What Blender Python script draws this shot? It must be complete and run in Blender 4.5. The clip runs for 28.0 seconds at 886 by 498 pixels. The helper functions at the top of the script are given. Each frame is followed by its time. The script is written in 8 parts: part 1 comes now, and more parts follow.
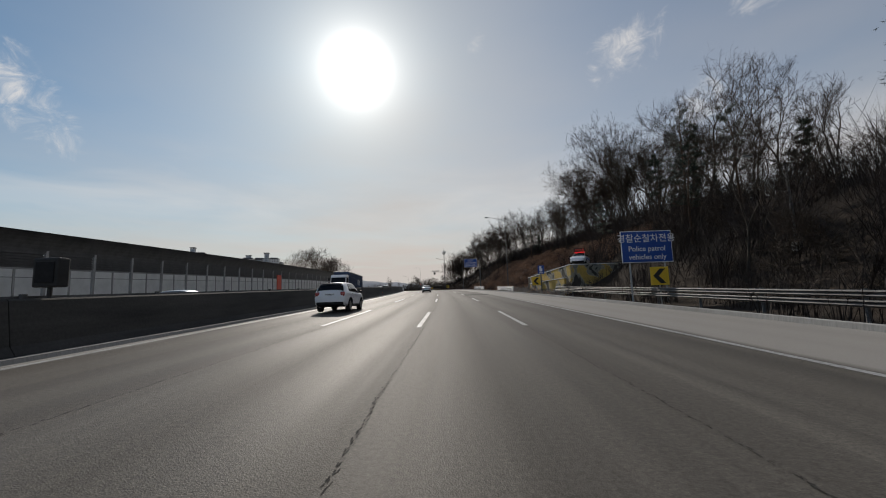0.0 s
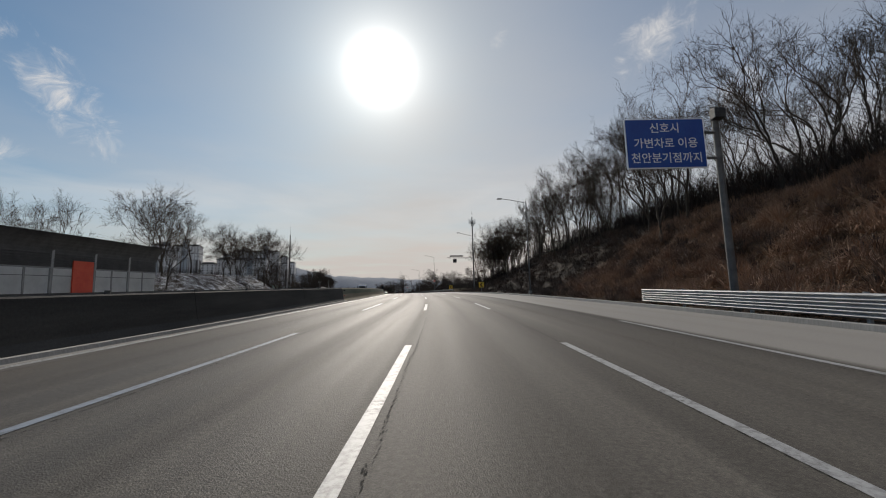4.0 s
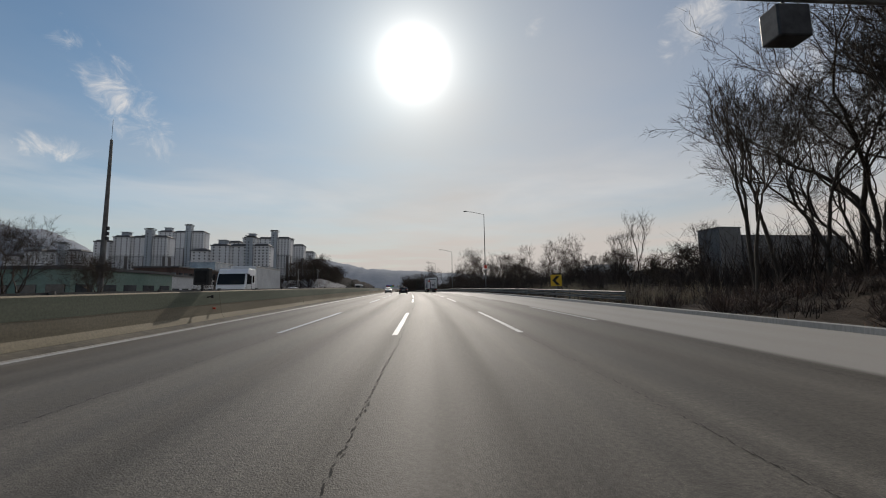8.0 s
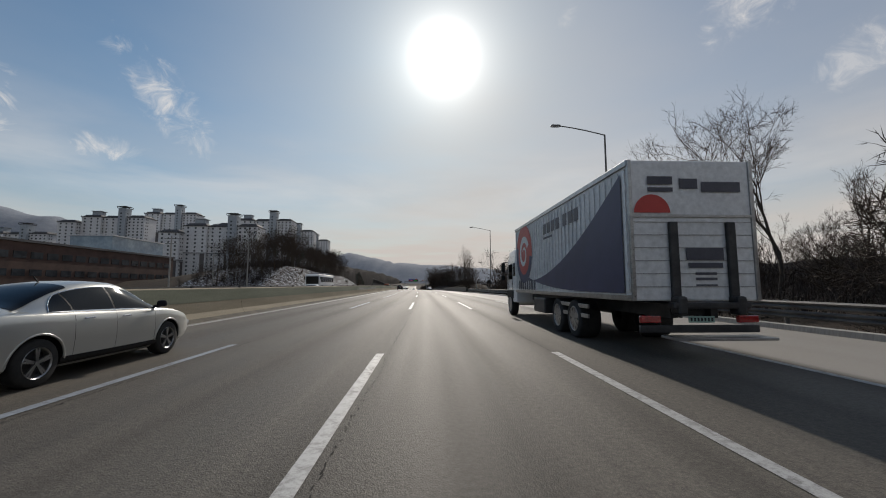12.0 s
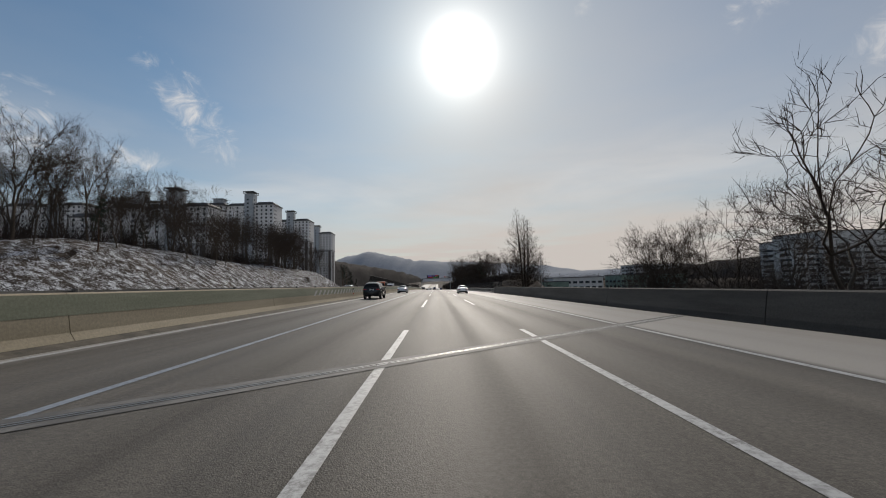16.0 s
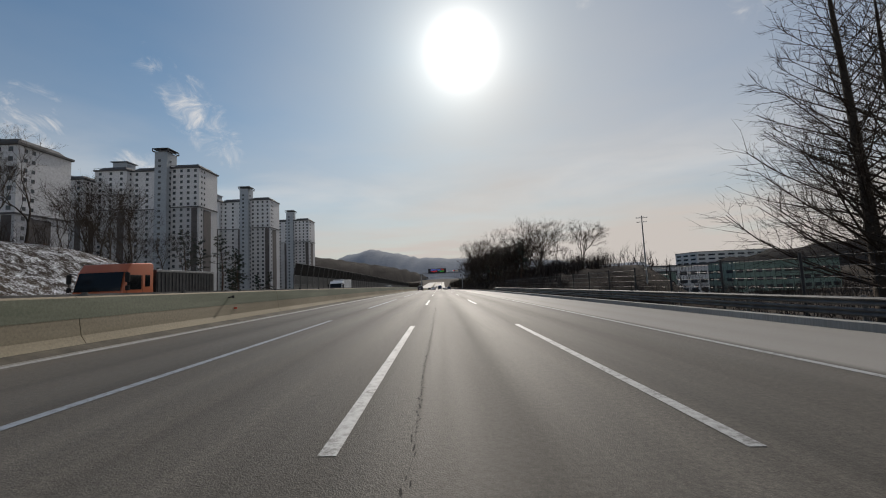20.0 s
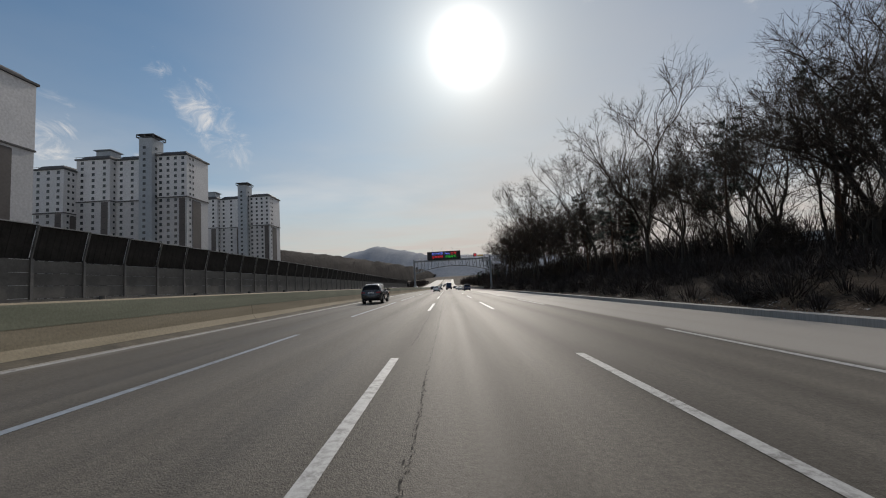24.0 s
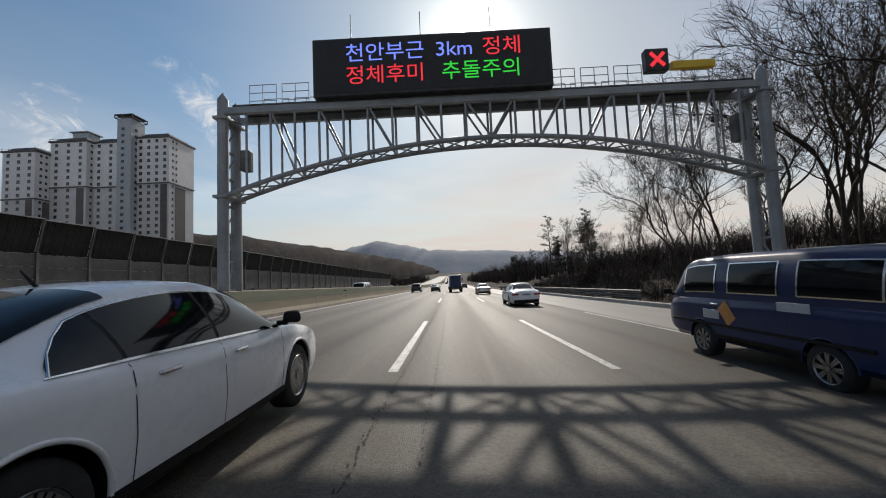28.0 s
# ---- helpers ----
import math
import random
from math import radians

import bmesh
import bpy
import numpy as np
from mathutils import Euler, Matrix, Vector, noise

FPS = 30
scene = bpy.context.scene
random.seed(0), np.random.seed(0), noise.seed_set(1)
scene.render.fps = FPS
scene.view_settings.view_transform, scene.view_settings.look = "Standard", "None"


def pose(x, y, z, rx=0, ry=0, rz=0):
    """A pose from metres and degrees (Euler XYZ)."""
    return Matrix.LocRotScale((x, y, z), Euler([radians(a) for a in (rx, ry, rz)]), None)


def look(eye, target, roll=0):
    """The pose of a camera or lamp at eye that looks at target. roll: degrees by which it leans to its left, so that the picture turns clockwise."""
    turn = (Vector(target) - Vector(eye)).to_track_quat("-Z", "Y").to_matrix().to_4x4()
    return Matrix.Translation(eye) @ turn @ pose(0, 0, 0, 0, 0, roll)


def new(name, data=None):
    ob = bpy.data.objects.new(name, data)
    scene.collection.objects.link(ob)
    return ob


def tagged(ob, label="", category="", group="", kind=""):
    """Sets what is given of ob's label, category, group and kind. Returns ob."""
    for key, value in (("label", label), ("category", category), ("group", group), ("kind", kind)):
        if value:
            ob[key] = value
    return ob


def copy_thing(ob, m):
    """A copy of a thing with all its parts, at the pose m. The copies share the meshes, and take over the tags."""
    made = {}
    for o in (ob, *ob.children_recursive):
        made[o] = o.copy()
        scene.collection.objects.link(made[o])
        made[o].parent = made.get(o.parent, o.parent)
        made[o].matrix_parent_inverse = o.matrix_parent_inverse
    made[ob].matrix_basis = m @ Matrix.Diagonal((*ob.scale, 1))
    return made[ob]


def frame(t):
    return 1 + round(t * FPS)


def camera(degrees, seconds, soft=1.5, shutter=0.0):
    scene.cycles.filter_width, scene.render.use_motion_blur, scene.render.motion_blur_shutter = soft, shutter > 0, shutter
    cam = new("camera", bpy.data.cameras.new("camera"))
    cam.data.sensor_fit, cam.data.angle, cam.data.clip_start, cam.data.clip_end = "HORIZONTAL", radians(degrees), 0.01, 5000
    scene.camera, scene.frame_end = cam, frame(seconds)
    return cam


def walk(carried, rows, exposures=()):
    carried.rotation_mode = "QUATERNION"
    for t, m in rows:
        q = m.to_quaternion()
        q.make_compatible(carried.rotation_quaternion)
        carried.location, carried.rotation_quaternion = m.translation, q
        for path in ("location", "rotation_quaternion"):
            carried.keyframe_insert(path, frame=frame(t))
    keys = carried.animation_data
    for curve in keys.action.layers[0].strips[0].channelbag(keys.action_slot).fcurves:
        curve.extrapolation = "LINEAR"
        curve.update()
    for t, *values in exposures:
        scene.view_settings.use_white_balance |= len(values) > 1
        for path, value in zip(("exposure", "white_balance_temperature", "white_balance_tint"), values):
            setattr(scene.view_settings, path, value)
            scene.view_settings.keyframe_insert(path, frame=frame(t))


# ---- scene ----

# ================= the road's line, the camera and its drive =================
SUN_ELEV = 31.75


def smooth_table(xs, ys):
    """A smooth curve through a short table (Catmull-Rom tangents), flat outside it."""
    xs, ys = np.array(xs, float), np.array(ys, float)
    m = np.zeros(len(xs))
    m[1:-1] = (ys[2:] - ys[:-2]) / (xs[2:] - xs[:-2])

    def f(x):
        x = np.clip(np.asarray(x, float), xs[0], xs[-1])
        i = np.clip(np.searchsorted(xs, x) - 1, 0, len(xs) - 2)
        h = xs[i + 1] - xs[i]
        u = (x - xs[i]) / h
        return (ys[i] * (1 + 2 * u) * (1 - u) ** 2 + m[i] * h * u * (1 - u) ** 2
                + ys[i + 1] * u * u * (3 - 2 * u) - m[i + 1] * h * u * u * (1 - u))
    return f


# heading of the road (degrees, left of the sun's azimuth) and its grade (degrees), by metres along it
HEADING = smooth_table([-160, -60, 20, 88, 157, 205, 273, 367, 487, 611, 686, 900, 1500, 3000],
                       [-16.5, -15.2, -13.2, -9.4, -3.9, -0.8, 2.2, 4.1, 4.9, 5.1, 5.1, 5.2, 4.0, 4.0])
GRADE = smooth_table([-160, 20, 90, 155, 203, 273, 414, 487, 611, 690, 900, 1250, 3000],
                     [1.8, 1.8, 1.7, 1.05, 0.7, 0.15, -0.35, -0.55, -0.95, -1.15, -0.6, 1.0, 0.5])
# fall of the carriageway towards its right edge
CROSS = smooth_table([-160, 45, 110, 200, 300, 380, 520, 3000], [0.012, 0.012, 0.008, 0.0, 0.0, 0.02, 0.028, 0.028])
S0, STEP = -160.0, 2.0
_s = S0 + STEP * np.arange(1581)
_psi = np.radians(HEADING(_s))
_x = np.cumsum(-np.sin(_psi)) * STEP
_y = np.cumsum(np.cos(_psi)) * STEP
_z = np.cumsum(np.tan(np.radians(GRADE(_s)))) * STEP
_i0 = int(-S0 / STEP)
_x, _y, _z = _x - _x[_i0], _y - _y[_i0], _z - _z[_i0]
NEAR = 60.0


def P(s, d, h=0.0):
    """World place of: s metres along the road, d metres right of the camera's lane's middle, h above the road."""
    psi = math.radians(float(HEADING(s)))
    d1 = max(-NEAR, min(NEAR, d))
    return Vector((float(np.interp(s, _s, _x)) + d1 * math.cos(psi) + (d - d1),
                   float(np.interp(s, _s, _y)) + d1 * math.sin(psi),
                   float(np.interp(s, _s, _z)) + h - float(CROSS(s)) * max(-10.6, min(11.0, d))))


def F(s, d, h=0.0, turn=0.0):
    """Frame at that place: x to the road's right, y along it, z up."""
    return Matrix.Translation(P(s, d, h)) @ Matrix.Rotation(math.radians(float(HEADING(s)) + turn), 4, "Z")


SPEED = smooth_table([0, 8, 16, 22, 28], [22.2, 23.5, 23.5, 25.0, 25.0])
_t = np.arange(0, 28.011, 0.01)
_st = np.concatenate([[0], np.cumsum(SPEED(_t[:-1] + 0.005) * 0.01)])


def along(t):
    return float(np.interp(t, _t, _st))


EYE_HEIGHT = 1.40
# seconds: yaw, pitch, roll, metres right of the lane's middle
DRIVE = [
    (0, -12.35, 7.18, 1.8, -0.65),
    (1, -12.01, 6.91, 1.6, -0.74),
    (2, -11.30, 6.95, 1.5, -0.83),
    (3, -10.49, 7.20, 1.3, -0.92),
    (6, -5.79, 6.18, 1.7, -1.05),
    (8, -3.98, 6.06, 0.9, -0.86),
    (9.5, -2.06, 5.74, -0.6, -0.85),
    (11, -0.48, 5.51, -0.2, -0.85),
    (12.5, 0.57, 5.37, 0.2, -0.83),
    (15, 3.22, 5.25, 1.2, -0.79),
    (17, 3.56, 4.95, 1.9, -0.76),
    (20, 4.34, 4.82, 2.6, -0.80),
    (23, 5.45, 4.67, 3.4, -0.73),
    (25, 5.81, 4.42, 3.0, -0.68),
    (27, 6.34, 4.31, 2.6, -0.76),
    (28, 6.16, 4.16, 2.6, -0.80),
]
_dt = [r[0] for r in DRIVE]
YAW, PITCH, ROLL, SIDE = (smooth_table(_dt, [r[k] for r in DRIVE]) for k in (1, 2, 3, 4))
cam = camera(98.0, 28.0, soft=1.05)
rows = []
for k in range(57):
    t = k * 0.5
    e = P(along(t), float(SIDE(t)), EYE_HEIGHT)
    rows.append((t, pose(e.x, e.y, e.z, 90 + float(PITCH(t)), float(ROLL(t)), float(YAW(t)))))
walk(cam, rows, [(0.0, -0.12, 6820, 11), (26.4, -0.12, 6820, 11), (27.4, 0.03, 6820, 11), (28.0, 0.16, 6820, 11)])

# ================= sky, sun and exposure =================
world = bpy.data.worlds.new("sky")
scene.world = world
world.use_nodes = True
_n, _l = world.node_tree.nodes, world.node_tree.links
_n.clear()


def wn(kind, **inputs):
    nd = _n.new(kind)
    for k, v in inputs.items():
        nd.inputs[k].default_value = v
    return nd


def wmath(op, a, b=None, clamp=False):
    nd = _n.new("ShaderNodeMath")
    nd.operation, nd.use_clamp = op, clamp
    for i, v in enumerate((a, b)):
        if v is None:
            continue
        if isinstance(v, (int, float)):
            nd.inputs[i].default_value = v
        else:
            _l.new(v, nd.inputs[i])
    return nd.outputs[0]


sky = _n.new("ShaderNodeTexSky")
sky.sky_type, sky.sun_disc = "NISHITA", False
sky.sun_elevation, sky.sun_rotation = radians(SUN_ELEV), 0.0
sky.air_density, sky.dust_density, sky.ozone_density, sky.altitude = 1.15, 0.6, 2.6, 60
tc = _n.new("ShaderNodeTexCoord")
sep = _n.new("ShaderNodeSeparateXYZ")
_l.new(tc.outputs["Generated"], sep.inputs[0])
up = wmath("MAXIMUM", sep.outputs[2], 0.03)
comb = _n.new("ShaderNodeCombineXYZ")
_l.new(wmath("DIVIDE", sep.outputs[0], up), comb.inputs[0])
_l.new(wmath("DIVIDE", sep.outputs[1], up), comb.inputs[1])
# torn cumulus and a thin veil, laid on a plane overhead
cl = wn("ShaderNodeTexNoise", Scale=6.5, Detail=10.0, Roughness=0.58, Distortion=0.35)
puff = _n.new("ShaderNodeMapping")
puff.inputs["Location"].default_value, puff.inputs["Scale"].default_value = (0.35, 0.2, 0.9), (1.0, 1.0, 1.15)
_l.new(tc.outputs["Generated"], puff.inputs[0])
_l.new(puff.outputs[0], cl.inputs["Vector"])
ramp = _n.new("ShaderNodeValToRGB")
ramp.color_ramp.elements[0].position, ramp.color_ramp.elements[1].position = 0.555, 0.70
_l.new(cl.outputs[0], ramp.inputs[0])
veil = wn("ShaderNodeTexNoise", Scale=0.35, Detail=5.0, Roughness=0.5)
_l.new(comb.outputs[0], veil.inputs["Vector"])
# nearness to the sun, for the hazy aureole round it
dot = _n.new("ShaderNodeVectorMath")
dot.operation = "DOT_PRODUCT"
_l.new(tc.outputs["Generated"], dot.inputs[0])
dot.inputs[1].default_value = (0, math.cos(radians(SUN_ELEV)), math.sin(radians(SUN_ELEV)))
cosang = wmath("MAXIMUM", dot.outputs["Value"], 0.0)
wide = wmath("POWER", cosang, 9.0)
mid = wmath("POWER", cosang, 110.0)
soft = wmath("POWER", cosang, 420.0)
core = wmath("POWER", cosang, 1500.0)
low = wmath("POWER", wmath("SUBTRACT", 1.0, wmath("MAXIMUM", sep.outputs[2], 0.0), True), 4.2)
# single clouds, by azimuth and elevation in degrees, half-length, half-width and tilt: a torn wisp, low banks, a puff
azim = wmath("MULTIPLY", wmath("ARCTAN2", sep.outputs[0], sep.outputs[1]), 180 / math.pi)
elev = wmath("MULTIPLY", wmath("ARCSINE", sep.outputs[2]), 180 / math.pi)
shred = wn("ShaderNodeTexNoise", Scale=17.0, Detail=9.0, Roughness=0.66, Distortion=0.8)
_l.new(puff.outputs[0], shred.inputs["Vector"])
ragged = wmath("MULTIPLY", wmath("SUBTRACT", shred.outputs[0], 0.52), 4.6)
cloudy = wmath("MULTIPLY", wmath("MULTIPLY", ramp.outputs[0], 0.75), wmath("MULTIPLY", sep.outputs[1], -3.0, True))
for a0, e0, half, thin, tilt, thick in ((-36.8, 21.6, 7.5, 2.9, -44, 0.75), (-42.0, 15.2, 5.0, 1.6, 4, 0.62), (-52.0, 16.2, 4.2, 5.0, 10, 0.75), (-33.0, 17.8, 1.8, 1.0, -55, 0.5),
                                        (40.5, 30.8, 6.5, 3.4, 22, 0.60), (48.5, 22.5, 4.5, 3.0, 35, 0.42), (19.0, 35.5, 2.2, 1.6, 60, 0.35), (57.0, 33.0, 7.0, 3.0, 10, 0.5), (-66.0, 24.0, 8.0, 4.0, 0, 0.6)):
    ca, sa = math.cos(radians(tilt)), math.sin(radians(tilt))
    du, dv = wmath("SUBTRACT", azim, a0), wmath("SUBTRACT", elev, e0)
    pu = wmath("DIVIDE", wmath("ADD", wmath("MULTIPLY", du, ca), wmath("MULTIPLY", dv, sa)), half)
    pv = wmath("DIVIDE", wmath("SUBTRACT", wmath("MULTIPLY", dv, ca), wmath("MULTIPLY", du, sa)), thin)
    body = wmath("SUBTRACT", 1.0, wmath("ADD", wmath("MULTIPLY", pu, pu), wmath("MULTIPLY", pv, pv)))
    body = wmath("MULTIPLY", wmath("ADD", wmath("MAXIMUM", body, -2.0), ragged), 0.75, True)
    cloudy = wmath("MAXIMUM", cloudy, wmath("MULTIPLY", wmath("MULTIPLY", body, body), thick))
# long pale banks low over the horizon
flatten = _n.new("ShaderNodeMapping")
flatten.inputs["Scale"].default_value = (1.0, 1.0, 4.5)
_l.new(tc.outputs["Generated"], flatten.inputs[0])
stratus = wn("ShaderNodeTexNoise", Scale=2.6, Detail=7.0, Roughness=0.55, Distortion=0.3)
_l.new(flatten.outputs[0], stratus.inputs["Vector"])
lowly = wmath("SUBTRACT", 1.0, wmath("ABSOLUTE", wmath("DIVIDE", wmath("SUBTRACT", elev, 13.0), 8.5)), True)
bank_ = wmath("MULTIPLY", wmath("MULTIPLY", wmath("SUBTRACT", stratus.outputs[0], 0.40), 4.0, True), lowly)
cloudy = wmath("MAXIMUM", cloudy, wmath("MULTIPLY", bank_, 0.30))
hazy = wmath("ADD", wmath("MULTIPLY", low, 1.05), wmath("MULTIPLY", wmath("SUBTRACT", veil.outputs[0], 0.42), 0.9), True)
hazy = wmath("ADD", hazy, wmath("MULTIPLY", wmath("ADD", sep.outputs[0], 0.12), 0.26, False), True)
hazy = wmath("ADD", hazy, wmath("MULTIPLY", wide, 0.46), True)
amount = hazy
skybg = wn("ShaderNodeBackground", Strength=0.079)
tint = _n.new("ShaderNodeMix")
tint.data_type, tint.blend_type = "RGBA", "MULTIPLY"
tint.inputs[0].default_value = 1.0
tint.inputs[7].default_value = (0.63, 0.92, 1.04, 1)
_l.new(sky.outputs[0], tint.inputs[6])
_l.new(tint.outputs[2], skybg.inputs[0])
white = wn("ShaderNodeBackground", Color=(0.94, 0.893, 0.862, 1), Strength=0.65)
mixed = _n.new("ShaderNodeMixShader")
_l.new(amount, mixed.inputs[0])
_l.new(skybg.outputs[0], mixed.inputs[1])
_l.new(white.outputs[0], mixed.inputs[2])
cumulus = wn("ShaderNodeBackground", Color=(0.91, 0.90, 0.89, 1), Strength=0.92)
clouded = _n.new("ShaderNodeMixShader")
_l.new(cloudy, clouded.inputs[0])
_l.new(mixed.outputs[0], clouded.inputs[1])
_l.new(cumulus.outputs[0], clouded.inputs[2])
glow = wn("ShaderNodeBackground", Color=(1.0, 0.975, 0.94, 1))
_l.new(wmath("ADD", wmath("ADD", wmath("ADD", wmath("MULTIPLY", core, 9.0), wmath("MULTIPLY", soft, 0.75)), wmath("MULTIPLY", mid, 0.40)),
             wmath("MULTIPLY", wide, 0.03)), glow.inputs["Strength"])
both = _n.new("ShaderNodeAddShader")
_l.new(clouded.outputs[0], both.inputs[0])
_l.new(glow.outputs[0], both.inputs[1])
wout = _n.new("ShaderNodeOutputWorld")
_l.new(both.outputs[0], wout.inputs[0])

sun_data = bpy.data.lights.new("sun", "SUN")
sun_data.energy, sun_data.angle, sun_data.color = 3.0, radians(0.6), (1.0, 0.95, 0.88)
sun = new("sun", sun_data)
sun.matrix_world = look((0, 0, 100), (0, -100 * math.cos(radians(SUN_ELEV)), 100 - 100 * math.sin(radians(SUN_ELEV))))
scene.view_settings.exposure = -0.1

# ================= materials =================


class M:
    """A node material: a Principled shader with helpers to wire noise into it."""

    def __init__(self, name, color=(0.5, 0.5, 0.5), rough=0.7, metal=0.0, spec=0.5):
        self.mat = bpy.data.materials.new(name)
        self.mat.use_nodes = True
        self.t = self.mat.node_tree
        self.b = self.t.nodes["Principled BSDF"]
        self.set("Base Color", (*color, 1))
        self.set("Roughness", rough)
        self.set("Metallic", metal)
        self.set("Specular IOR Level", spec)

    def set(self, key, v):
        self.b.inputs[key].default_value = v

    def node(self, kind, **inputs):
        nd = self.t.nodes.new(kind)
        for k, v in inputs.items():
            nd.inputs[k].default_value = v
        return nd

    def link(self, a, b):
        self.t.links.new(a, b)

    def coords(self, kind="Object", scale=(1, 1, 1)):
        tc = self.node("ShaderNodeTexCoord")
        mp = self.node("ShaderNodeMapping")
        mp.inputs["Scale"].default_value = scale
        self.link(tc.outputs[kind], mp.inputs[0])
        return mp.outputs[0]

    def noise(self, scale, detail=4.0, rough=0.6, vec=None, dist=0.0):
        nd = self.node("ShaderNodeTexNoise", Scale=scale, Detail=detail, Roughness=rough, Distortion=dist)
        if vec is not None:
            self.link(vec, nd.inputs["Vector"])
        return nd.outputs[0]

    def ramp(self, fac, stops, ease="LINEAR"):
        nd = self.node("ShaderNodeValToRGB")
        cr = nd.color_ramp
        cr.interpolation = ease
        while len(cr.elements) < len(stops):
            cr.elements.new(0.5)
        for e, (p, c) in zip(cr.elements, stops):
            e.position = p
            e.color = (*c, 1) if len(c) == 3 else c
        self.link(fac, nd.inputs[0])
        return nd.outputs[0]

    def mix(self, fac, a, b, kind="MIX"):
        nd = self.t.nodes.new("ShaderNodeMix")
        nd.data_type, nd.blend_type = "RGBA", kind
        for sock, v in ((nd.inputs[0], fac), (nd.inputs[6], a), (nd.inputs[7], b)):
            if isinstance(v, (int, float)):
                sock.default_value = v
            elif isinstance(v, tuple):
                sock.default_value = (*v, 1)
            else:
                self.link(v, sock)
        return nd.outputs[2]

    def math(self, op, a, b=0.0, clamp=False):
        nd = self.t.nodes.new("ShaderNodeMath")
        nd.operation, nd.use_clamp = op, clamp
        for sock, v in zip(nd.inputs, (a, b)):
            if isinstance(v, (int, float)):
                sock.default_value = v
            else:
                self.link(v, sock)
        return nd.outputs[0]

    def color(self, sock):
        self.link(sock, self.b.inputs["Base Color"])
        return self

    def rough(self, sock, lo, hi):
        mr = self.node("ShaderNodeMapRange")
        mr.inputs["To Min"].default_value, mr.inputs["To Max"].default_value = lo, hi
        self.link(sock, mr.inputs[0])
        self.link(mr.outputs[0], self.b.inputs["Roughness"])
        return self

    def bump(self, sock, strength=0.3, dist=0.02):
        nd = self.node("ShaderNodeBump", Strength=strength, Distance=dist)
        self.link(sock, nd.inputs["Height"])
        self.link(nd.outputs[0], self.b.inputs["Normal"])
        return self

    def random(self):
        return self.node("ShaderNodeObjectInfo").outputs["Random"]


def mottled(name, c1, c2, scale=3.0, rough=0.8, metal=0.0, fine=40.0, bump=0.2, dist=0.01, stops=(0.35, 0.65), kind="Object", spec=0.5):
    """A surface that varies between two tones at a large and a fine scale."""
    m = M(name, c1, rough, metal, spec)
    v = m.coords(kind)
    a, b = m.noise(scale, 5, 0.65, v), m.noise(fine, 4, 0.6, v)
    base = m.ramp(a, [(stops[0], c1), (stops[1], c2)])
    g = m.ramp(b, [(0.3, (0.82, 0.82, 0.82)), (0.7, (1.12, 1.12, 1.12))])
    m.color(m.mix(1.0, base, g, "MULTIPLY"))
    m.rough(b, max(0.0, rough - 0.08), min(1.0, rough + 0.08))
    if bump:
        m.bump(b, bump, dist)
    return m.mat


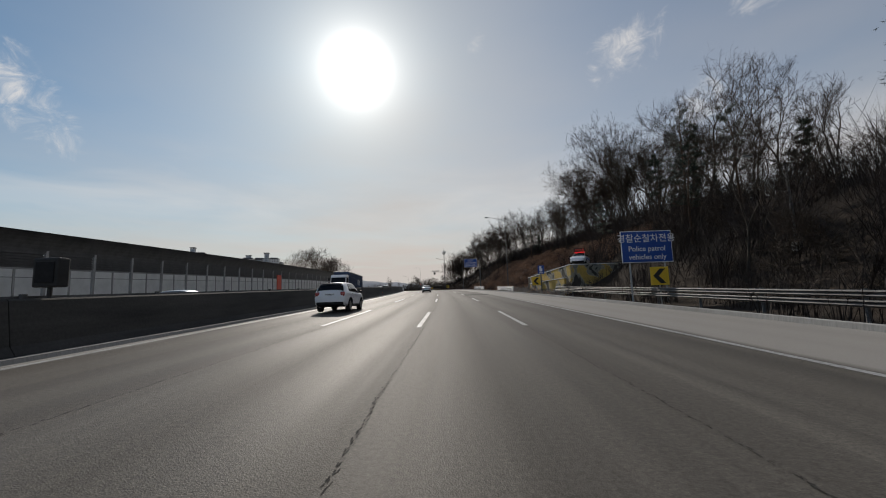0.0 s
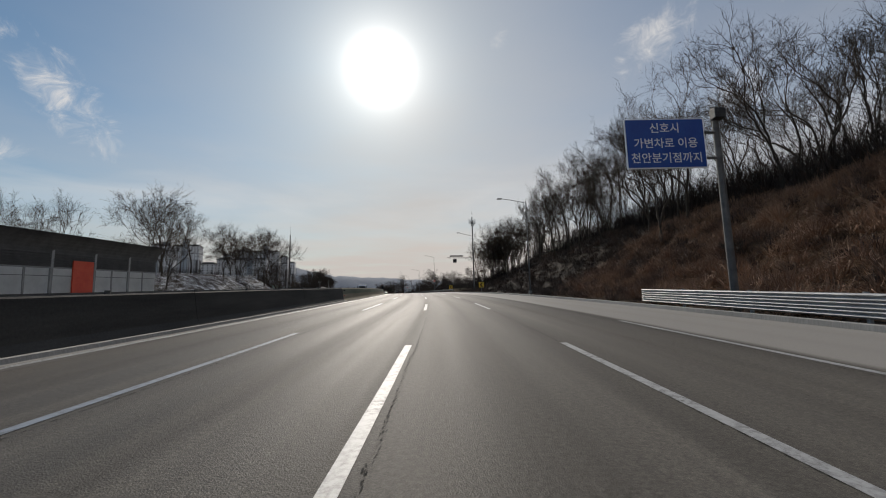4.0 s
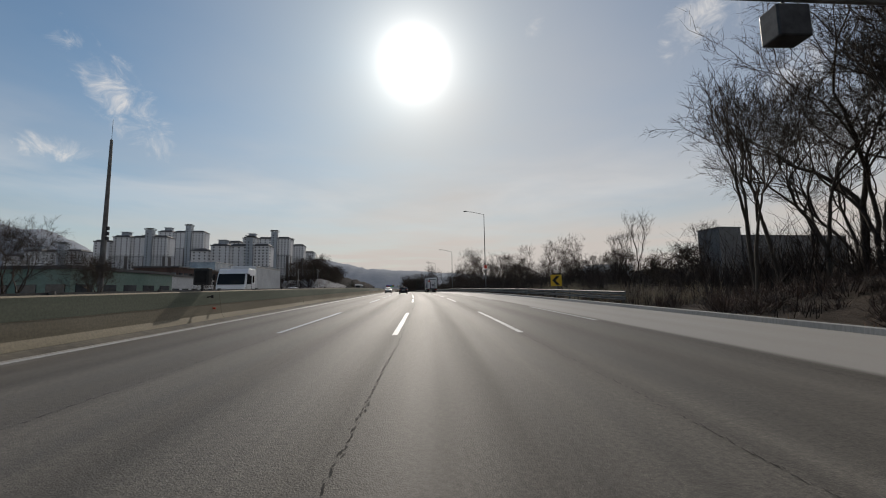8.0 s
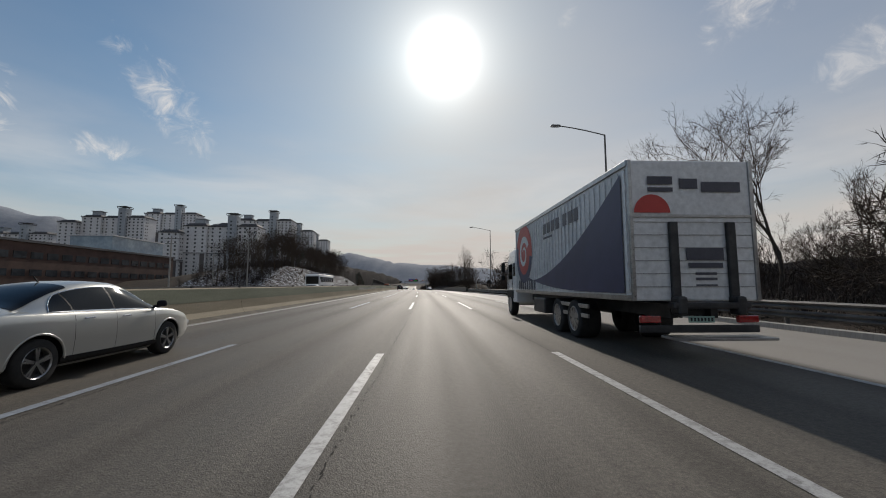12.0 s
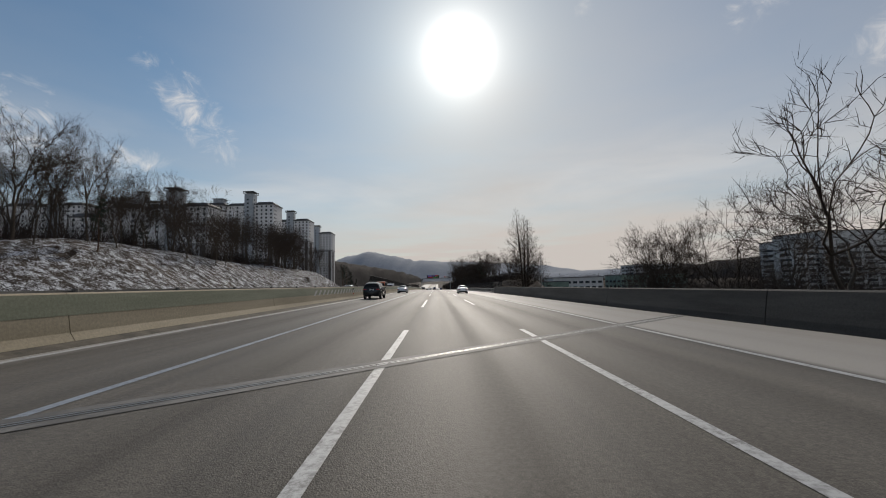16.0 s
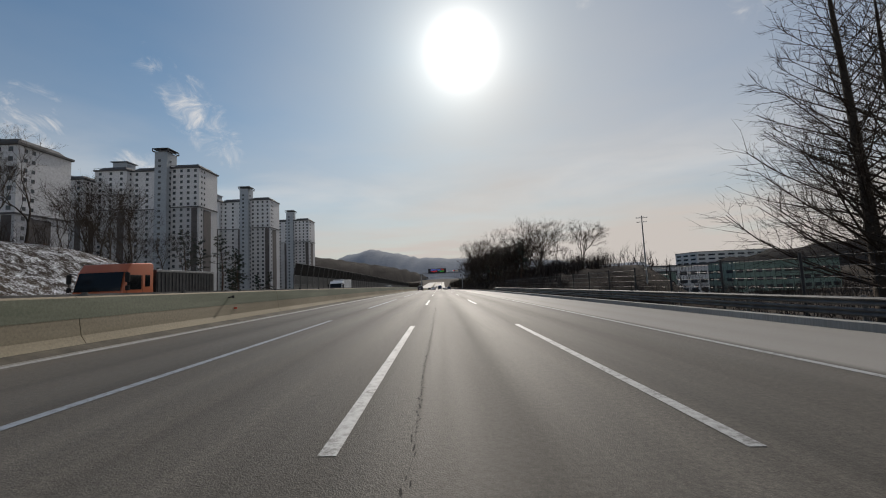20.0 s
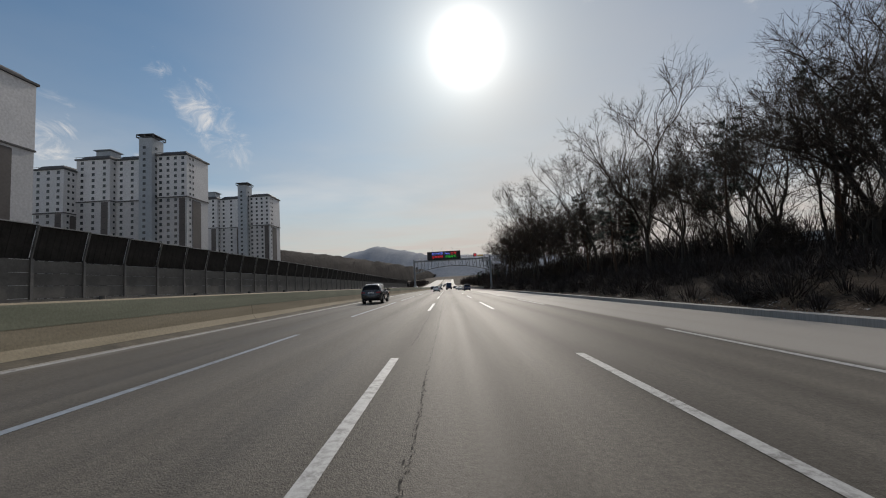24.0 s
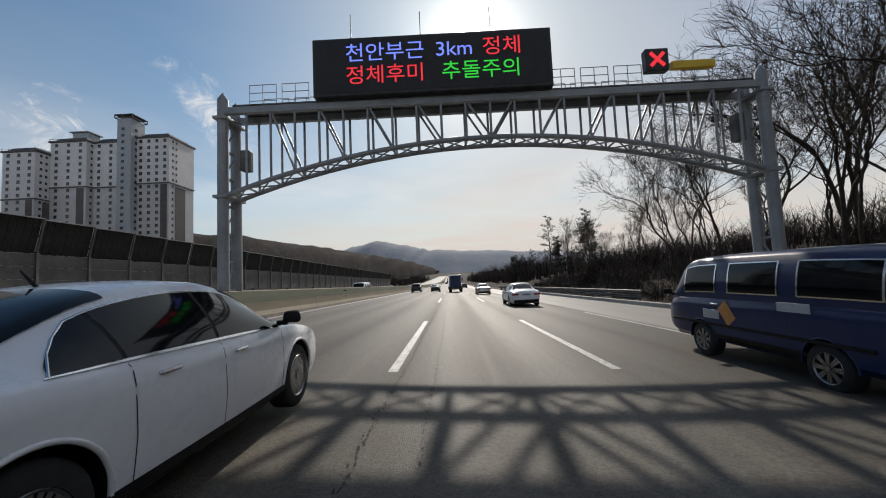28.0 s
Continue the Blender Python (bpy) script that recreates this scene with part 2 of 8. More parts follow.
def asphalt_material():
    m = M("asphalt", (0.06, 0.06, 0.06), 0.62, 0.0, 0.09)
    uv = m.coords("UV")
    sep = m.node("ShaderNodeSeparateXYZ")
    m.link(uv, sep.inputs[0])
    d = sep.outputs[0]
    # wheel tracks repeat with the lanes: polished and paler in the tracks, oily in between
    track = m.math("ABSOLUTE", m.math("SINE", m.math("MULTIPLY", m.math("ADD", d, 1.8), math.pi / 1.8)))
    big = m.noise(1.0, 5, 0.6, m.coords("UV", (0.5, 0.03, 1)))
    patch = m.noise(1.0, 5, 0.55, m.coords("UV", (0.16, 0.012, 1)))
    grit = m.noise(1.0, 3, 0.75, m.coords("UV", (42, 42, 1)))
    stone = m.node("ShaderNodeTexVoronoi", Scale=70.0)
    m.link(uv, stone.inputs["Vector"])
    c = m.ramp(patch, [(0.3, (0.044, 0.041, 0.037)), (0.7, (0.092, 0.086, 0.077))])
    c = m.mix(m.math("MULTIPLY", track, 0.42), c, (0.12, 0.112, 0.10))
    c = m.mix(0.55, c, m.ramp(big, [(0.3, (0.038, 0.035, 0.032)), (0.72, (0.106, 0.099, 0.089))]))
    c = m.mix(1.0, c, m.ramp(grit, [(0.28, (0.66, 0.66, 0.66)), (0.72, (1.34, 1.34, 1.33))]), "MULTIPLY")
    chips = m.noise(1.0, 2, 0.8, m.coords("UV", (120, 120, 1)))
    c = m.mix(1.0, c, m.ramp(chips, [(0.35, (0.75, 0.75, 0.75)), (0.6, (1.02, 1.02, 1.02)), (0.72, (1.7, 1.67, 1.6))]), "MULTIPLY")
    streak = m.noise(1.0, 4, 0.6, m.coords("UV", (2.2, 0.02, 1)))
    c = m.mix(1.0, c, m.ramp(streak, [(0.3, (0.78, 0.78, 0.78)), (0.7, (1.2, 1.2, 1.2))]), "MULTIPLY")
    coarse = m.noise(1.0, 3, 0.7, m.coords("UV", (17, 17, 1)))
    c = m.mix(1.0, c, m.ramp(coarse, [(0.32, (0.78, 0.78, 0.78)), (0.68, (1.22, 1.22, 1.22))]), "MULTIPLY")
    # pale worn outer lane: older, dustier paving past the edge line
    dust = m.ramp(m.math("DIVIDE", m.math("ADD", d, m.math("MULTIPLY", m.noise(1.0, 4, 0.6, m.coords("UV", (0.6, 0.15, 1))), 0.35)), 20.0),
                  [(0.285, (0, 0, 0)), (0.30, (1, 1, 1))])
    c = m.mix(m.math("MULTIPLY", dust, 0.62), c, (0.27, 0.262, 0.25))
    salt = m.ramp(m.math("DIVIDE", m.math("ADD", d, m.math("MULTIPLY", m.noise(1.0, 5, 0.65, m.coords("UV", (1.2, 0.25, 1))), 0.9)), -20.0),
                  [(0.415, (0, 0, 0)), (0.45, (1, 1, 1))])
    c = m.mix(m.math("MULTIPLY", salt, 0.55), c, (0.30, 0.30, 0.295))
    c = m.mix(1.0, c, (1.58, 1.53, 1.46), "MULTIPLY")
    m.color(c)
    m.rough(m.math("SUBTRACT", m.math("ADD", m.math("MULTIPLY", grit, 0.6), m.math("MULTIPLY", streak, 0.6)), m.math("MULTIPLY", track, 0.16)), 0.36, 0.84)
    m.bump(m.math("ADD", m.math("ADD", grit, m.math("MULTIPLY", coarse, 0.8)), m.math("MULTIPLY", stone.outputs["Distance"], 0.9)), 0.34, 0.010)
    return m.mat


def paint_material(name, col, dark):
    m = M(name, col, 0.55)
    uv = m.coords("UV", (1, 1, 1))
    a = m.noise(9.0, 6, 0.75, uv)
    b = m.noise(1.2, 4, 0.6, uv)
    wear = m.math("MULTIPLY", m.ramp(a, [(0.44, (0, 0, 0)), (0.60, (1, 1, 1))]), m.ramp(b, [(0.35, (0.25, 0.25, 0.25)), (0.65, (1, 1, 1))]))
    m.color(m.mix(wear, m.mix(b, col, tuple(x * 0.82 for x in col)), dark))
    m.bump(a, 0.3, 0.004)
    return m.mat


def ground_material():
    """Dry winter ground: litter and soil, straw-coloured slopes, snow lying on the far banks (by place along the road)."""
    m = M("winter_ground", (0.1, 0.08, 0.06), 0.95, 0, 0.2)
    uv = m.coords("UV")
    sep = m.node("ShaderNodeSeparateXYZ")
    m.link(uv, sep.inputs[0])
    d, s = sep.outputs[0], sep.outputs[1]
    n1 = m.noise(0.10, 6, 0.65, uv)
    n2 = m.noise(0.9, 6, 0.7, uv)
    n3 = m.noise(6.0, 4, 0.7, uv)
    soil = m.ramp(n1, [(0.3, (0.022, 0.016, 0.0125)), (0.55, (0.045, 0.032, 0.022)), (0.75, (0.078, 0.056, 0.036))])
    soil = m.mix(1.0, soil, m.ramp(n3, [(0.25, (0.5, 0.5, 0.5)), (0.75, (1.4, 1.4, 1.4))]), "MULTIPLY")
    straw = m.ramp(n2, [(0.3, (0.07, 0.036, 0.018)), (0.7, (0.20, 0.11, 0.05))])

    def window(x, a, b, soft):
        u = m.math("DIVIDE", m.math("SUBTRACT", x, a), soft, True)
        v = m.math("DIVIDE", m.math("SUBTRACT", b, x), soft, True)
        return m.math("MULTIPLY", u, v)
    grass = m.math("MULTIPLY", window(s, 48.0, 140.0, 8.0), window(d, 12.0, 34.0, 4.0))
    c = m.mix(m.math("MULTIPLY", grass, m.ramp(n1, [(0.3, (0.3, 0.3, 0.3)), (0.6, (1, 1, 1))])), soil, straw)
    snow_a = m.math("MULTIPLY", window(s, 380.0, 545.0, 14.0), window(d, -75.0, -29.0, 3.0))
    snow_b = m.math("MULTIPLY", window(s, 138.0, 200.0, 10.0), window(d, -60.0, -29.0, 3.0))
    snow_c = m.math("MULTIPLY", m.math("MULTIPLY", window(s, 535.0, 700.0, 20.0), window(d, 10.6, 14.5, 1.0)), 0.75)
    snow_d = m.math("MULTIPLY", m.math("MULTIPLY", window(s, 190.0, 380.0, 25.0), window(d, -260.0, -30.0, 8.0)), 0.55)
    amount = m.math("MAXIMUM", m.math("MAXIMUM", snow_a, snow_b), m.math("MAXIMUM", snow_c, snow_d))
    lay = m.math("ADD", m.math("MULTIPLY", n2, 0.6), m.math("MULTIPLY", n3, 0.55))
    lie = m.ramp(m.math("ADD", m.math("MULTIPLY", amount, 0.30), m.math("SUBTRACT", lay, 0.33)), [(0.53, (0, 0, 0)), (0.66, (1, 1, 1))])
    c = m.mix(m.math("MULTIPLY", lie, amount, True), c, (0.74, 0.77, 0.82))
    m.color(c)
    m.bump(m.math("ADD", n2, m.math("MULTIPLY", n3, 0.5)), 0.8, 0.25)
    return m.mat


def concrete_material(name, c1, c2, joint=0.0):
    m = M(name, c1, 0.85, 0, 0.3)
    uv = m.coords("UV")
    streak = m.noise(1.0, 6, 0.65, m.coords("UV", (1.2, 0.12, 1)))
    spot = m.noise(14.0, 5, 0.7, uv)
    c = m.ramp(streak, [(0.3, c1), (0.68, c2)])
    c = m.mix(1.0, c, m.ramp(spot, [(0.3, (0.75, 0.75, 0.75)), (0.7, (1.12, 1.12, 1.12))]), "MULTIPLY")
    m.color(c).bump(spot, 0.3, 0.01)
    return m.mat


def car_paint(name, col, metal=0.35, rough=0.28, coat=0.6):
    m = M(name, col, rough, metal)
    m.set("Coat Weight", coat)
    m.set("Specular IOR Level", 0.15)
    m.set("Coat Roughness", 0.06)
    v = m.coords("Object")
    n = m.noise(2.2, 4, 0.6, v)
    m.color(m.mix(m.math("MULTIPLY", n, 0.35), col, tuple(0.75 * x + 0.05 for x in col)))
    m.rough(m.noise(9.0, 3, 0.6, v), rough - 0.05, rough + 0.12)
    return m.mat


def emission(name, col, strength):
    m = M(name, (0.01, 0.01, 0.01), 0.5)
    m.set("Emission Color", (*col, 1))
    m.set("Emission Strength", strength)
    return m.mat


ASPHALT = asphalt_material()
PAINT_WHITE = paint_material("road_paint_white", (0.44, 0.44, 0.43), (0.12, 0.115, 0.105))
PAINT_OLD = paint_material("faded_paint", (0.36, 0.36, 0.34), (0.19, 0.18, 0.14))
PAINT_BLUE = paint_material("road_paint_blue", (0.27, 0.305, 0.345), (0.11, 0.11, 0.105))
GROUND = ground_material()
SEAM = mottled("bitumen_seam", (0.045, 0.042, 0.039), (0.085, 0.08, 0.073), 9.0, 0.97, 0, 40, 0.0, spec=0.05)
CONCRETE = concrete_material("barrier_concrete", (0.22, 0.185, 0.125), (0.36, 0.31, 0.225))
BAND_GREEN = concrete_material("old_green_paint", (0.13, 0.145, 0.10), (0.23, 0.24, 0.175))
DIRT = mottled("roadside_dirt", (0.035, 0.03, 0.022), (0.10, 0.085, 0.062), 1.2, 0.95, 0, 14, 0.6, 0.02)
# darker tones, used on the median before s = 128 and on the parapet
CONCRETE_DARK = concrete_material("dark_concrete", (0.030, 0.029, 0.028), (0.080, 0.077, 0.071))
KERB = concrete_material("kerb_concrete", (0.24, 0.235, 0.22), (0.40, 0.39, 0.37))
JOINT_STEEL = mottled("joint_steel", (0.20, 0.20, 0.195), (0.32, 0.32, 0.31), 4.0, 0.4, 0.6)
GALV = mottled("galvanised_steel", (0.30, 0.305, 0.31), (0.42, 0.425, 0.43), 1.5, 0.62, 0.3, 30, 0.08)
GALV_OLD = mottled("weathered_galvanised_steel", (0.085, 0.083, 0.081), (0.17, 0.166, 0.162), 1.2, 0.68, 0.3, 25, 0.1)
STEEL_GREY = mottled("grey_painted_steel", (0.24, 0.255, 0.27), (0.33, 0.345, 0.36), 1.0, 0.5, 0.2, 18, 0.05)
DARK_METAL = mottled("dark_metal", (0.02, 0.02, 0.022), (0.05, 0.05, 0.052), 3.0, 0.5, 0.3)

# ================= building helpers =================


def mesh_object(name, bm, mat, smooth=False):
    me = bpy.data.meshes.new(name)
    bm.to_mesh(me)
    bm.free()
    for mt in (mat if isinstance(mat, (list, tuple)) else [mat]):
        me.materials.append(mt)
    if smooth:
        me.polygons.foreach_set("use_smooth", [True] * len(me.polygons))
        me.set_sharp_from_angle(angle=radians(38))
    return new(name, me)


def thing(name, m, label, category, group="", kind=""):
    e = new(name)
    e.empty_display_size = 0.2
    e.matrix_world = m
    return tagged(e, label, category, group, kind)


def part(name, bm, mat, parent, label="", smooth=False, at=None):
    ob = mesh_object(name, bm, mat, smooth)
    ob.parent = parent
    if at is not None:
        ob.matrix_basis = at
    if label:
        ob["label"] = label
    return ob


def share(name, me, parent, m, label=""):
    ob = new(name, me)
    ob.parent = parent
    ob.matrix_basis = m
    if label:
        ob["label"] = label
    return ob


def box(bm, c, size, bevel=0.0, m=None, taper=1.0):
    """A box round c; taper narrows its top."""
    mm = Matrix.Translation(c)
    r = bmesh.ops.create_cube(bm, size=1.0, matrix=Matrix.Identity(4))
    for v in r["verts"]:
        k = taper if v.co.z > 0 else 1.0
        v.co = Vector((v.co.x * size[0] * k, v.co.y * size[1] * k, v.co.z * size[2]))
    if bevel:
        es = list({e for v in r["verts"] for e in v.link_edges})
        out = bmesh.ops.bevel(bm, geom=es, offset=bevel, segments=2, affect="EDGES", profile=0.5)
        vs = list({v for f in out["faces"] for v in f.verts} | {v for v in r["verts"] if v.is_valid})
    else:
        vs = r["verts"]
    bmesh.ops.transform(bm, matrix=(m or Matrix.Identity(4)) @ mm, verts=vs)
    return vs


def tube(bm, a, b, r1, r2=None, seg=8, cap=True):
    a, b = Vector(a), Vector(b)
    r2 = r1 if r2 is None else r2
    w = b - a
    q = w.to_track_quat("Z", "Y")
    rings = []
    for p, r in ((a, r1), (b, r2)):
        rings.append([bm.verts.new(p + q @ Vector((r * math.cos(k * math.tau / seg), r * math.sin(k * math.tau / seg), 0))) for k in range(seg)])
    for k in range(seg):
        bm.faces.new((rings[0][k], rings[0][(k + 1) % seg], rings[1][(k + 1) % seg], rings[1][k]))
    if cap:
        bm.faces.new(rings[0][::-1])
        bm.faces.new(rings[1])


def strip(bm, s0, s1, profile, step=4.0, closed=False, uvname="UVMap"):
    """Sweeps a cross-section of (d, h) along the road, with (d or length, s) as its texture space."""
    n = max(1, math.ceil((s1 - s0) / step))
    uv = bm.loops.layers.uv.verify()
    run, acc = [], 0.0
    for i, (d, h) in enumerate(profile):
        if i:
            acc += math.hypot(d - profile[i - 1][0], h - profile[i - 1][1])
        run.append(acc + profile[0][0] + profile[0][1])
    flat = all(abs(h - profile[0][1]) < 0.3 for _, h in profile)
    rings = []
    for k in range(n + 1):
        s = s0 + (s1 - s0) * k / n
        rings.append((s, [bm.verts.new(P(s, d, h)) for d, h in profile]))
    m = len(profile)
    for (sa, a), (sb, b) in zip(rings, rings[1:]):
        for j in range(m if closed else m - 1):
            j2 = (j + 1) % m
            f = bm.faces.new((a[j], a[j2], b[j2], b[j]))
            us = [(profile[x][0] if flat else run[x]) for x in (j, j2)]
            for lp, (u, v) in zip(f.loops, ((us[0], sa), (us[1], sa), (us[1], sb), (us[0], sb))):
                lp[uv].uv = (u, v)
    if closed:
        bm.faces.new(rings[0][1][::-1])
        bm.faces.new(rings[-1][1])


def setting(name, bm, mat, label, category, smooth=False):
    return tagged(mesh_object(name, bm, mat, smooth), label, category, kind="structure")


def new_part_of(parent, name, bm, mat, label="", smooth=False):
    """A part whose mesh is in world places."""
    ob = part(name, bm, mat, parent, label, smooth)
    ob.matrix_parent_inverse = parent.matrix_world.inverted()
    return ob


class Tubes:
    """Gathers tapering tubes quickly into one mesh."""

    def __init__(self):
        self.v, self.f = [], []

    def add(self, pts, radii, seg):
        base = len(self.v)
        for i, (p, r) in enumerate(zip(pts, radii)):
            a = pts[min(i + 1, len(pts) - 1)] - pts[max(i - 1, 0)]
            q = a.to_track_quat("Z", "Y")
            for k in range(seg):
                w = k * math.tau / seg
                self.v.append(p + q @ Vector((r * math.cos(w), r * math.sin(w), 0)))
        for i in range(len(pts) - 1):
            for k in range(seg):
                b, c = base + i * seg, base + (i + 1) * seg
                self.f.append((b + k, b + (k + 1) % seg, c + (k + 1) % seg, c + k))

    def blade(self, pts, w, rng):
        """A thin flat twig that runs to a point."""
        way = pts[-1] - pts[0]
        sd = way.orthogonal().normalized()
        sd.rotate(Matrix.Rotation(rng.uniform(0, math.tau), 3, way.normalized()))
        b = len(self.v)
        n = len(pts)
        for i, p in enumerate(pts[:-1]):
            k = w * (1 - 0.6 * i / n)
            self.v.extend((p - sd * k, p + sd * k))
        self.v.append(pts[-1])
        for i in range(n - 2):
            j = b + 2 * i
            self.f.append((j, j + 1, j + 3, j + 2))
        j = b + 2 * (n - 2)
        self.f.append((j, j + 1, j + 2))

    def quad(self, *vs):
        b = len(self.v)
        self.v.extend(vs)
        self.f.append(tuple(range(b, b + len(vs))))

    def mesh(self, name, mat, smooth=True):
        me = bpy.data.meshes.new(name)
        me.from_pydata([tuple(v) for v in self.v], [], self.f)
        me.materials.append(mat)
        if smooth:
            me.polygons.foreach_set("use_smooth", [True] * len(me.polygons))
        me.update()
        return me


# ================= ground, road and barriers =================
def ramp01(x, a, b):
    u = max(0.0, min(1.0, (x - a) / (b - a)))
    return u * u * (3 - 2 * u)


def hump(x, a, b, soft):
    return ramp01(x, a, a + soft) * (1 - ramp01(x, b - soft, b))


def terrain(s, d):
    """Height of the ground over the road's own level."""
    n = noise.noise(Vector((s * 0.03, d * 0.05, 1.7))) + 0.5 * noise.noise(Vector((s * 0.11, d * 0.13, 4.2)))
    if -29.5 < d < 10.4:
        return -0.12
    if d > 0:
        e = d - 10.4
        hill = hump(s, -400, 214, 34) * (9.2 * ramp01(e, 1.0 + 3.0 * hump(s, -200, 38, 16), 21) + 8.0 * ramp01(e, 18, 60))
        bank = hump(s, 528, 1150, 30) * (1.5 * ramp01(e, 1.5, 7.0) + 3.4 * ramp01(e, 6, 34)) * (1 - ramp01(e, 42, 56) * (1 - ramp01(s, 660, 720)))
        valley = -hump(s, 318, 560 + 130 * ramp01(e, 40, 56), 40) * 7.5 * ramp01(e, 0.8, 15)
        flat = hump(s, 205, 340, 20) * (0.7 * ramp01(e, 2, 8) - 1.5 * ramp01(e, 20, 40))
        h = hill + bank + valley + flat
    else:
        e = -29.5 - d
        snow = hump(s, 384, 545, 36) * (8.4 * ramp01(e, 0.6, 19) - 3.0 * ramp01(e, 30, 60))
        knoll = hump(s, 136, 206, 22) * 5.2 * ramp01(e, 1.5, 13) * (1 - 0.8 * ramp01(e, 16, 34))
        basin = -hump(s, -300, 3000, 60) * 2.5 * ramp01(e, 30, 90)
        h = snow + knoll + basin
    k = ramp01(abs(e), 1.0, 10.0)
    h += n * (0.25 + 0.9 * ramp01(abs(h), 1, 8)) * k - 0.1
    far = ramp01(abs(d), 150, 700)
    return h * (1 - far) - 4.0 * far + 0


def ground_sheet():
    ds = [-4200, -2400, -1400, -800, -450, -280, -190, -140, -110, -90, -75, -62, -54, -48, -44, -41, -38.5, -36.5, -34.5, -33, -31.5, -30.5, -29.5,
          10.4, 11.2, 12, 13, 14, 15, 16.2, 17.5, 19, 20.5, 22, 24, 26.5, 29, 32, 36, 41, 47, 55, 65, 80, 100, 130, 180, 260, 420, 800, 1500, 4200]
    ss = [-160 + 4 * k for k in range(241)] + [804 + 20 * k for k in range(1, 30)] + [1400 + 160 * k for k in range(10)] + [2990]
    bm = bmesh.new()
    uv = bm.loops.layers.uv.verify()
    grid = [[bm.verts.new(P(s, d, terrain(s, d))) for d in ds] for s in ss]
    for i in range(len(ss) - 1):
        for j in range(len(ds) - 1):
            f = bm.faces.new((grid[i][j], grid[i][j + 1], grid[i + 1][j + 1], grid[i + 1][j]))
            for lp, (a, b) in zip(f.loops, ((i, j), (i, j + 1), (i + 1, j + 1), (i + 1, j))):
                lp[uv].uv = (ds[b], ss[a])
    return setting("ground", bm, GROUND, "dry winter ground with litter, straw and patches of snow", "ground", True)


ground_sheet()
bm = bmesh.new()
strip(bm, -160, 1500, [(-9.9, 0), (-5.4, 0), (0, 0), (5.4, 0), (10.3, 0)], 6)
road = setting("road", bm, ASPHALT, "worn grey asphalt of a four-lane expressway carriageway", "road")
bm = bmesh.new()
strip(bm, -160, 1500, [(-29.4, 0), (-20, 0), (-10.6, 0)], 6)
setting("road_opposite", bm, ASPHALT, "grey asphalt of the opposite carriageway behind the median", "road")

# lane lines: the camera's lane is bounded by dashed lines, with a blue-white bus-lane line further left
markings = thing("road_markings", Matrix.Identity(4), "worn white and bluish painted lane lines on the asphalt", "road marking", kind="structure")
LINE_H = 0.006


def dash_starts():
    """Near ends of the dashes; their spacing wanders, and is wider over the bridge."""
    known = smooth_table([-8, 0, 3, 6, 9, 10, 13, 17, 19, 20, 21, 22, 25, 26, 27, 30, 31, 40], [-146, 13.2, 72, 131.2, 193.5, 214.6, 255.3, 347.5, 397.6, 422.2, 445.6, 469.4, 543.0, 564.9, 587.6, 648.2, 672.4, 872])
    return [float(known(k)) for k in range(-7, 46)]


def line_piece(s0, s1, d, w, mat, name="lane_dash"):
    bm = bmesh.new()
    strip(bm, s0, s1, [(d - w / 2, LINE_H), (d + w / 2, LINE_H)], 5)
    return new_part_of(markings, name, bm, mat)


for s in dash_starts():
    ln = 10.2 if 371 < s < 475 else (7.2 if s < 150 else 8.6)
    line_piece(s - (2.4 if 390 < s < 400 else 0), s + ln, -1.8, 0.16, PAINT_WHITE)
    line_piece(s + (0.5 if 371 < s < 440 else 0), s + ln, 1.8, 0.16, PAINT_WHITE)
    if s < 100 or 150 < s < 330 or s > 540:
        if s > 30:
            line_piece(s + 3, s + 12, 5.4, 0.15, PAINT_WHITE)
for a, b in ((-160, 60), (330, 545)):
    line_piece(a, b, 5.4, 0.16, PAINT_WHITE, "edge_line")
line_piece(320, 441, -5.4, 0.15, PAINT_BLUE, "bus_lane_line")
for s in dash_starts():
    if s < 320:
        line_piece(s + 1, s + 10, -5.4, 0.15, PAINT_BLUE)
    elif 440 < s < 640:
        line_piece(s - 3, s + 13, -5.4, 0.15, PAINT_BLUE)
line_piece(-160, 1000, -9.05, 0.2, PAINT_WHITE, "edge_line")
line_piece(-160, 1000, -11.2, 0.18, PAINT_WHITE, "edge_line")
for d in (-14.8, -18.4, -22.0):
    for s in dash_starts():
        if s < 800:
            line_piece(s, s + 9, d, 0.15, PAINT_WHITE)
line_piece(-160, 1000, -25.6, 0.18, PAINT_WHITE, "edge_line")


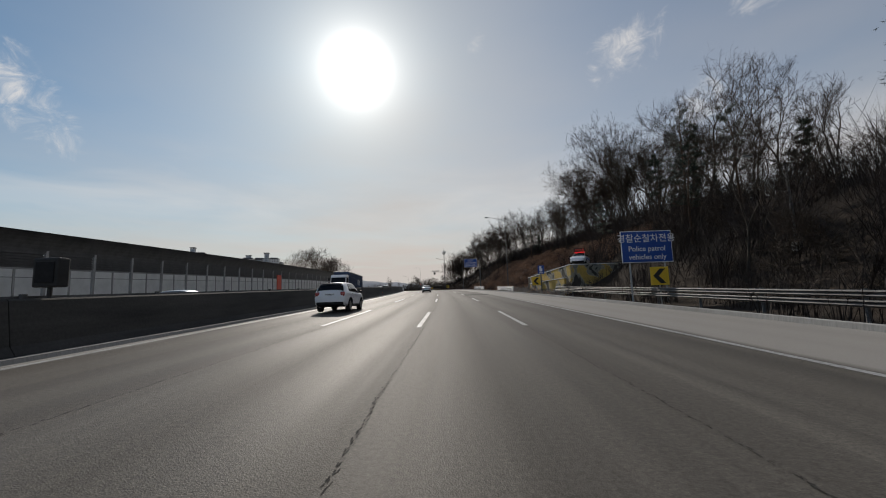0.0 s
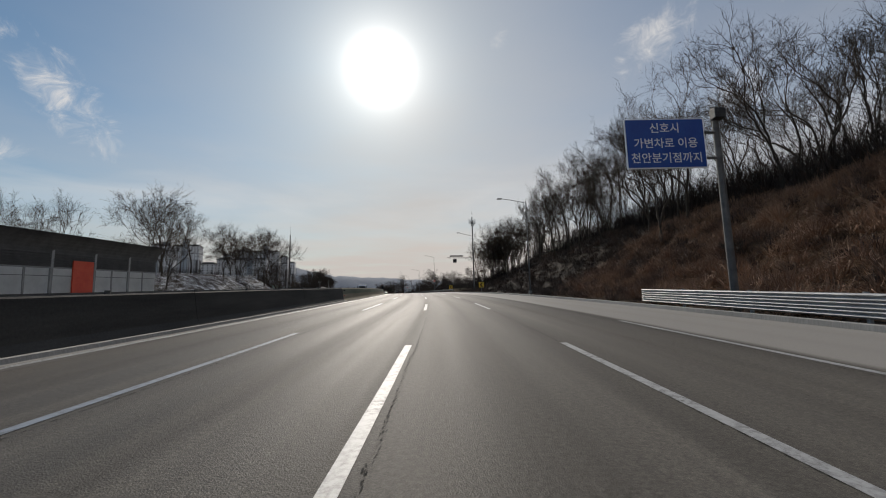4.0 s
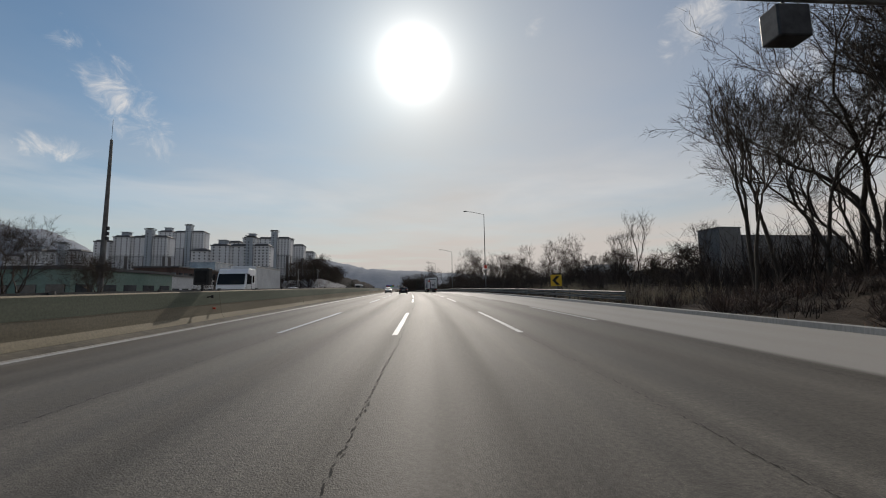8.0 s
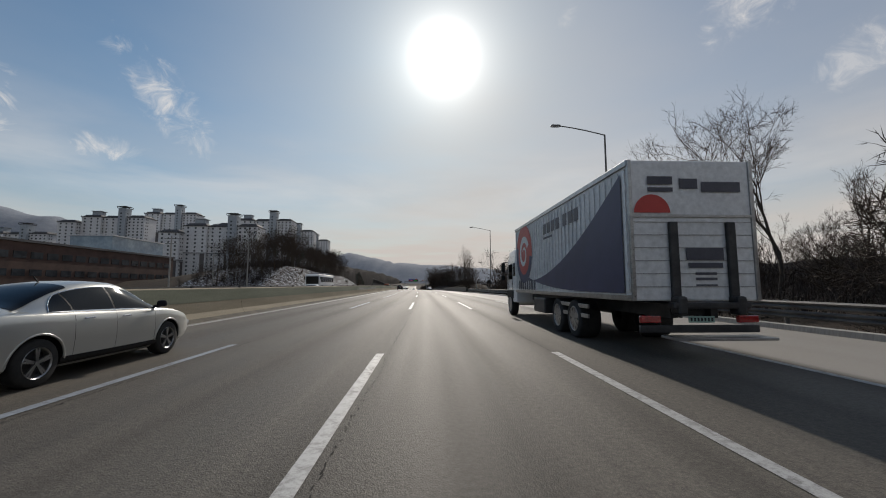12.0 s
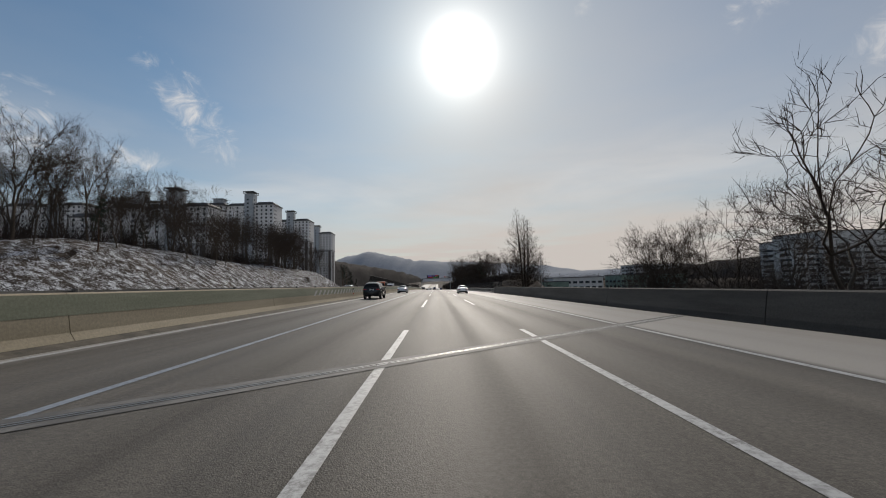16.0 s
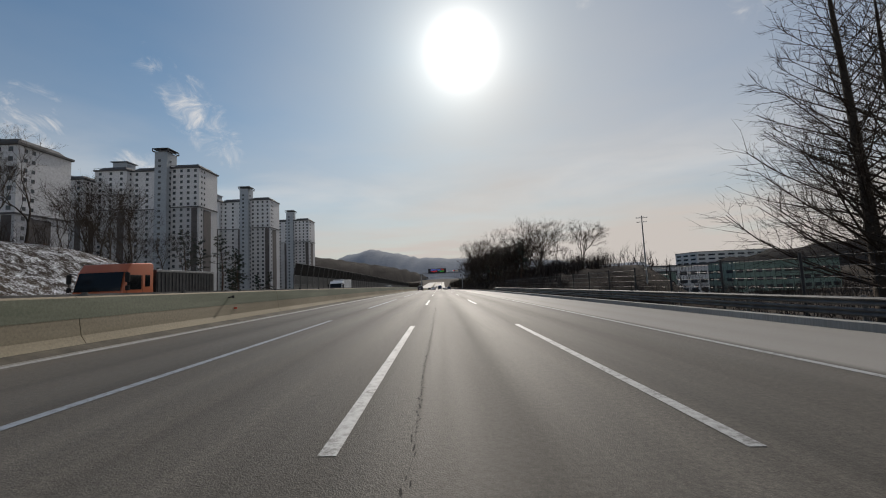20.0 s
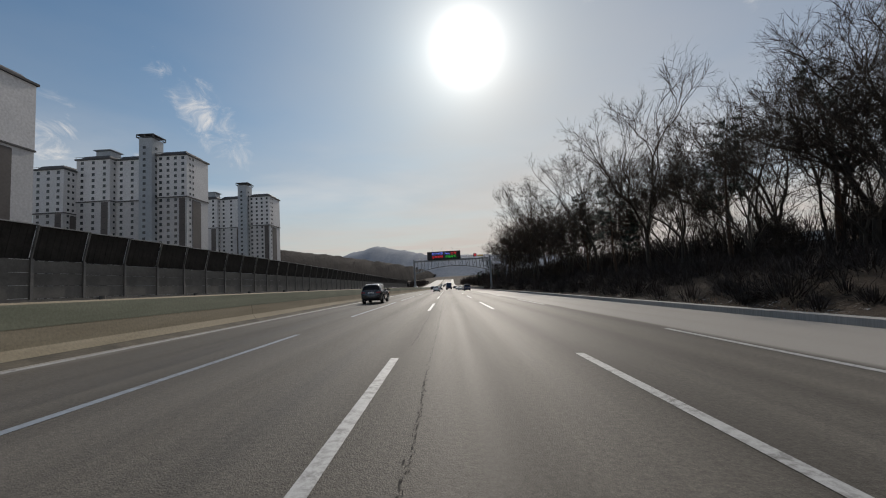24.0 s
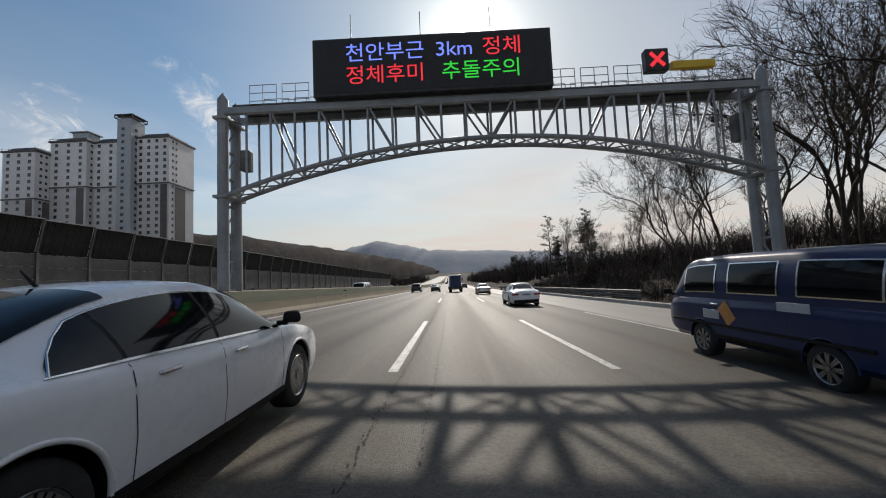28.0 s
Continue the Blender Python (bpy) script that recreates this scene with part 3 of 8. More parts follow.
def median():
    """The concrete wall between the carriageways, in cast lengths with open joints."""
    e = thing("median_barrier", Matrix.Identity(4), "stained concrete median barrier with open joints", "barrier", kind="structure")
    prof = [(-9.75, 0), (-9.75, 0.10), (-9.88, 0.30), (-10.02, 1.24), (-10.06, 1.28), (-10.34, 1.28), (-10.38, 1.24), (-10.5, 0.3), (-10.65, 0.1), (-10.65, 0)]
    s = -160.0
    while s < 900:
        ln = 12.0 if s < 720 else 60.0
        bm = bmesh.new()
        strip(bm, s + 0.012, s + ln - 0.012, prof, 6, True)
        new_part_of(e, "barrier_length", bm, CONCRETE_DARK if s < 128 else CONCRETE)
        s += ln
    bm = bmesh.new()
    strip(bm, 900, 1500, prof, 12, True)
    new_part_of(e, "barrier_length", bm, CONCRETE)
    bm = bmesh.new()
    strip(bm, -160, 128, [(-9.75, 0.0), (-9.72, 0.09), (-9.45, 0.10), (-9.42, 0.0)], 6)
    new_part_of(e, "base_kerb", bm, KERB)
    bm = bmesh.new()
    strip(bm, 128, 900, [(-9.75, 0.0), (-9.72, 0.10), (-9.58, 0.07), (-9.36, 0.0)], 6)
    new_part_of(e, "base_dirt", bm, DIRT)
    for a in range(128, 848, 72):
        bm = bmesh.new()
        strip(bm, a + 0.02, a + 71.98, [(-9.937, 0.72), (-10.017, 1.235)], 6)
        new_part_of(e, "painted_band", bm, BAND_GREEN)
    return e


median()


def guard_rail(s0, s1, d, rails=(0.45, 0.72), post_every=4.0, mat=GALV, label="galvanised steel guard rail with double corrugated beams", h0=0.0):
    """W-beam rails on posts, facing the road."""
    e = thing("guard_rail", F(s0, d), label, "guard rail", "roadside guard rails")
    for h in rails:
        h += h0
        prof = [(d - x, h + z) for x, z in ((0, 0.118), (0.05, 0.10), (0.08, 0.065), (0.05, 0.035), (0, 0), (0.05, -0.035), (0.08, -0.065), (0.05, -0.10), (0, -0.118), (-0.012, -0.118), (-0.012, 0.118))]
        bm = bmesh.new()
        strip(bm, s0, s1, prof, 5, True)
        new_part_of(e, "rail", bm, mat, smooth=False)
    bm = bmesh.new()
    top = max(rails) + 0.16 + h0
    tube(bm, (0, 0, -0.3), (0, 0, top), 0.07, seg=8)
    me = bpy.data.meshes.new("post")
    bm.to_mesh(me)
    bm.free()
    me.materials.append(mat)
    s = s0 + 0.5
    inv = e.matrix_world.inverted()
    while s < s1:
        share("post", me, e, inv @ F(s, d + 0.085))
        s += post_every
    return e


guard_rail(-160, 46, 12.3, rails=(0.55, 0.86), mat=GALV_OLD)
guard_rail(64, 79, 10.9, rails=(0.36, 0.60, 0.84), label="pale three-beam guard rail at the foot of the slope")
guard_rail(96, 112, 10.9, rails=(0.36, 0.60, 0.84), label="pale three-beam guard rail at the foot of the slope")
guard_rail(204, 372, 10.6, rails=(0.46, 0.76), mat=GALV_OLD, label="weathered steel guard rail with double beams")
guard_rail(444, 545, 10.6, rails=(0.46, 0.76), mat=GALV_OLD, label="weathered steel guard rail with double beams")
guard_rail(690, 760, 10.9, rails=(0.46, 0.76), mat=GALV_OLD, label="weathered steel guard rail with double beams")
guard_rail(-160, 700, -10.36, rails=(1.22,), mat=GALV_OLD, label="steel beam along the back of the median")

bm = bmesh.new()
strip(bm, -160, 371, [(10.15, 0), (10.17, 0.16), (10.42, 0.17), (10.44, -0.2)], 5)
strip(bm, 443, 1000, [(10.15, 0), (10.17, 0.22), (10.5, 0.24), (10.52, -0.2)], 5)
setting("kerb", bm, KERB, "dusty concrete kerb along the road's outer edge", "kerb")

# the bridge: parapet on the outer side and toothed steel joints across the lanes
par = thing("bridge_parapet", Matrix.Identity(4), "tall stained concrete bridge parapet beside the lanes", "barrier", kind="structure")
for k in range(6):
    bm = bmesh.new()
    a = 371.0 + 12 * k
    strip(bm, a + 0.02, a + 11.98, [(10.0, 0), (10.03, 0.25), (10.2, 1.13), (10.25, 1.18), (10.5, 1.18), (10.55, 1.1), (10.55, -1.5)], 6, True)
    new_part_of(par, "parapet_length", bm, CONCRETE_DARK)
JOINT_PALE = mottled("joint_concrete", (0.085, 0.08, 0.072), (0.15, 0.142, 0.13), 1.5, 0.75, 0, 25, 0.4, 0.006)
for k, s in enumerate((378.8, 446.9)):
    e = thing("expansion_joint", F(s, 0), "pale steel expansion joint across the carriageway", "expansion joint", kind="structure")
    for off, w, mt in ((-0.24, 0.26, JOINT_PALE), (0.0, 0.05, SEAM), (0.24, 0.26, JOINT_PALE), (-0.055, 0.05, JOINT_STEEL), (0.055, 0.05, JOINT_STEEL)):
        bm = bmesh.new()
        uvl = bm.loops.layers.uv.verify()
        vs = []
        for d in (-9.4, -5, 0, 5, 10.0):
            skew = d * 0.85
            vs.append([bm.verts.new(P(s + skew + off + q * w / 2, d, 0.009 + (0.003 if mt is JOINT_STEEL else 0))) for q in (-1, 1)])
        for a, b in zip(vs, vs[1:]):
            bm.faces.new((a[0], b[0], b[1], a[1]))
        new_part_of(e, "joint_strip", bm, mt)

# poured seams, where the lanes' paving courses meet
cracks = thing("paving_seams", Matrix.Identity(4), "dark ragged bitumen seams between paving courses", "seam", kind="structure")
rng = random.Random(4)
for d, a, b in ((-1.62, -160, 372), (1.75, -160, 330), (-5.2, -160, 330), (-1.1, 452, 900), (-1.62, 575, 900), (5.2, -160, 200)):
    crumbs = Tubes()
    s = a
    while s < b:
        o = 0.05 * noise.noise(Vector((s * 0.35, d, 0))) + 0.02 * noise.noise(Vector((s * 1.9, d, 3)))
        open_ = noise.noise(Vector((s * 0.22, d * 3, 31))) > (0.0 if d == -1.1 else -0.15)
        step = 0.11 if s < 700 else 1.5
        for _ in range(2 if open_ else 1):
            w, l = rng.uniform(0.003, 0.010), rng.uniform(0.4, 1.2) * step
            x, y, k = d + o + rng.gauss(0, 0.014), s + rng.uniform(0, step), rng.uniform(-0.02, 0.02)
            crumbs.quad(P(y, x - w, 0.004), P(y + 0.3 * l, x + w, 0.004), P(y + l, x + w + k, 0.004), P(y + 0.8 * l, x - 0.6 * w + k, 0.004))
        s += step
    share("seam", crumbs.mesh("seam", SEAM, False), cracks, Matrix.Identity(4))

# patches cut out and paved again
PATCH = mottled("patched_asphalt", (0.036, 0.034, 0.031), (0.062, 0.059, 0.053), 0.7, 0.86, 0, 30, 0.5, 0.008, spec=0.15)
repairs = thing("paving_repairs", Matrix.Identity(4), "darker asphalt repair patches laid into the lanes", "paving", kind="structure")
for s0, s1, d0, d1 in ((51.2, 55.6, 2.0, 5.3), (58.5, 60.4, 2.1, 4.6)):
    bm = bmesh.new()
    rows_ = []
    for k in range(7):
        s = s0 + (s1 - s0) * k / 6
        rows_.append([bm.verts.new(P(s + 0.06 * math.sin(9 * j + k), d0 + (d1 - d0) * j / 4 + 0.03 * math.sin(5 * k + 2 * j), 0.0035)) for j in range(5)])
    for a, b in zip(rows_, rows_[1:]):
        for j in range(4):
            bm.faces.new((a[j], a[j + 1], b[j + 1], b[j]))
    new_part_of(repairs, "repair_patch", bm, PATCH)

# ================= noise walls =================
WALL_GREY = mottled("noise_wall_metal", (0.22, 0.225, 0.23), (0.34, 0.345, 0.35), 0.5, 0.55, 0.3, 9, 0.1)
WALL_SLAT = mottled("noise_wall_louvre", (0.045, 0.046, 0.048), (0.085, 0.086, 0.089), 0.8, 0.6, 0.3, 12, 0.1)
WALL_RED = mottled("red_panel", (0.55, 0.05, 0.025), (0.65, 0.09, 0.04), 1.0, 0.5)
CLEAR = M("wall_pane", (0.55, 0.58, 0.6), 0.35, 0.0)
_v = CLEAR.coords("Object")
CLEAR.color(CLEAR.ramp(CLEAR.noise(0.6, 5, 0.6, _v), [(0.3, (0.46, 0.47, 0.475)), (0.7, (0.72, 0.73, 0.74))]))
CLEAR.set("Transmission Weight", 0.5)
PANE = CLEAR.mat
WALL_DARK = mottled("dark_noise_panel", (0.018, 0.017, 0.016), (0.036, 0.034, 0.032), 0.6, 0.92, 0, 6, 0.1, spec=0.08)
WALL_CONC = mottled("noise_wall_board", (0.075, 0.072, 0.067), (0.14, 0.135, 0.127), 0.4, 0.85, 0, 8, 0.3)


def local_mesh(name, bm, mats):
    me = bpy.data.meshes.new(name)
    bm.to_mesh(me)
    bm.free()
    for mt in (mats if isinstance(mats, (list, tuple)) else [mats]):
        me.materials.append(mt)
    return me


def noise_wall_windows(s0, s1, d):
    """Louvred metal wall, with a row of light panes and a curved top towards the road."""
    bay = 4.0
    e = thing("noise_wall", F(s0, d), "grey louvred noise wall with a row of pale panes and a curved top", "noise wall", kind="structure")
    inv = e.matrix_world.inverted()
    meshes = {}
    bm = bmesh.new()
    box(bm, (0, 0, 2.9), (0.18, 0.2, 5.8))
    meshes["post"] = local_mesh("post", bm, WALL_GREY)
    bm = bmesh.new()
    box(bm, (0, 0, 0.55), (0.12, bay - 0.22, 1.1))
    meshes["base_panel"] = local_mesh("base_panel", bm, WALL_CONC)
    bm = bmesh.new()
    for k in range(2):
        box(bm, (0.0, (k - 0.5) * 1.88, 2.24), (0.05, 1.72, 2.14))
    meshes["pane"] = local_mesh("pane", bm, PANE)
    bm = bmesh.new()
    box(bm, (0.01, 0, 2.24), (0.09, 0.14, 2.2))
    box(bm, (0.02, 0, 2.75), (0.07, bay - 0.22, 0.05))
    box(bm, (0.01, 0, 3.37), (0.1, bay - 0.22, 0.1))
    box(bm, (0.01, 0, 1.12), (0.1, bay - 0.22, 0.1))
    meshes["pane_frame"] = local_mesh("pane_frame", bm, WALL_GREY)
    bm = bmesh.new()
    for k in range(6):
        box(bm, (0.02, 0, 3.52 + 0.19 * k), (0.12, bay - 0.22, 0.12), m=Matrix.Identity(4))
    box(bm, (-0.04, 0, 3.98), (0.04, bay - 0.22, 1.12))
    meshes["louvre"] = local_mesh("louvre", bm, WALL_SLAT)
    bm = bmesh.new()
    vs = []
    for k in range(7):
        a = k / 6 * 1.2
        x, z = 1.5 * (1 - math.cos(a)), 4.52 + 1.5 * math.sin(a)
        vs.append([bm.verts.new((x + o * math.cos(a), y, z - o * math.sin(a))) for o, y in ((0, -bay / 2), (0, bay / 2), (0.07, bay / 2), (0.07, -bay / 2))])
    for a, b in zip(vs, vs[1:]):
        for j in range(4):
            bm.faces.new((a[j], a[(j + 1) % 4], b[(j + 1) % 4], b[j]))
    meshes["curved_top"] = local_mesh("curved_top", bm, WALL_SLAT)
    bm = bmesh.new()
    box(bm, (0.10, 0.8, 2.3), (0.12, 1.9, 3.4), 0.02)
    meshes["door"] = local_mesh("door", bm, WALL_RED)
    n = int((s1 - s0) / bay)
    for k in range(n):
        s = s0 + bay * (k + 0.5)
        rise = math.atan((P(s + bay / 2, d).z - P(s - bay / 2, d).z) / bay)
        m = inv @ F(s, d) @ Matrix.Rotation(rise, 4, "X")
        share("post", meshes["post"], e, inv @ F(s - bay / 2, d))
        for nm in ("base_panel", "pane", "pane_frame", "louvre", "curved_top"):
            share(nm, meshes[nm], e, m)
        if k in (int((71 - s0) / bay), int((121 - s0) / bay)):
            share("door", meshes["door"], e, m, "red steel escape door panel")
    return e


def noise_wall_posts(s0, s1, d, bay=4.0, top=7.1):
    """Grey boards below dark upper panels, behind pale steel posts, with a thin cap."""
    e = thing("noise_wall", F(s0, d), "tall grey boarded noise wall with dark upper panels and steel posts", "noise wall", kind="structure")
    inv = e.matrix_world.inverted()
    bm = bmesh.new()
    box(bm, (0.06, 0, 2.35), (0.2, 0.12, 4.7))
    box(bm, (0.15, 0, 2.35), (0.03, 0.2, 4.7))
    box(bm, (0, 0, 0), (0.14, 0.10, top - 4.6), 0, Matrix.Translation((0.30, 0, (4.64 + top) / 2)) @ Matrix.Rotation(0.22, 4, "Y"))
    post = local_mesh("post", bm, GALV_OLD)
    boards = []
    for q in range(3):
        bm = bmesh.new()
        for k in range(5):
            box(bm, (-0.02 - 0.012 * ((k + q) % 2), 0, 0.46 + 0.92 * k), (0.12, bay - 0.16, 0.895), 0.0)
        boards.append(local_mesh("board_panel", bm, WALL_CONC))
    bm = bmesh.new()
    for k in range(15):
        box(bm, (0, (k - 7) * (bay - 0.2) / 15, 0), (0.05 + 0.03 * (k % 2), (bay - 0.2) / 15 - 0.02, top - 4.6), 0, Matrix.Translation((0.22, 0, (4.64 + top) / 2)) @ Matrix.Rotation(0.22, 4, "Y"))
    box(bm, (0.03, 0, 4.66), (0.1, bay - 0.16, 0.09))
    upper = local_mesh("upper_panel", bm, WALL_DARK)
    bm = bmesh.new()
    box(bm, (0.52, 0, top - 0.02), (0.30, bay, 0.06))
    cap = local_mesh("cap", bm, WALL_GREY)
    n = int((s1 - s0) / bay)
    for k in range(n):
        s = s0 + bay * (k + 0.5)
        m = inv @ F(s, d)
        share("post", post, e, inv @ F(s - bay / 2, d))
        share("board_panel", boards[k % 3], e, m)
        share("upper_panel", upper, e, m)
        share("cap", cap, e, m)
    return e


noise_wall_windows(-160, 133, -30.3)
noise_wall_posts(545, 860, -30.3)

# ================= lamps, masts, signs =================
SIGN_BLUE = mottled("sign_blue", (0.012, 0.06, 0.30), (0.02, 0.085, 0.36), 1.0, 0.4)
SIGN_WHITE = mottled("sign_white", (0.75, 0.77, 0.78), (0.82, 0.83, 0.84), 1.0, 0.4)
SIGN_YELLOW = mottled("sign_yellow", (0.75, 0.48, 0.03), (0.82, 0.55, 0.05), 1.0, 0.45)
BLACK = mottled("matt_black", (0.012, 0.012, 0.012), (0.022, 0.022, 0.022), 3.0, 0.7)
LAMP_GLASS = M("lamp_glass", (0.6, 0.62, 0.62), 0.15).mat


def street_lamp(s, d, h=12.5, arm=3.4):
    e = thing("street_lamp", F(s, d, terrain(s, d) if d > 10.4 else 0), "tall grey steel street lamp with one tilted arm", "street lamp", "street lamps")
    bm = bmesh.new()
    box(bm, (0, 0, 0.2), (0.4, 0.4, 0.6), 0.03)
    part("base", bm, KERB, e)
    bm = bmesh.new()
    tube(bm, (0, 0, 0.4), (0, 0, h), 0.11, 0.06, 10)
    part("pole", bm, GALV_OLD, e, smooth=True)
    bm = bmesh.new()
    pts = [Vector((-arm * u, 0, h - 0.05 + 0.9 * u - 0.25 * u * u)) for u in (0, 0.15, 0.4, 0.7, 1)]
    for a, b in zip(pts, pts[1:]):
        tube(bm, a, b, 0.045, 0.04, 8)
    part("arm", bm, GALV_OLD, e, smooth=True)
    bm = bmesh.new()
    box(bm, (-arm - 0.35, 0, h + 0.62), (0.8, 0.3, 0.14), 0.05, taper=0.8)
    head = part("lamp_head", bm, GALV_OLD, e)
    bm = bmesh.new()
    box(bm, (-arm - 0.38, 0, h + 0.54), (0.6, 0.22, 0.05), 0.02)
    part("lens", bm, LAMP_GLASS, head)
    return e


for s, d in ((-20, 12.9), (77, 12.7), (142, 12.7), (257, 12.7), (304, 12.6), (352, 12.6)):
    street_lamp(s, d, 14.4 if s == 77 else 15.6 if s == 257 else 12.8)
street_lamp(24, 21, 5.5, 2.0)


def text_mesh(body, size, mat, parent, m, name="lettering", bold=0.0, width=1.0):
    cu = bpy.data.curves.new(name, "FONT")
    cu.body, cu.size, cu.extrude, cu.offset = body, size, 0.004, bold
    cu.align_x, cu.align_y = "CENTER", "CENTER"
    tmp = new("tmp_text", cu)
    dg = bpy.context.evaluated_depsgraph_get()
    me = bpy.data.meshes.new_from_object(tmp.evaluated_get(dg))
    bpy.data.objects.remove(tmp)
    me.materials.clear()
    me.materials.append(mat)
    me.name = name
    return share(name, me, parent, m @ Matrix.Diagonal((width, 1, 1, 1)))


# lettering frames stand upright and face back along the road, towards the drive
FACE = Matrix.Rotation(radians(90), 4, "X")


def plate_sign(name, s, d, h, w, hh, lines, label, posts=(), plate_mat=None, turn=0.0):
    e = thing(name, F(s, d, 0, turn), label, "road sign")
    bm = bmesh.new()
    box(bm, (0, 0, h), (w, 0.06, hh), 0.02)
    plate = part("plate", bm, SIGN_WHITE, e)
    bm = bmesh.new()
    box(bm, (0, -0.032, h), (w - 0.1, 0.012, hh - 0.1))
    part("face", bm, plate_mat or SIGN_BLUE, plate)
    for body, size, up, bold in lines:
        text_mesh(body, size, SIGN_WHITE, plate, Matrix.Translation((0, -0.044, h + up)) @ FACE, bold=bold)
    for x in posts:
        bm = bmesh.new()
        g = terrain(s, d + x) if d + x > 10.4 else 0
        tube(bm, (x, 0.09, g - 0.3), (x, 0.09, h + hh / 2 - 0.1), 0.06, seg=8)
        part("post", bm, GALV, e)
    return e


plate_sign("police_sign", 26.5, 13.0, 3.75, 3.5, 2.2, (("경찰순찰차전용", 0.62, 0.55, 0.004), ("Police patrol", 0.5, -0.15, 0.004), ("vehicles only", 0.5, -0.72, 0.004)),
           "blue road sign with white lettering for a police bay", (-1.2, 1.2))


def chevron_sign(s, d, h=1.7):
    e = thing("chevron_sign", F(s, d, max(0.0, terrain(s, d))), "yellow chevron sign with a black arrow on a thin post", "road sign", "chevron signs")
    bm = bmesh.new()
    box(bm, (0, 0, h), (1.15, 0.04, 1.15), 0.015)
    plate = part("plate", bm, SIGN_YELLOW, e)
    bm = bmesh.new()
    pts = [(0.38, 0.46), (0.02, 0.46), (-0.42, 0.0), (0.02, -0.46), (0.38, -0.46), (-0.06, 0.0)]
    f = bm.faces.new([bm.verts.new((x, -0.026, h + z)) for x, z in pts])
    ex = bmesh.ops.extrude_face_region(bm, geom=[f])
    for v in ex["geom"]:
        if isinstance(v, bmesh.types.BMVert):
            v.co.y += 0.008
    bm.normal_update()
    part("arrow", bm, BLACK, plate)
    bm = bmesh.new()
    tube(bm, (0, 0.06, -0.4), (0, 0.06, h + 0.4), 0.045, seg=8)
    part("post", bm, GALV, e)
    return e


for s, d in ((24.5, 12.6), (54, 12.1), (176, 12.6), (221, 12.8)):
    chevron_sign(s, d)

# lane sign on a cantilever arm
ls = plate_sign("lane_sign", 106, 9.2, 7.5, 3.6, 2.3, (("신호시", 0.5, 0.68, 0.004), ("가변차로 이용", 0.5, -0.02, 0.004), ("천안분기점까지", 0.5, -0.70, 0.004)),
                "blue cantilever road sign about the shoulder lane")
bm = bmesh.new()
tube(bm, (2.6, 0.3, -0.5), (2.6, 0.3, 9.3), 0.17, 0.13, 12)
part("post", bm, GALV_OLD, ls, smooth=True)
for z in (6.9, 8.1):
    bm = bmesh.new()
    tube(bm, (2.6, 0.3, z), (-1.6, 0.12, z), 0.07, seg=8)
    part("arm", bm, GALV_OLD, ls)
bm = bmesh.new()
box(bm, (2.6, 0.1, 8.9), (0.5, 0.4, 0.5), 0.04)
part("camera_box", bm, DARK_METAL, ls)


def antenna_mast(s, d):
    e = thing("antenna_mast", F(s, d), "tall steel mast with antennas, a lamp arm and a camera arm", "mast")
    bm = bmesh.new()
    tube(bm, (0, 0, -1), (0, 0, 20.5), 0.2, 0.13, 12)
    part("pole", bm, GALV_OLD, e, smooth=True)
    bm = bmesh.new()
    for r, z in ((0.75, 18.6), (0.75, 19.3), (0.55, 18.0)):
        n = 16
        for k in range(n):
            a, b = k * math.tau / n, (k + 1) * math.tau / n
            tube(bm, (r * math.cos(a), r * math.sin(a), z), (r * math.cos(b), r * math.sin(b), z), 0.035, seg=5, cap=False)
    for k in range(8):
        a = k * math.tau / 8
        tube(bm, (0.1 * math.cos(a), 0.1 * math.sin(a), 18.0), (0.75 * math.cos(a), 0.75 * math.sin(a), 18.6), 0.03, seg=5)
        tube(bm, (0.75 * math.cos(a), 0.75 * math.sin(a), 18.6), (0.75 * math.cos(a), 0.75 * math.sin(a), 19.3), 0.025, seg=5)
    part("cage", bm, GALV_OLD, e)
    for k in range(6):
        a = k * math.tau / 6
        bm = bmesh.new()
        box(bm, (0.85 * math.cos(a), 0.85 * math.sin(a), 19.2), (0.14, 0.14, 1.3), 0.03)
        part("antenna", bm, SIGN_WHITE, e)
    bm = bmesh.new()
    tube(bm, (0, 0, 20.4), (0, 0, 22.0), 0.02, seg=5)
    part("lightning_rod", bm, DARK_METAL, e)
    bm = bmesh.new()
    tube(bm, (0, 0, 15.2), (-3.6, 0, 16.0), 0.05, seg=8)
    box(bm, (-3.9, 0, 16.05), (0.8, 0.3, 0.16), 0.04)
    part("lamp_arm", bm, GALV_OLD, e)
    bm = bmesh.new()
    tube(bm, (0, 0, 9.2), (-7.2, 0, 9.3), 0.09, 0.07, seg=8)
    part("camera_arm", bm, GALV_OLD, e)
    bm = bmesh.new()
    box(bm, (-4.6, 0, 9.75), (3.6, 0.35, 0.32), 0.04)
    part("cable_box", bm, DARK_METAL, e)
    bm = bmesh.new()
    box(bm, (-5.1, 0, 8.45), (0.95, 0.6, 0.95), 0.05)
    tube(bm, (-5.1, 0, 8.9), (-5.1, 0, 9.3), 0.05, seg=6)
    part("camera_box", bm, DARK_METAL, e)
    return e


antenna_mast(192, 14.3)

# ================= overhead message gantry =================
LED_BLUE, LED_RED, LED_GREEN = emission("led_blue", (0.16, 0.24, 1.0), 1.1), emission("led_red", (1.0, 0.04, 0.06), 0.75), emission("led_green", (0.02, 0.8, 0.06), 0.7)
BOARD = mottled("message_board_face", (0.012, 0.012, 0.013), (0.02, 0.02, 0.022), 2.0, 0.6)


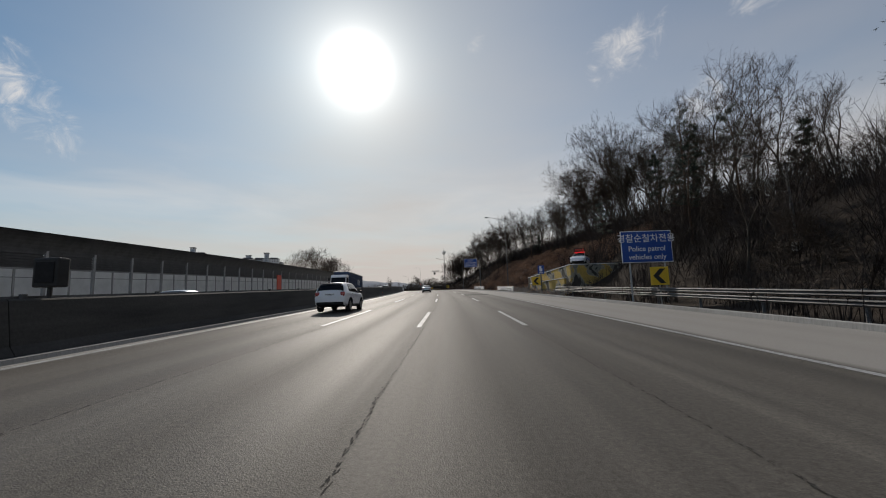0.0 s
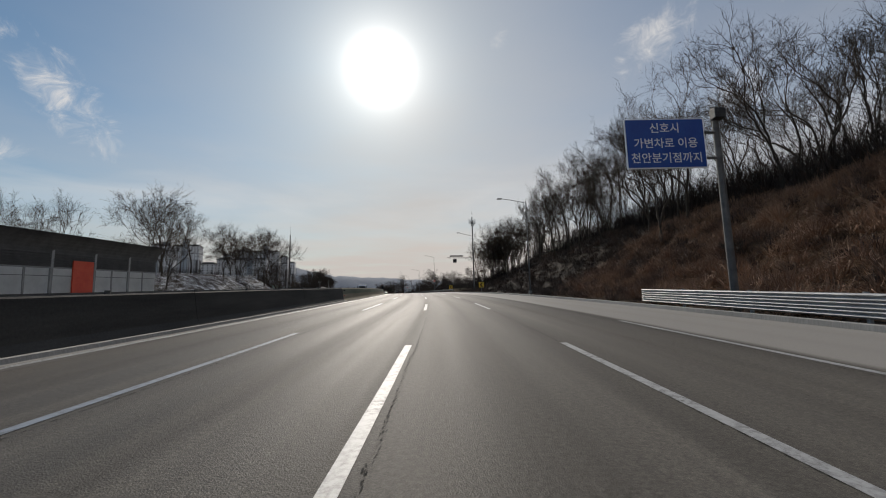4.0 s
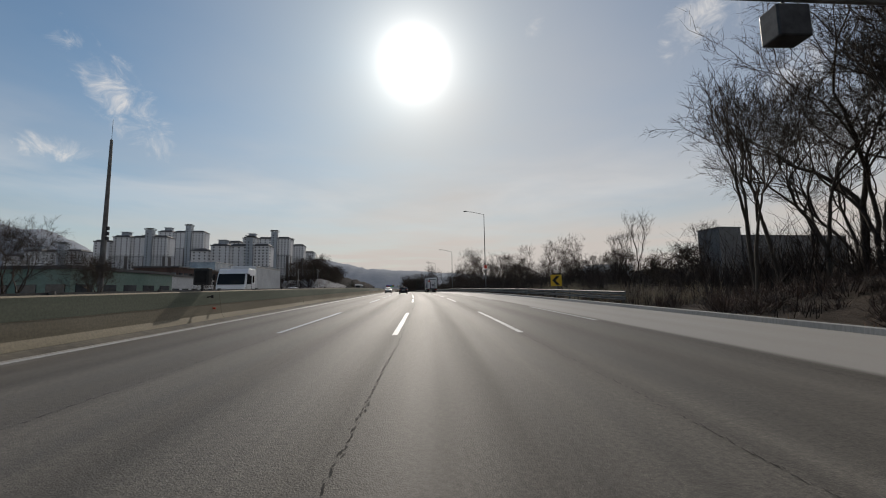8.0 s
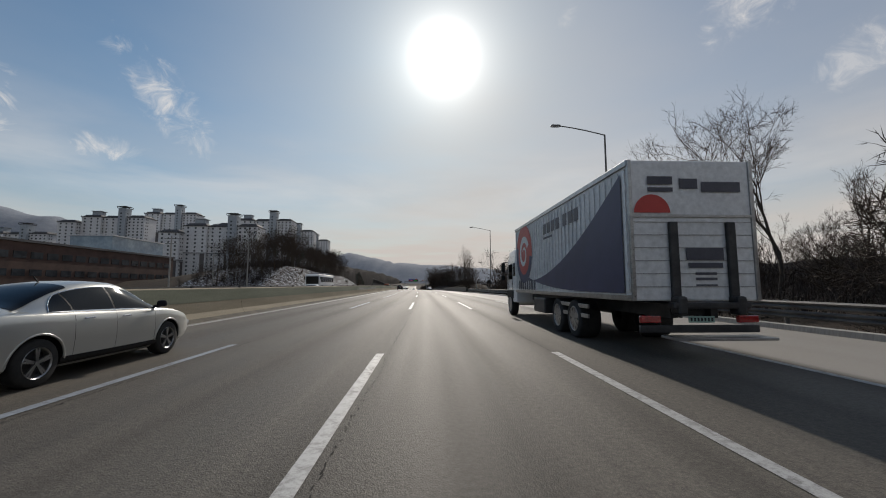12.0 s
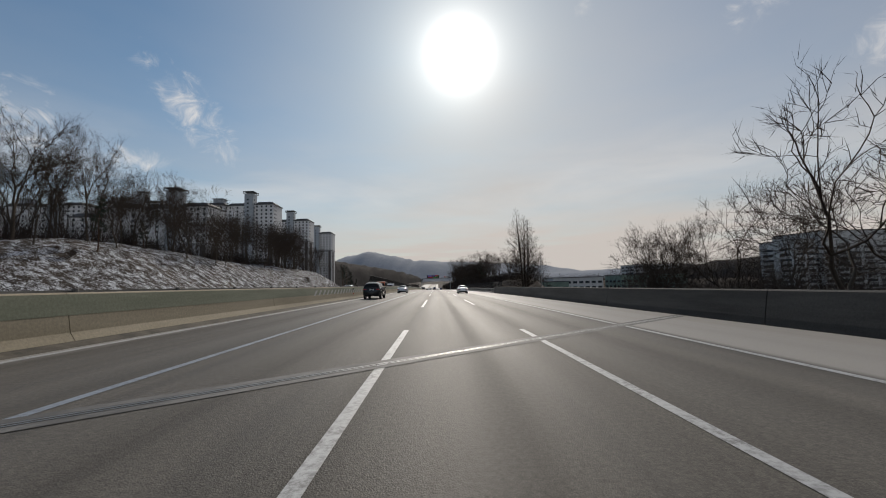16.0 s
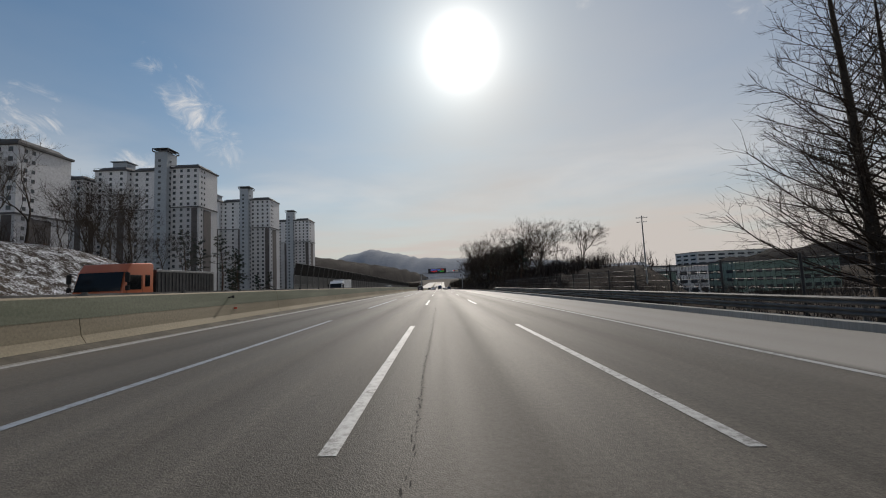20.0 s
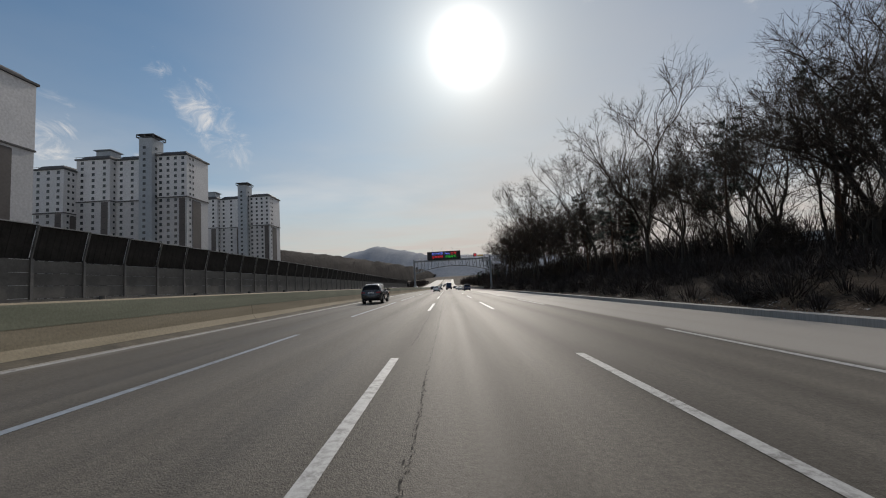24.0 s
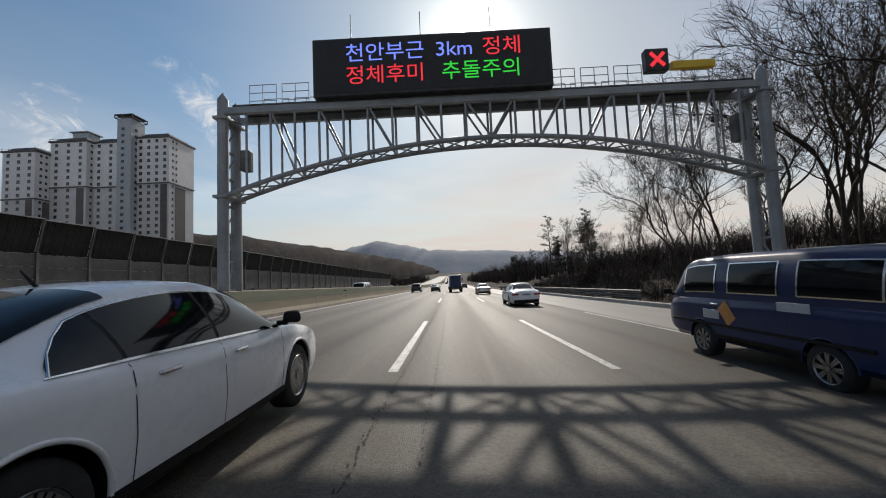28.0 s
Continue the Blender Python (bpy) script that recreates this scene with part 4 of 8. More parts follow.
def gantry(s):
    e = thing("message_gantry", F(s, 0), "grey steel truss gantry over the road with a lit message board", "gantry")
    dl, dr = -10.25, 12.7
    zt = 9.25

    def zb(x):
        u = (x - (dl + dr) / 2) / ((dr - dl) / 2)
        return 5.55 + 2.0 * (1 - u * u)
    for x in (dl, dr):
        for y in (-0.5, 0.5):
            bm = bmesh.new()
            tube(bm, (x, y, -0.6), (x, y, zt + 0.55), 0.24, 0.22, 16)
            tube(bm, (x, y, zt + 0.55), (x, y, zt + 0.85), 0.22, 0.03, 16)
            part("post", bm, STEEL_GREY, e, smooth=True)
        z = 1.6
        while z < 9.0:
            for z1, rad in ((z, 0.06), (min(9, z + 1.2), 0.04)):
                bm = bmesh.new()
                tube(bm, (x, -0.5, z), (x, 0.5, z1), rad, seg=6)
                part("lacing_bar", bm, STEEL_GREY, e)
            z += 1.2
        bm = bmesh.new()
        box(bm, (x, 0, -0.1), (0.9, 1.8, 1.2), 0.05)
        part("footing", bm, KERB, e)
        for zc in (5.55, zt - 0.3):
            bm = bmesh.new()
            box(bm, (x, 0, zc), (0.61, 1.55, 0.13), 0.02)
            part("collar", bm, STEEL_GREY, e)
    n = 22
    xs = [dl + (dr - dl) * k / n for k in range(n + 1)]
    for y in (-0.55, 0.55):
        bm = bmesh.new()
        box(bm, ((dl + dr) / 2, y, zt), (dr - dl, 0.22, 0.3), 0.02)
        part("top_chord", bm, STEEL_GREY, e)
        t_ = Tubes()
        t_.add([Vector((x, y, zb(x))) for x in xs], [0.11] * len(xs), 8)
        share("bottom_chord", t_.mesh("bottom_chord", STEEL_GREY), e, Matrix.Identity(4))
        for k in range(1, n):
            bm = bmesh.new()
            tube(bm, (xs[k], y, zb(xs[k])), (xs[k], y, zt), 0.055, seg=6)
            part("upright", bm, STEEL_GREY, e)
            k2 = k + 1 if k < n / 2 else k - 1
            if k % 2 == 0:
                bm = bmesh.new()
                tube(bm, (xs[k], y, zt), (xs[k2], y, zb(xs[k2])), 0.05, seg=6)
                part("diagonal", bm, STEEL_GREY, e)
    bm = bmesh.new()
    for a, b in zip(xs, xs[1:]):
        tube(bm, (a, -0.55, zb(a)), (b, 0.55, zb(b)), 0.035, seg=5)
        tube(bm, (a, 0.55, zb(a)), (b, -0.55, zb(b)), 0.035, seg=5)
        tube(bm, (a, -0.55, zb(a)), (a, 0.55, zb(a)), 0.045, seg=5)
    part("bottom_lacing", bm, STEEL_GREY, e)
    bm = bmesh.new()
    box(bm, ((dl + dr) / 2, 0, zt + 0.2), (dr - dl - 1, 1.3, 0.06))
    part("walkway", bm, GALV_OLD, e)
    # handrail cages
    for x0 in (-9.0, -7.6, 3.7, 5.1, 6.5, 9.3, 10.6):
        for y in (-0.65, 0.65):
            bars = [((x0, y, zt + z), (x0 + 1.15, y, zt + z)) for z in (0.35, 0.7, 1.05)] + [((x, y, zt + 0.2), (x, y, zt + 1.05)) for x in (x0, x0 + 0.57, x0 + 1.15)]
            for k, (a, b) in enumerate(bars):
                bm = bmesh.new()
                tube(bm, a, b, 0.018, seg=5)
                part("handrail" if k < 3 else "handrail_post", bm, GALV, e)
    # message board
    bx, bw, bz, bh = -1.15, 10.0, 10.7, 2.5
    bm = bmesh.new()
    box(bm, (bx, -0.75, bz), (bw, 0.5, bh), 0.03)
    board = part("message_board", bm, DARK_METAL, e, "black lit message board")
    bm = bmesh.new()
    box(bm, (bx, -1.006, bz), (bw - 0.25, 0.012, bh - 0.25))
    part("screen", bm, BOARD, board)
    for body, mt, x, z in (("천안부근", LED_BLUE, -1.95, 0.52), ("3km", LED_BLUE, 0.95, 0.52), ("정체", LED_RED, 2.95, 0.52),
                           ("정체후미", LED_RED, -1.95, -0.45), ("추돌주의", LED_GREEN, 2.05, -0.45)):
        text_mesh(body, 0.86, mt, board, Matrix.Translation((bx + x, -1.02, bz + z)) @ FACE, "message", 0.0, 1.06)
    for x in (-4.6, -1.6, 1.4):
        bm = bmesh.new()
        tube(bm, (x, -0.6, bz + bh / 2), (x, -0.6, bz + bh / 2 + 1.3), 0.018, seg=5)
        part("lightning_rod", bm, DARK_METAL, e)
    bm = bmesh.new()
    box(bm, (8.2, -0.75, 10.35), (0.95, 0.35, 0.95), 0.03)
    sig = part("lane_signal", bm, DARK_METAL, e, "black lane signal with a lit red cross")
    bm = bmesh.new()
    for a in (45, -45):
        box(bm, (0, 0, 0), (0.8, 0.02, 0.15), m=Matrix.Translation((8.2, -0.94, 10.35)) @ Matrix.Rotation(radians(a), 4, "Y"))
    part("cross", bm, LED_RED, sig)
    bm = bmesh.new()
    box(bm, (9.75, -0.7, 10.15), (1.8, 0.25, 0.32), 0.02)
    part("signal_box", bm, SIGN_YELLOW, e)
    for xc, zc, hc in ((dl + 0.75, 7.2, 0.9), (dr - 0.8, 7.6, 1.2)):
        bm = bmesh.new()
        box(bm, (xc, 0, zc), (0.38, 0.45, hc), 0.03)
        part("control_box", bm, GALV_OLD, e)
    return e


gantry(682.5)

# ================= trees =================


def bark_material(name, c1, c2):
    m = M(name, c1, 0.9, 0, 0.2)
    v = m.coords("Object", (6, 6, 1.2))
    a = m.noise(2.0, 6, 0.7, v)
    c = m.ramp(a, [(0.3, c1), (0.7, c2)])
    m.color(m.mix(m.random(), c, m.mix(0.35, c, (0.10, 0.075, 0.055))))
    m.bump(a, 0.6, 0.02)
    return m.mat


BARK = bark_material("grey_bark", (0.034, 0.027, 0.022), (0.090, 0.076, 0.062))
TWIG = bark_material("brown_twigs", (0.033, 0.024, 0.019), (0.068, 0.051, 0.040))
PINE_BARK = bark_material("pine_bark", (0.05, 0.033, 0.024), (0.13, 0.075, 0.05))
NEEDLE = mottled("pine_needles", (0.010, 0.018, 0.010), (0.026, 0.038, 0.019), 0.9, 0.7, 0, 8, 0.1)
STRAW = mottled("dry_straw", (0.165, 0.095, 0.064), (0.40, 0.245, 0.152), 0.25, 0.85, 0, 3, 0.0)
REED = mottled("pale_reeds", (0.26, 0.20, 0.13), (0.44, 0.36, 0.25), 0.4, 0.85, 0, 3, 0.0)
BRUSH = mottled("bare_brushwood", (0.020, 0.014, 0.011), (0.052, 0.034, 0.026), 0.4, 0.9, 0, 5, 0.1)


def bend(rng, start, way, length, n, wobble, lift):
    pts, p, w = [start.copy()], start.copy(), way.normalized()
    for _ in range(n):
        w = (w + Vector((rng.gauss(0, wobble), rng.gauss(0, wobble), rng.gauss(0, wobble) + lift))).normalized()
        p = p + w * (length / n)
        pts.append(p.copy())
    return pts


def off_way(rng, w, angle):
    side = w.orthogonal().normalized()
    side.rotate(Matrix.Rotation(rng.uniform(0, math.tau), 3, w))
    return (w * math.cos(angle) + side * math.sin(angle)).normalized()


def bare_tree(seed, h, spread=0.5, fork=0.3, detail=1.0, upright=0.12, fine=0.013):
    """A leafless broadleaf tree of height h: a trunk that forks again and again into crooked limbs, and a crown of fine twigs."""
    rng = random.Random(seed)
    big, twig = Tubes(), Tubes()
    levels = 6 if detail > 0.75 else 5
    first = (1 - fork) * h / 2.9

    def grow(st, way, ln, rad, lv):
        n = 5 if lv < 3 else 3
        limb = bend(rng, st, way, ln, n, 0.11 + 0.02 * lv, upright * (0.5 if lv < 2 else 0.8))
        end = max(fine * 0.9, rad * 0.70)
        dest = big if lv < 3 else twig
        dest.add(limb, [rad + (end - rad) * j / n for j in range(n + 1)], 7 if lv == 0 else (5 if lv < 3 else 3))
        last = (limb[-1] - limb[-2]).normalized()
        if lv >= levels:
            for _ in range(4 if detail > 0.75 else 3):
                e = limb[rng.randrange(1, n + 1)]
                w = off_way(rng, last, rng.uniform(0.25, 0.85))
                tw = bend(rng, e, w, ln * rng.uniform(0.6, 1.1) + 0.15, 2, 0.22, upright * 0.5)
                twig.blade(tw, fine * 1.1, rng)
                for _ in range(2):
                    q = tw[0].lerp(tw[2], rng.uniform(0.25, 0.8))
                    twig.blade([q, q + off_way(rng, (tw[2] - tw[0]).normalized(), rng.uniform(0.4, 0.9)) * ln * rng.uniform(0.3, 0.6)], fine * 0.9, rng)
            return
        # the leader goes on, one or two others part from it, and short side limbs fill the inside
        grow(limb[-1], off_way(rng, last, rng.uniform(0.08, 0.3)), ln * rng.uniform(0.76, 0.92), end, lv + 1)
        for _ in range(2 if rng.random() < 0.35 else 1):
            grow(limb[-1], off_way(rng, last, spread * rng.uniform(0.8, 1.45)), ln * rng.uniform(0.66, 0.86), end * rng.uniform(0.66, 0.85), lv + 1)
        for _ in range(1 if lv < 2 else rng.choice((0, 1, 1))):
            e = limb[rng.randrange(max(1, n - 3), n)]
            grow(e, off_way(rng, last, spread * rng.uniform(1.2, 1.9)), ln * rng.uniform(0.45, 0.7), end * rng.uniform(0.4, 0.6), min(levels, lv + 2))

    r0 = h * (0.0215 if detail >= 1.0 else (0.0150 if detail > 0.75 else 0.0105))
    base = bend(rng, Vector((0, 0, -0.3)), Vector((rng.uniform(-.08, .08), rng.uniform(-.08, .08), 1)), fork * h + 0.3, 5, 0.05, 0.03)
    big.add(base, [r0 * (1.3 if i == 0 else 1 - 0.035 * i) for i in range(6)], 8)
    lead = (base[-1] - base[-2]).normalized()
    turn0 = rng.uniform(0, math.tau)
    stems = 3 if spread > 0.5 else 2
    for k in range(stems):
        lean = spread * rng.uniform(0.45, 1.0)
        a = turn0 + k * math.tau / stems + rng.uniform(-0.4, 0.4)
        way = (lead + Vector((math.cos(a), math.sin(a), 0)) * math.tan(lean)).normalized()
        grow(base[-1] - lead * 0.1, way, first * rng.uniform(0.9, 1.15), r0 * 0.72, 1)
    top = max(v.z for v in twig.v)
    for tubes in (big, twig):
        tubes.v = [Vector((v.x * h / top, v.y * h / top, v.z * h / top)) for v in tubes.v]
    return big.mesh("trunk", BARK), twig.mesh("crown", TWIG)


def pine_tree(seed, h, dense=1.0):
    """A pine: bare lower trunk and flat tufted layers of needles."""
    rng = random.Random(seed)
    big, ndl = Tubes(), Tubes()
    lead = bend(rng, Vector((0, 0, -0.3)), Vector((rng.uniform(-.08, .08), rng.uniform(-.08, .08), 1)), h, 10, 0.05, 0.04)
    r0 = h * 0.016
    big.add(lead, [r0 * (1 - 0.92 * i / 10) for i in range(11)], 7)
    n = int(26 * dense)
    for i in range(n):
        u = 0.35 + 0.65 * (i + rng.random()) / n
        x = u * 10
        k = min(9, int(x))
        st = lead[k].lerp(lead[k + 1], x - k)
        a = rng.uniform(0, math.tau)
        ln = h * 0.27 * (1.15 - u) ** 0.7 * rng.uniform(0.6, 1.15)
        limb = bend(rng, st, Vector((math.cos(a), math.sin(a), rng.uniform(-0.05, 0.35))), ln, 4, 0.1, 0.05)
        big.add(limb, [max(0.015, r0 * 0.3 * (1 - u * 0.7) * (1 - 0.8 * j / 4)) for j in range(5)], 4)
        for j in range(int(13 * dense)):
            y = (0.35 + 0.65 * rng.random()) * 4
            q = min(3, int(y))
            c = limb[q].lerp(limb[q + 1], y - q) + Vector((rng.gauss(0, .14 * ln), rng.gauss(0, .14 * ln), rng.uniform(-.05, .22)))
            r = rng.uniform(0.22, 0.45)
            for _ in range(9):
                w = Vector((rng.gauss(0, 1), rng.gauss(0, 1), rng.gauss(0.35, 0.7))).normalized()
                sd = w.orthogonal().normalized() * 0.035
                ndl.quad(c - sd, c + sd, c + w * r)
    return big.mesh("trunk", PINE_BARK), ndl.mesh("needles", NEEDLE, False)


def redwood_tree(seed, h):
    """A leafless dawn redwood: straight trunk and a slim cone of many fine rising branches."""
    rng = random.Random(seed)
    big, twig = Tubes(), Tubes()
    lead = bend(rng, Vector((0, 0, -0.3)), Vector((0, 0, 1)), h, 14, 0.012, 0.05)
    r0 = h * 0.0165
    big.add(lead, [r0 * (1.35 if i == 0 else 1 - 0.95 * i / 14) for i in range(15)], 9)
    n = 105
    for i in range(n):
        u = 0.10 + 0.9 * (i + rng.random()) / n
        x = u * 14
        k = min(13, int(x))
        st = lead[k].lerp(lead[k + 1], x - k)
        a = i * 2.4 + rng.uniform(-.4, .4)
        ln = h * 0.335 * (1.04 - u) ** 0.85 * rng.uniform(0.75, 1.1) + 0.25
        limb = bend(rng, st, Vector((math.cos(a), math.sin(a), 0.30 + 0.5 * u)), ln, 4, 0.07, 0.09)
        rr = max(0.014, r0 * 0.24 * (1.05 - u))
        twig.add(limb, [rr * (1 - 0.75 * j / 4) for j in range(5)], 3)
        for j in range(max(4, int(ln * 3.4))):
            y = (0.2 + 0.8 * rng.random()) * 4
            q = min(3, int(y))
            s2 = limb[q].lerp(limb[q + 1], y - q)
            w2 = off_way(rng, (limb[q + 1] - limb[q]).normalized(), rng.uniform(0.5, 0.9))
            l2 = ln * rng.uniform(0.15, 0.34) + 0.15
            br = bend(rng, s2, w2, l2, 2, 0.12, 0.12)
            twig.blade(br, 0.016, rng)
            for _ in range(3):
                e = br[0].lerp(br[2], rng.uniform(0.3, 1))
                w3 = off_way(rng, (br[2] - br[0]).normalized(), rng.uniform(0.4, 0.9))
                twig.blade([e, e + w3 * l2 * 0.5], 0.012, rng)
    return big.mesh("trunk", BARK), twig.mesh("crown", TWIG)


def tree_thing(meshes, name, label, group):
    e = thing(name, Matrix.Identity(4), label, "tree", group)
    for nm, me in zip(("trunk", "needles" if "needles" in meshes[1].name else "crown"), meshes):
        share(nm, me, e, Matrix.Identity(4))
    return e


class Grove:
    """First trees of a kind; the first is used where it is first planted, then copied."""

    def __init__(self, maker, n, name, label, group):
        self.meshes = [maker(k) for k in range(n)]
        self.name, self.label, self.group, self.k, self.first = name, label, group, 0, {}

    def plant(self, s, d, scale=1.0, turn=0.0, h=None, which=None, label=""):
        k = (self.k if which is None else which) % len(self.meshes)
        self.k += 1
        base = (terrain(s, d) if h is None else h) - 0.05
        m = Matrix.Translation(P(s, d, base)) @ Matrix.Rotation(turn, 4, "Z") @ Matrix.Scale(scale, 4)
        if k in self.first:
            made = copy_thing(self.first[k], Matrix.Identity(4))
        else:
            made = self.first[k] = tree_thing(self.meshes[k], self.name, self.label, self.group)
        made.matrix_basis = m
        if label:
            made["label"] = label
        return made


tall = Grove(lambda k: bare_tree(10 + k, (15, 13, 16, 12, 14)[k], (0.36, 0.44, 0.33, 0.48, 0.4)[k], (0.24, 0.2, 0.3, 0.22, 0.16)[k], 0.85, 0.10, fine=0.0125), 5, "bare_tree", "tall leafless tree with a dark forked trunk and fine twigs", "bare roadside trees")
slim = Grove(lambda k: bare_tree(30 + k, (14, 12, 15)[k], 0.27, 0.36, 0.45, 0.16), 3, "forest_tree", "slim leafless forest tree crowded on the slope", "leafless forest trees")
round_tree = Grove(lambda k: bare_tree(50 + k, (11, 9, 10)[k], (0.56, 0.62, 0.52)[k], 0.16, 0.85, 0.08, 0.0125), 3, "bare_tree", "broad leafless tree with a rounded crown of twigs", "bare roadside trees")
oak = Grove(lambda k: bare_tree(200 + k, 17.5, (0.58, 0.5)[k], 0.2, 1.0, 0.07, 0.020), 2, "oak_tree", "large leafless oak with a broad domed crown above the bank", "bare roadside trees")
pines = Grove(lambda k: pine_tree(70 + k, (14, 11, 8)[k], 1.0), 3, "pine_tree", "dark green pine with tufted layers of needles", "pines")
redwoods = Grove(lambda k: redwood_tree(90 + k, 24), 2, "dawn_redwood", "tall leafless dawn redwood with a slim conical crown", "dawn redwoods")
shrubs = Grove(lambda k: bare_tree(110 + k, (3.2, 2.6)[k], 0.62, 0.10, 0.8, 0.06, 0.011), 2, "bare_shrub", "leafless brown shrub of thin rising stems", "bare shrubs")

rng = random.Random(21)


def scatter(grove, n, s0, s1, d0, d1, k0=0.8, k1=1.15):
    for i in range(n):
        s = s0 + (s1 - s0) * (i + rng.random()) / n
        grove.plant(s, rng.uniform(d0, d1), rng.uniform(k0, k1), rng.uniform(0, math.tau))


# right-hand hill: pines and thick wood first, then bare wood along the crest of the straw slope
scatter(pines, 34, -40, 62, 18, 40, 0.65, 1.05)
scatter(slim, 26, -40, 56, 18, 46, 0.55, 0.85)
scatter(slim, 30, 52, 110, 30, 50, 1.0, 1.35)
scatter(tall, 18, 52, 88, 29, 42, 1.15, 1.5)
scatter(tall, 12, 88, 132, 30, 42, 0.9, 1.2)
scatter(round_tree, 14, -20, 46, 19, 30, 0.7, 0.95)
scatter(slim, 20, 90, 130, 30, 48, 0.8, 1.15)
scatter(slim, 40, 130, 206, 21, 46, 0.85, 1.2)
scatter(tall, 28, 122, 206, 21, 36, 0.95, 1.25)
scatter(tall, 12, 188, 208, 18, 30, 0.95, 1.25)
scatter(slim, 14, 190, 206, 17, 32, 0.8, 1.1)
scatter(shrubs, 12, 60, 215, 16, 31, 0.4, 0.8)
pines.plant(107, 27, 0.95, 0.5)
pines.plant(112, 30, 0.85, 1.9)
scatter(shrubs, 14, -30, 40, 16, 24, 0.9, 1.5)
# flat right verge after the hill
scatter(round_tree, 12, 240, 300, 20, 38, 0.35, 0.6)
scatter(slim, 40, 222, 372, 19, 42, 0.5, 0.8)
scatter(round_tree, 14, 262, 372, 21, 38, 0.75, 1.1)
scatter(tall, 10, 296, 348, 18, 28, 0.7, 0.95)
scatter(shrubs, 24, 218, 372, 14, 28, 1.0, 2.0)
# beside and beyond the bridge
scatter(tall, 7, 416, 440, 34, 46, 1.15, 1.45)
oak.plant(391.5, 25.5, 1.2, 0.6, label="tall leafless tree with rising limbs beside the bridge")
oak.plant(386.0, 29.5, 1.15, 2.6, label="tall leafless tree with rising limbs beside the bridge")
scatter(round_tree, 7, 400, 440, 33, 48, 1.2, 1.6)
redwoods.plant(489.6, 26.4, 1.14, 0.3, h=-2.2)
redwoods.plant(487.9, 26.8, 1.04, 2.1, h=-2.3)
redwoods.plant(489.0, 27.9, 1.02, 4.0, h=-2.4, which=0)
scatter(shrubs, 14, 450, 540, 14, 24, 0.8, 1.5)
oak.plant(576, 28.0, 1.05, 0.7, which=0)
oak.plant(568, 37.0, 0.8, 2.0, label="spreading leafless oak above the bank")
scatter(round_tree, 16, 582, 650, 17, 34, 0.85, 1.2)
pines.plant(582, 24.0, 0.95, 0.4, which=0)
pines.plant(585.5, 25.5, 0.95, 2.4, which=1)
pines.plant(598, 23.0, 0.9, 5.4, which=0)
scatter(tall, 9, 584, 612, 18, 30, 0.8, 1.05)
pines.plant(592, 26.0, 1.0, 1.2)
pines.plant(611, 19, 1.1, 0.2)
pines.plant(617, 23.5, 1.05, 1.3)
scatter(tall, 8, 612, 668, 15, 26, 0.8, 1.0)
pines.plant(633, 24, 1.05, 2.2)
pines.plant(641, 27, 1.0, 4.2)
pines.plant(660, 30, 0.9, 3.0)
scatter(tall, 28, 590, 712, 16, 34, 1.05, 1.45)
oak.plant(588, 24.0, 0.82, 3.3, label="spreading leafless oak on the bank")
scatter(slim, 40, 580, 790, 24, 50, 0.7, 1.05)
scatter(tall, 5, 700, 740, 18, 28, 0.5, 0.7)
pines.plant(716, 17.0, 0.7, 1.1)
pines.plant(722, 19.5, 0.75, 3.6)
tall.plant(688, 17.5, 1.1, 0.9, which=1)
tall.plant(684, 21.0, 1.1, 2.9, which=3)
tall.plant(693, 22.0, 1.05, 4.9, which=0)
scatter(tall, 10, 648, 680, 15.5, 25, 0.9, 1.12)
scatter(slim, 12, 648, 690, 18, 30, 0.9, 1.1)
scatter(pines, 10, 728, 830, 15, 30, 0.65, 0.95)
scatter(shrubs, 12, 560, 720, 13.5, 24, 0.7, 1.5)
# left: behind the first wall, on the snowy knoll, on the snowy bank
scatter(round_tree, 8, 132, 200, -46, -35, 1.1, 1.45)
scatter(tall, 4, 160, 195, -44, -35, 0.75, 0.95)
scatter(round_tree, 6, 205, 300, -62, -40, 0.5, 0.75)
scatter(slim, 52, 392, 540, -64, -45, 0.8, 1.1)
scatter(tall, 30, 392, 470, -64, -46, 0.8, 1.1)
scatter(round_tree, 16, 420, 500, -50, -42, 0.8, 1.1)
scatter(tall, 20, 470, 535, -58, -44, 0.85, 1.1)
scatter(pines, 9, 520, 553, -42, -33, 0.55, 0.8)
scatter(pines, 3, 395, 440, -50, -42, 0.6, 0.7)
scatter(shrubs, 14, 395, 540, -56, -36, 0.4, 0.9)
for s, d, k in ((202, -42, 1.65), (196, -46, 1.45), (228, -45, 1.05), (233, -51, 1.0), (241, -47, 0.85), (222, -52, 0.95), (252, -56, 0.8)):
    round_tree.plant(s, d, k, s)

# ================= slabs of flats on the left =================
FLAT_WALL = mottled("flats_paint", (0.58, 0.59, 0.61), (0.68, 0.69, 0.705), 0.05, 0.8, 0, 1.5, 0.05)
FLAT_LOW = mottled("flats_lower_paint", (0.43, 0.44, 0.46), (0.54, 0.55, 0.565), 0.05, 0.8, 0, 1.5, 0.05)
FLAT_GREY = mottled("flats_grey_band", (0.075, 0.068, 0.068), (0.125, 0.115, 0.112), 0.05, 0.8, 0, 1.5, 0.05)
FLAT_BLUE = mottled("flats_stair_tower", (0.30, 0.34, 0.38), (0.38, 0.42, 0.46), 0.06, 0.7, 0, 1.5, 0.05)
ROOF_DARK = mottled("flats_roof", (0.06, 0.062, 0.066), (0.10, 0.10, 0.105), 0.2, 0.8)
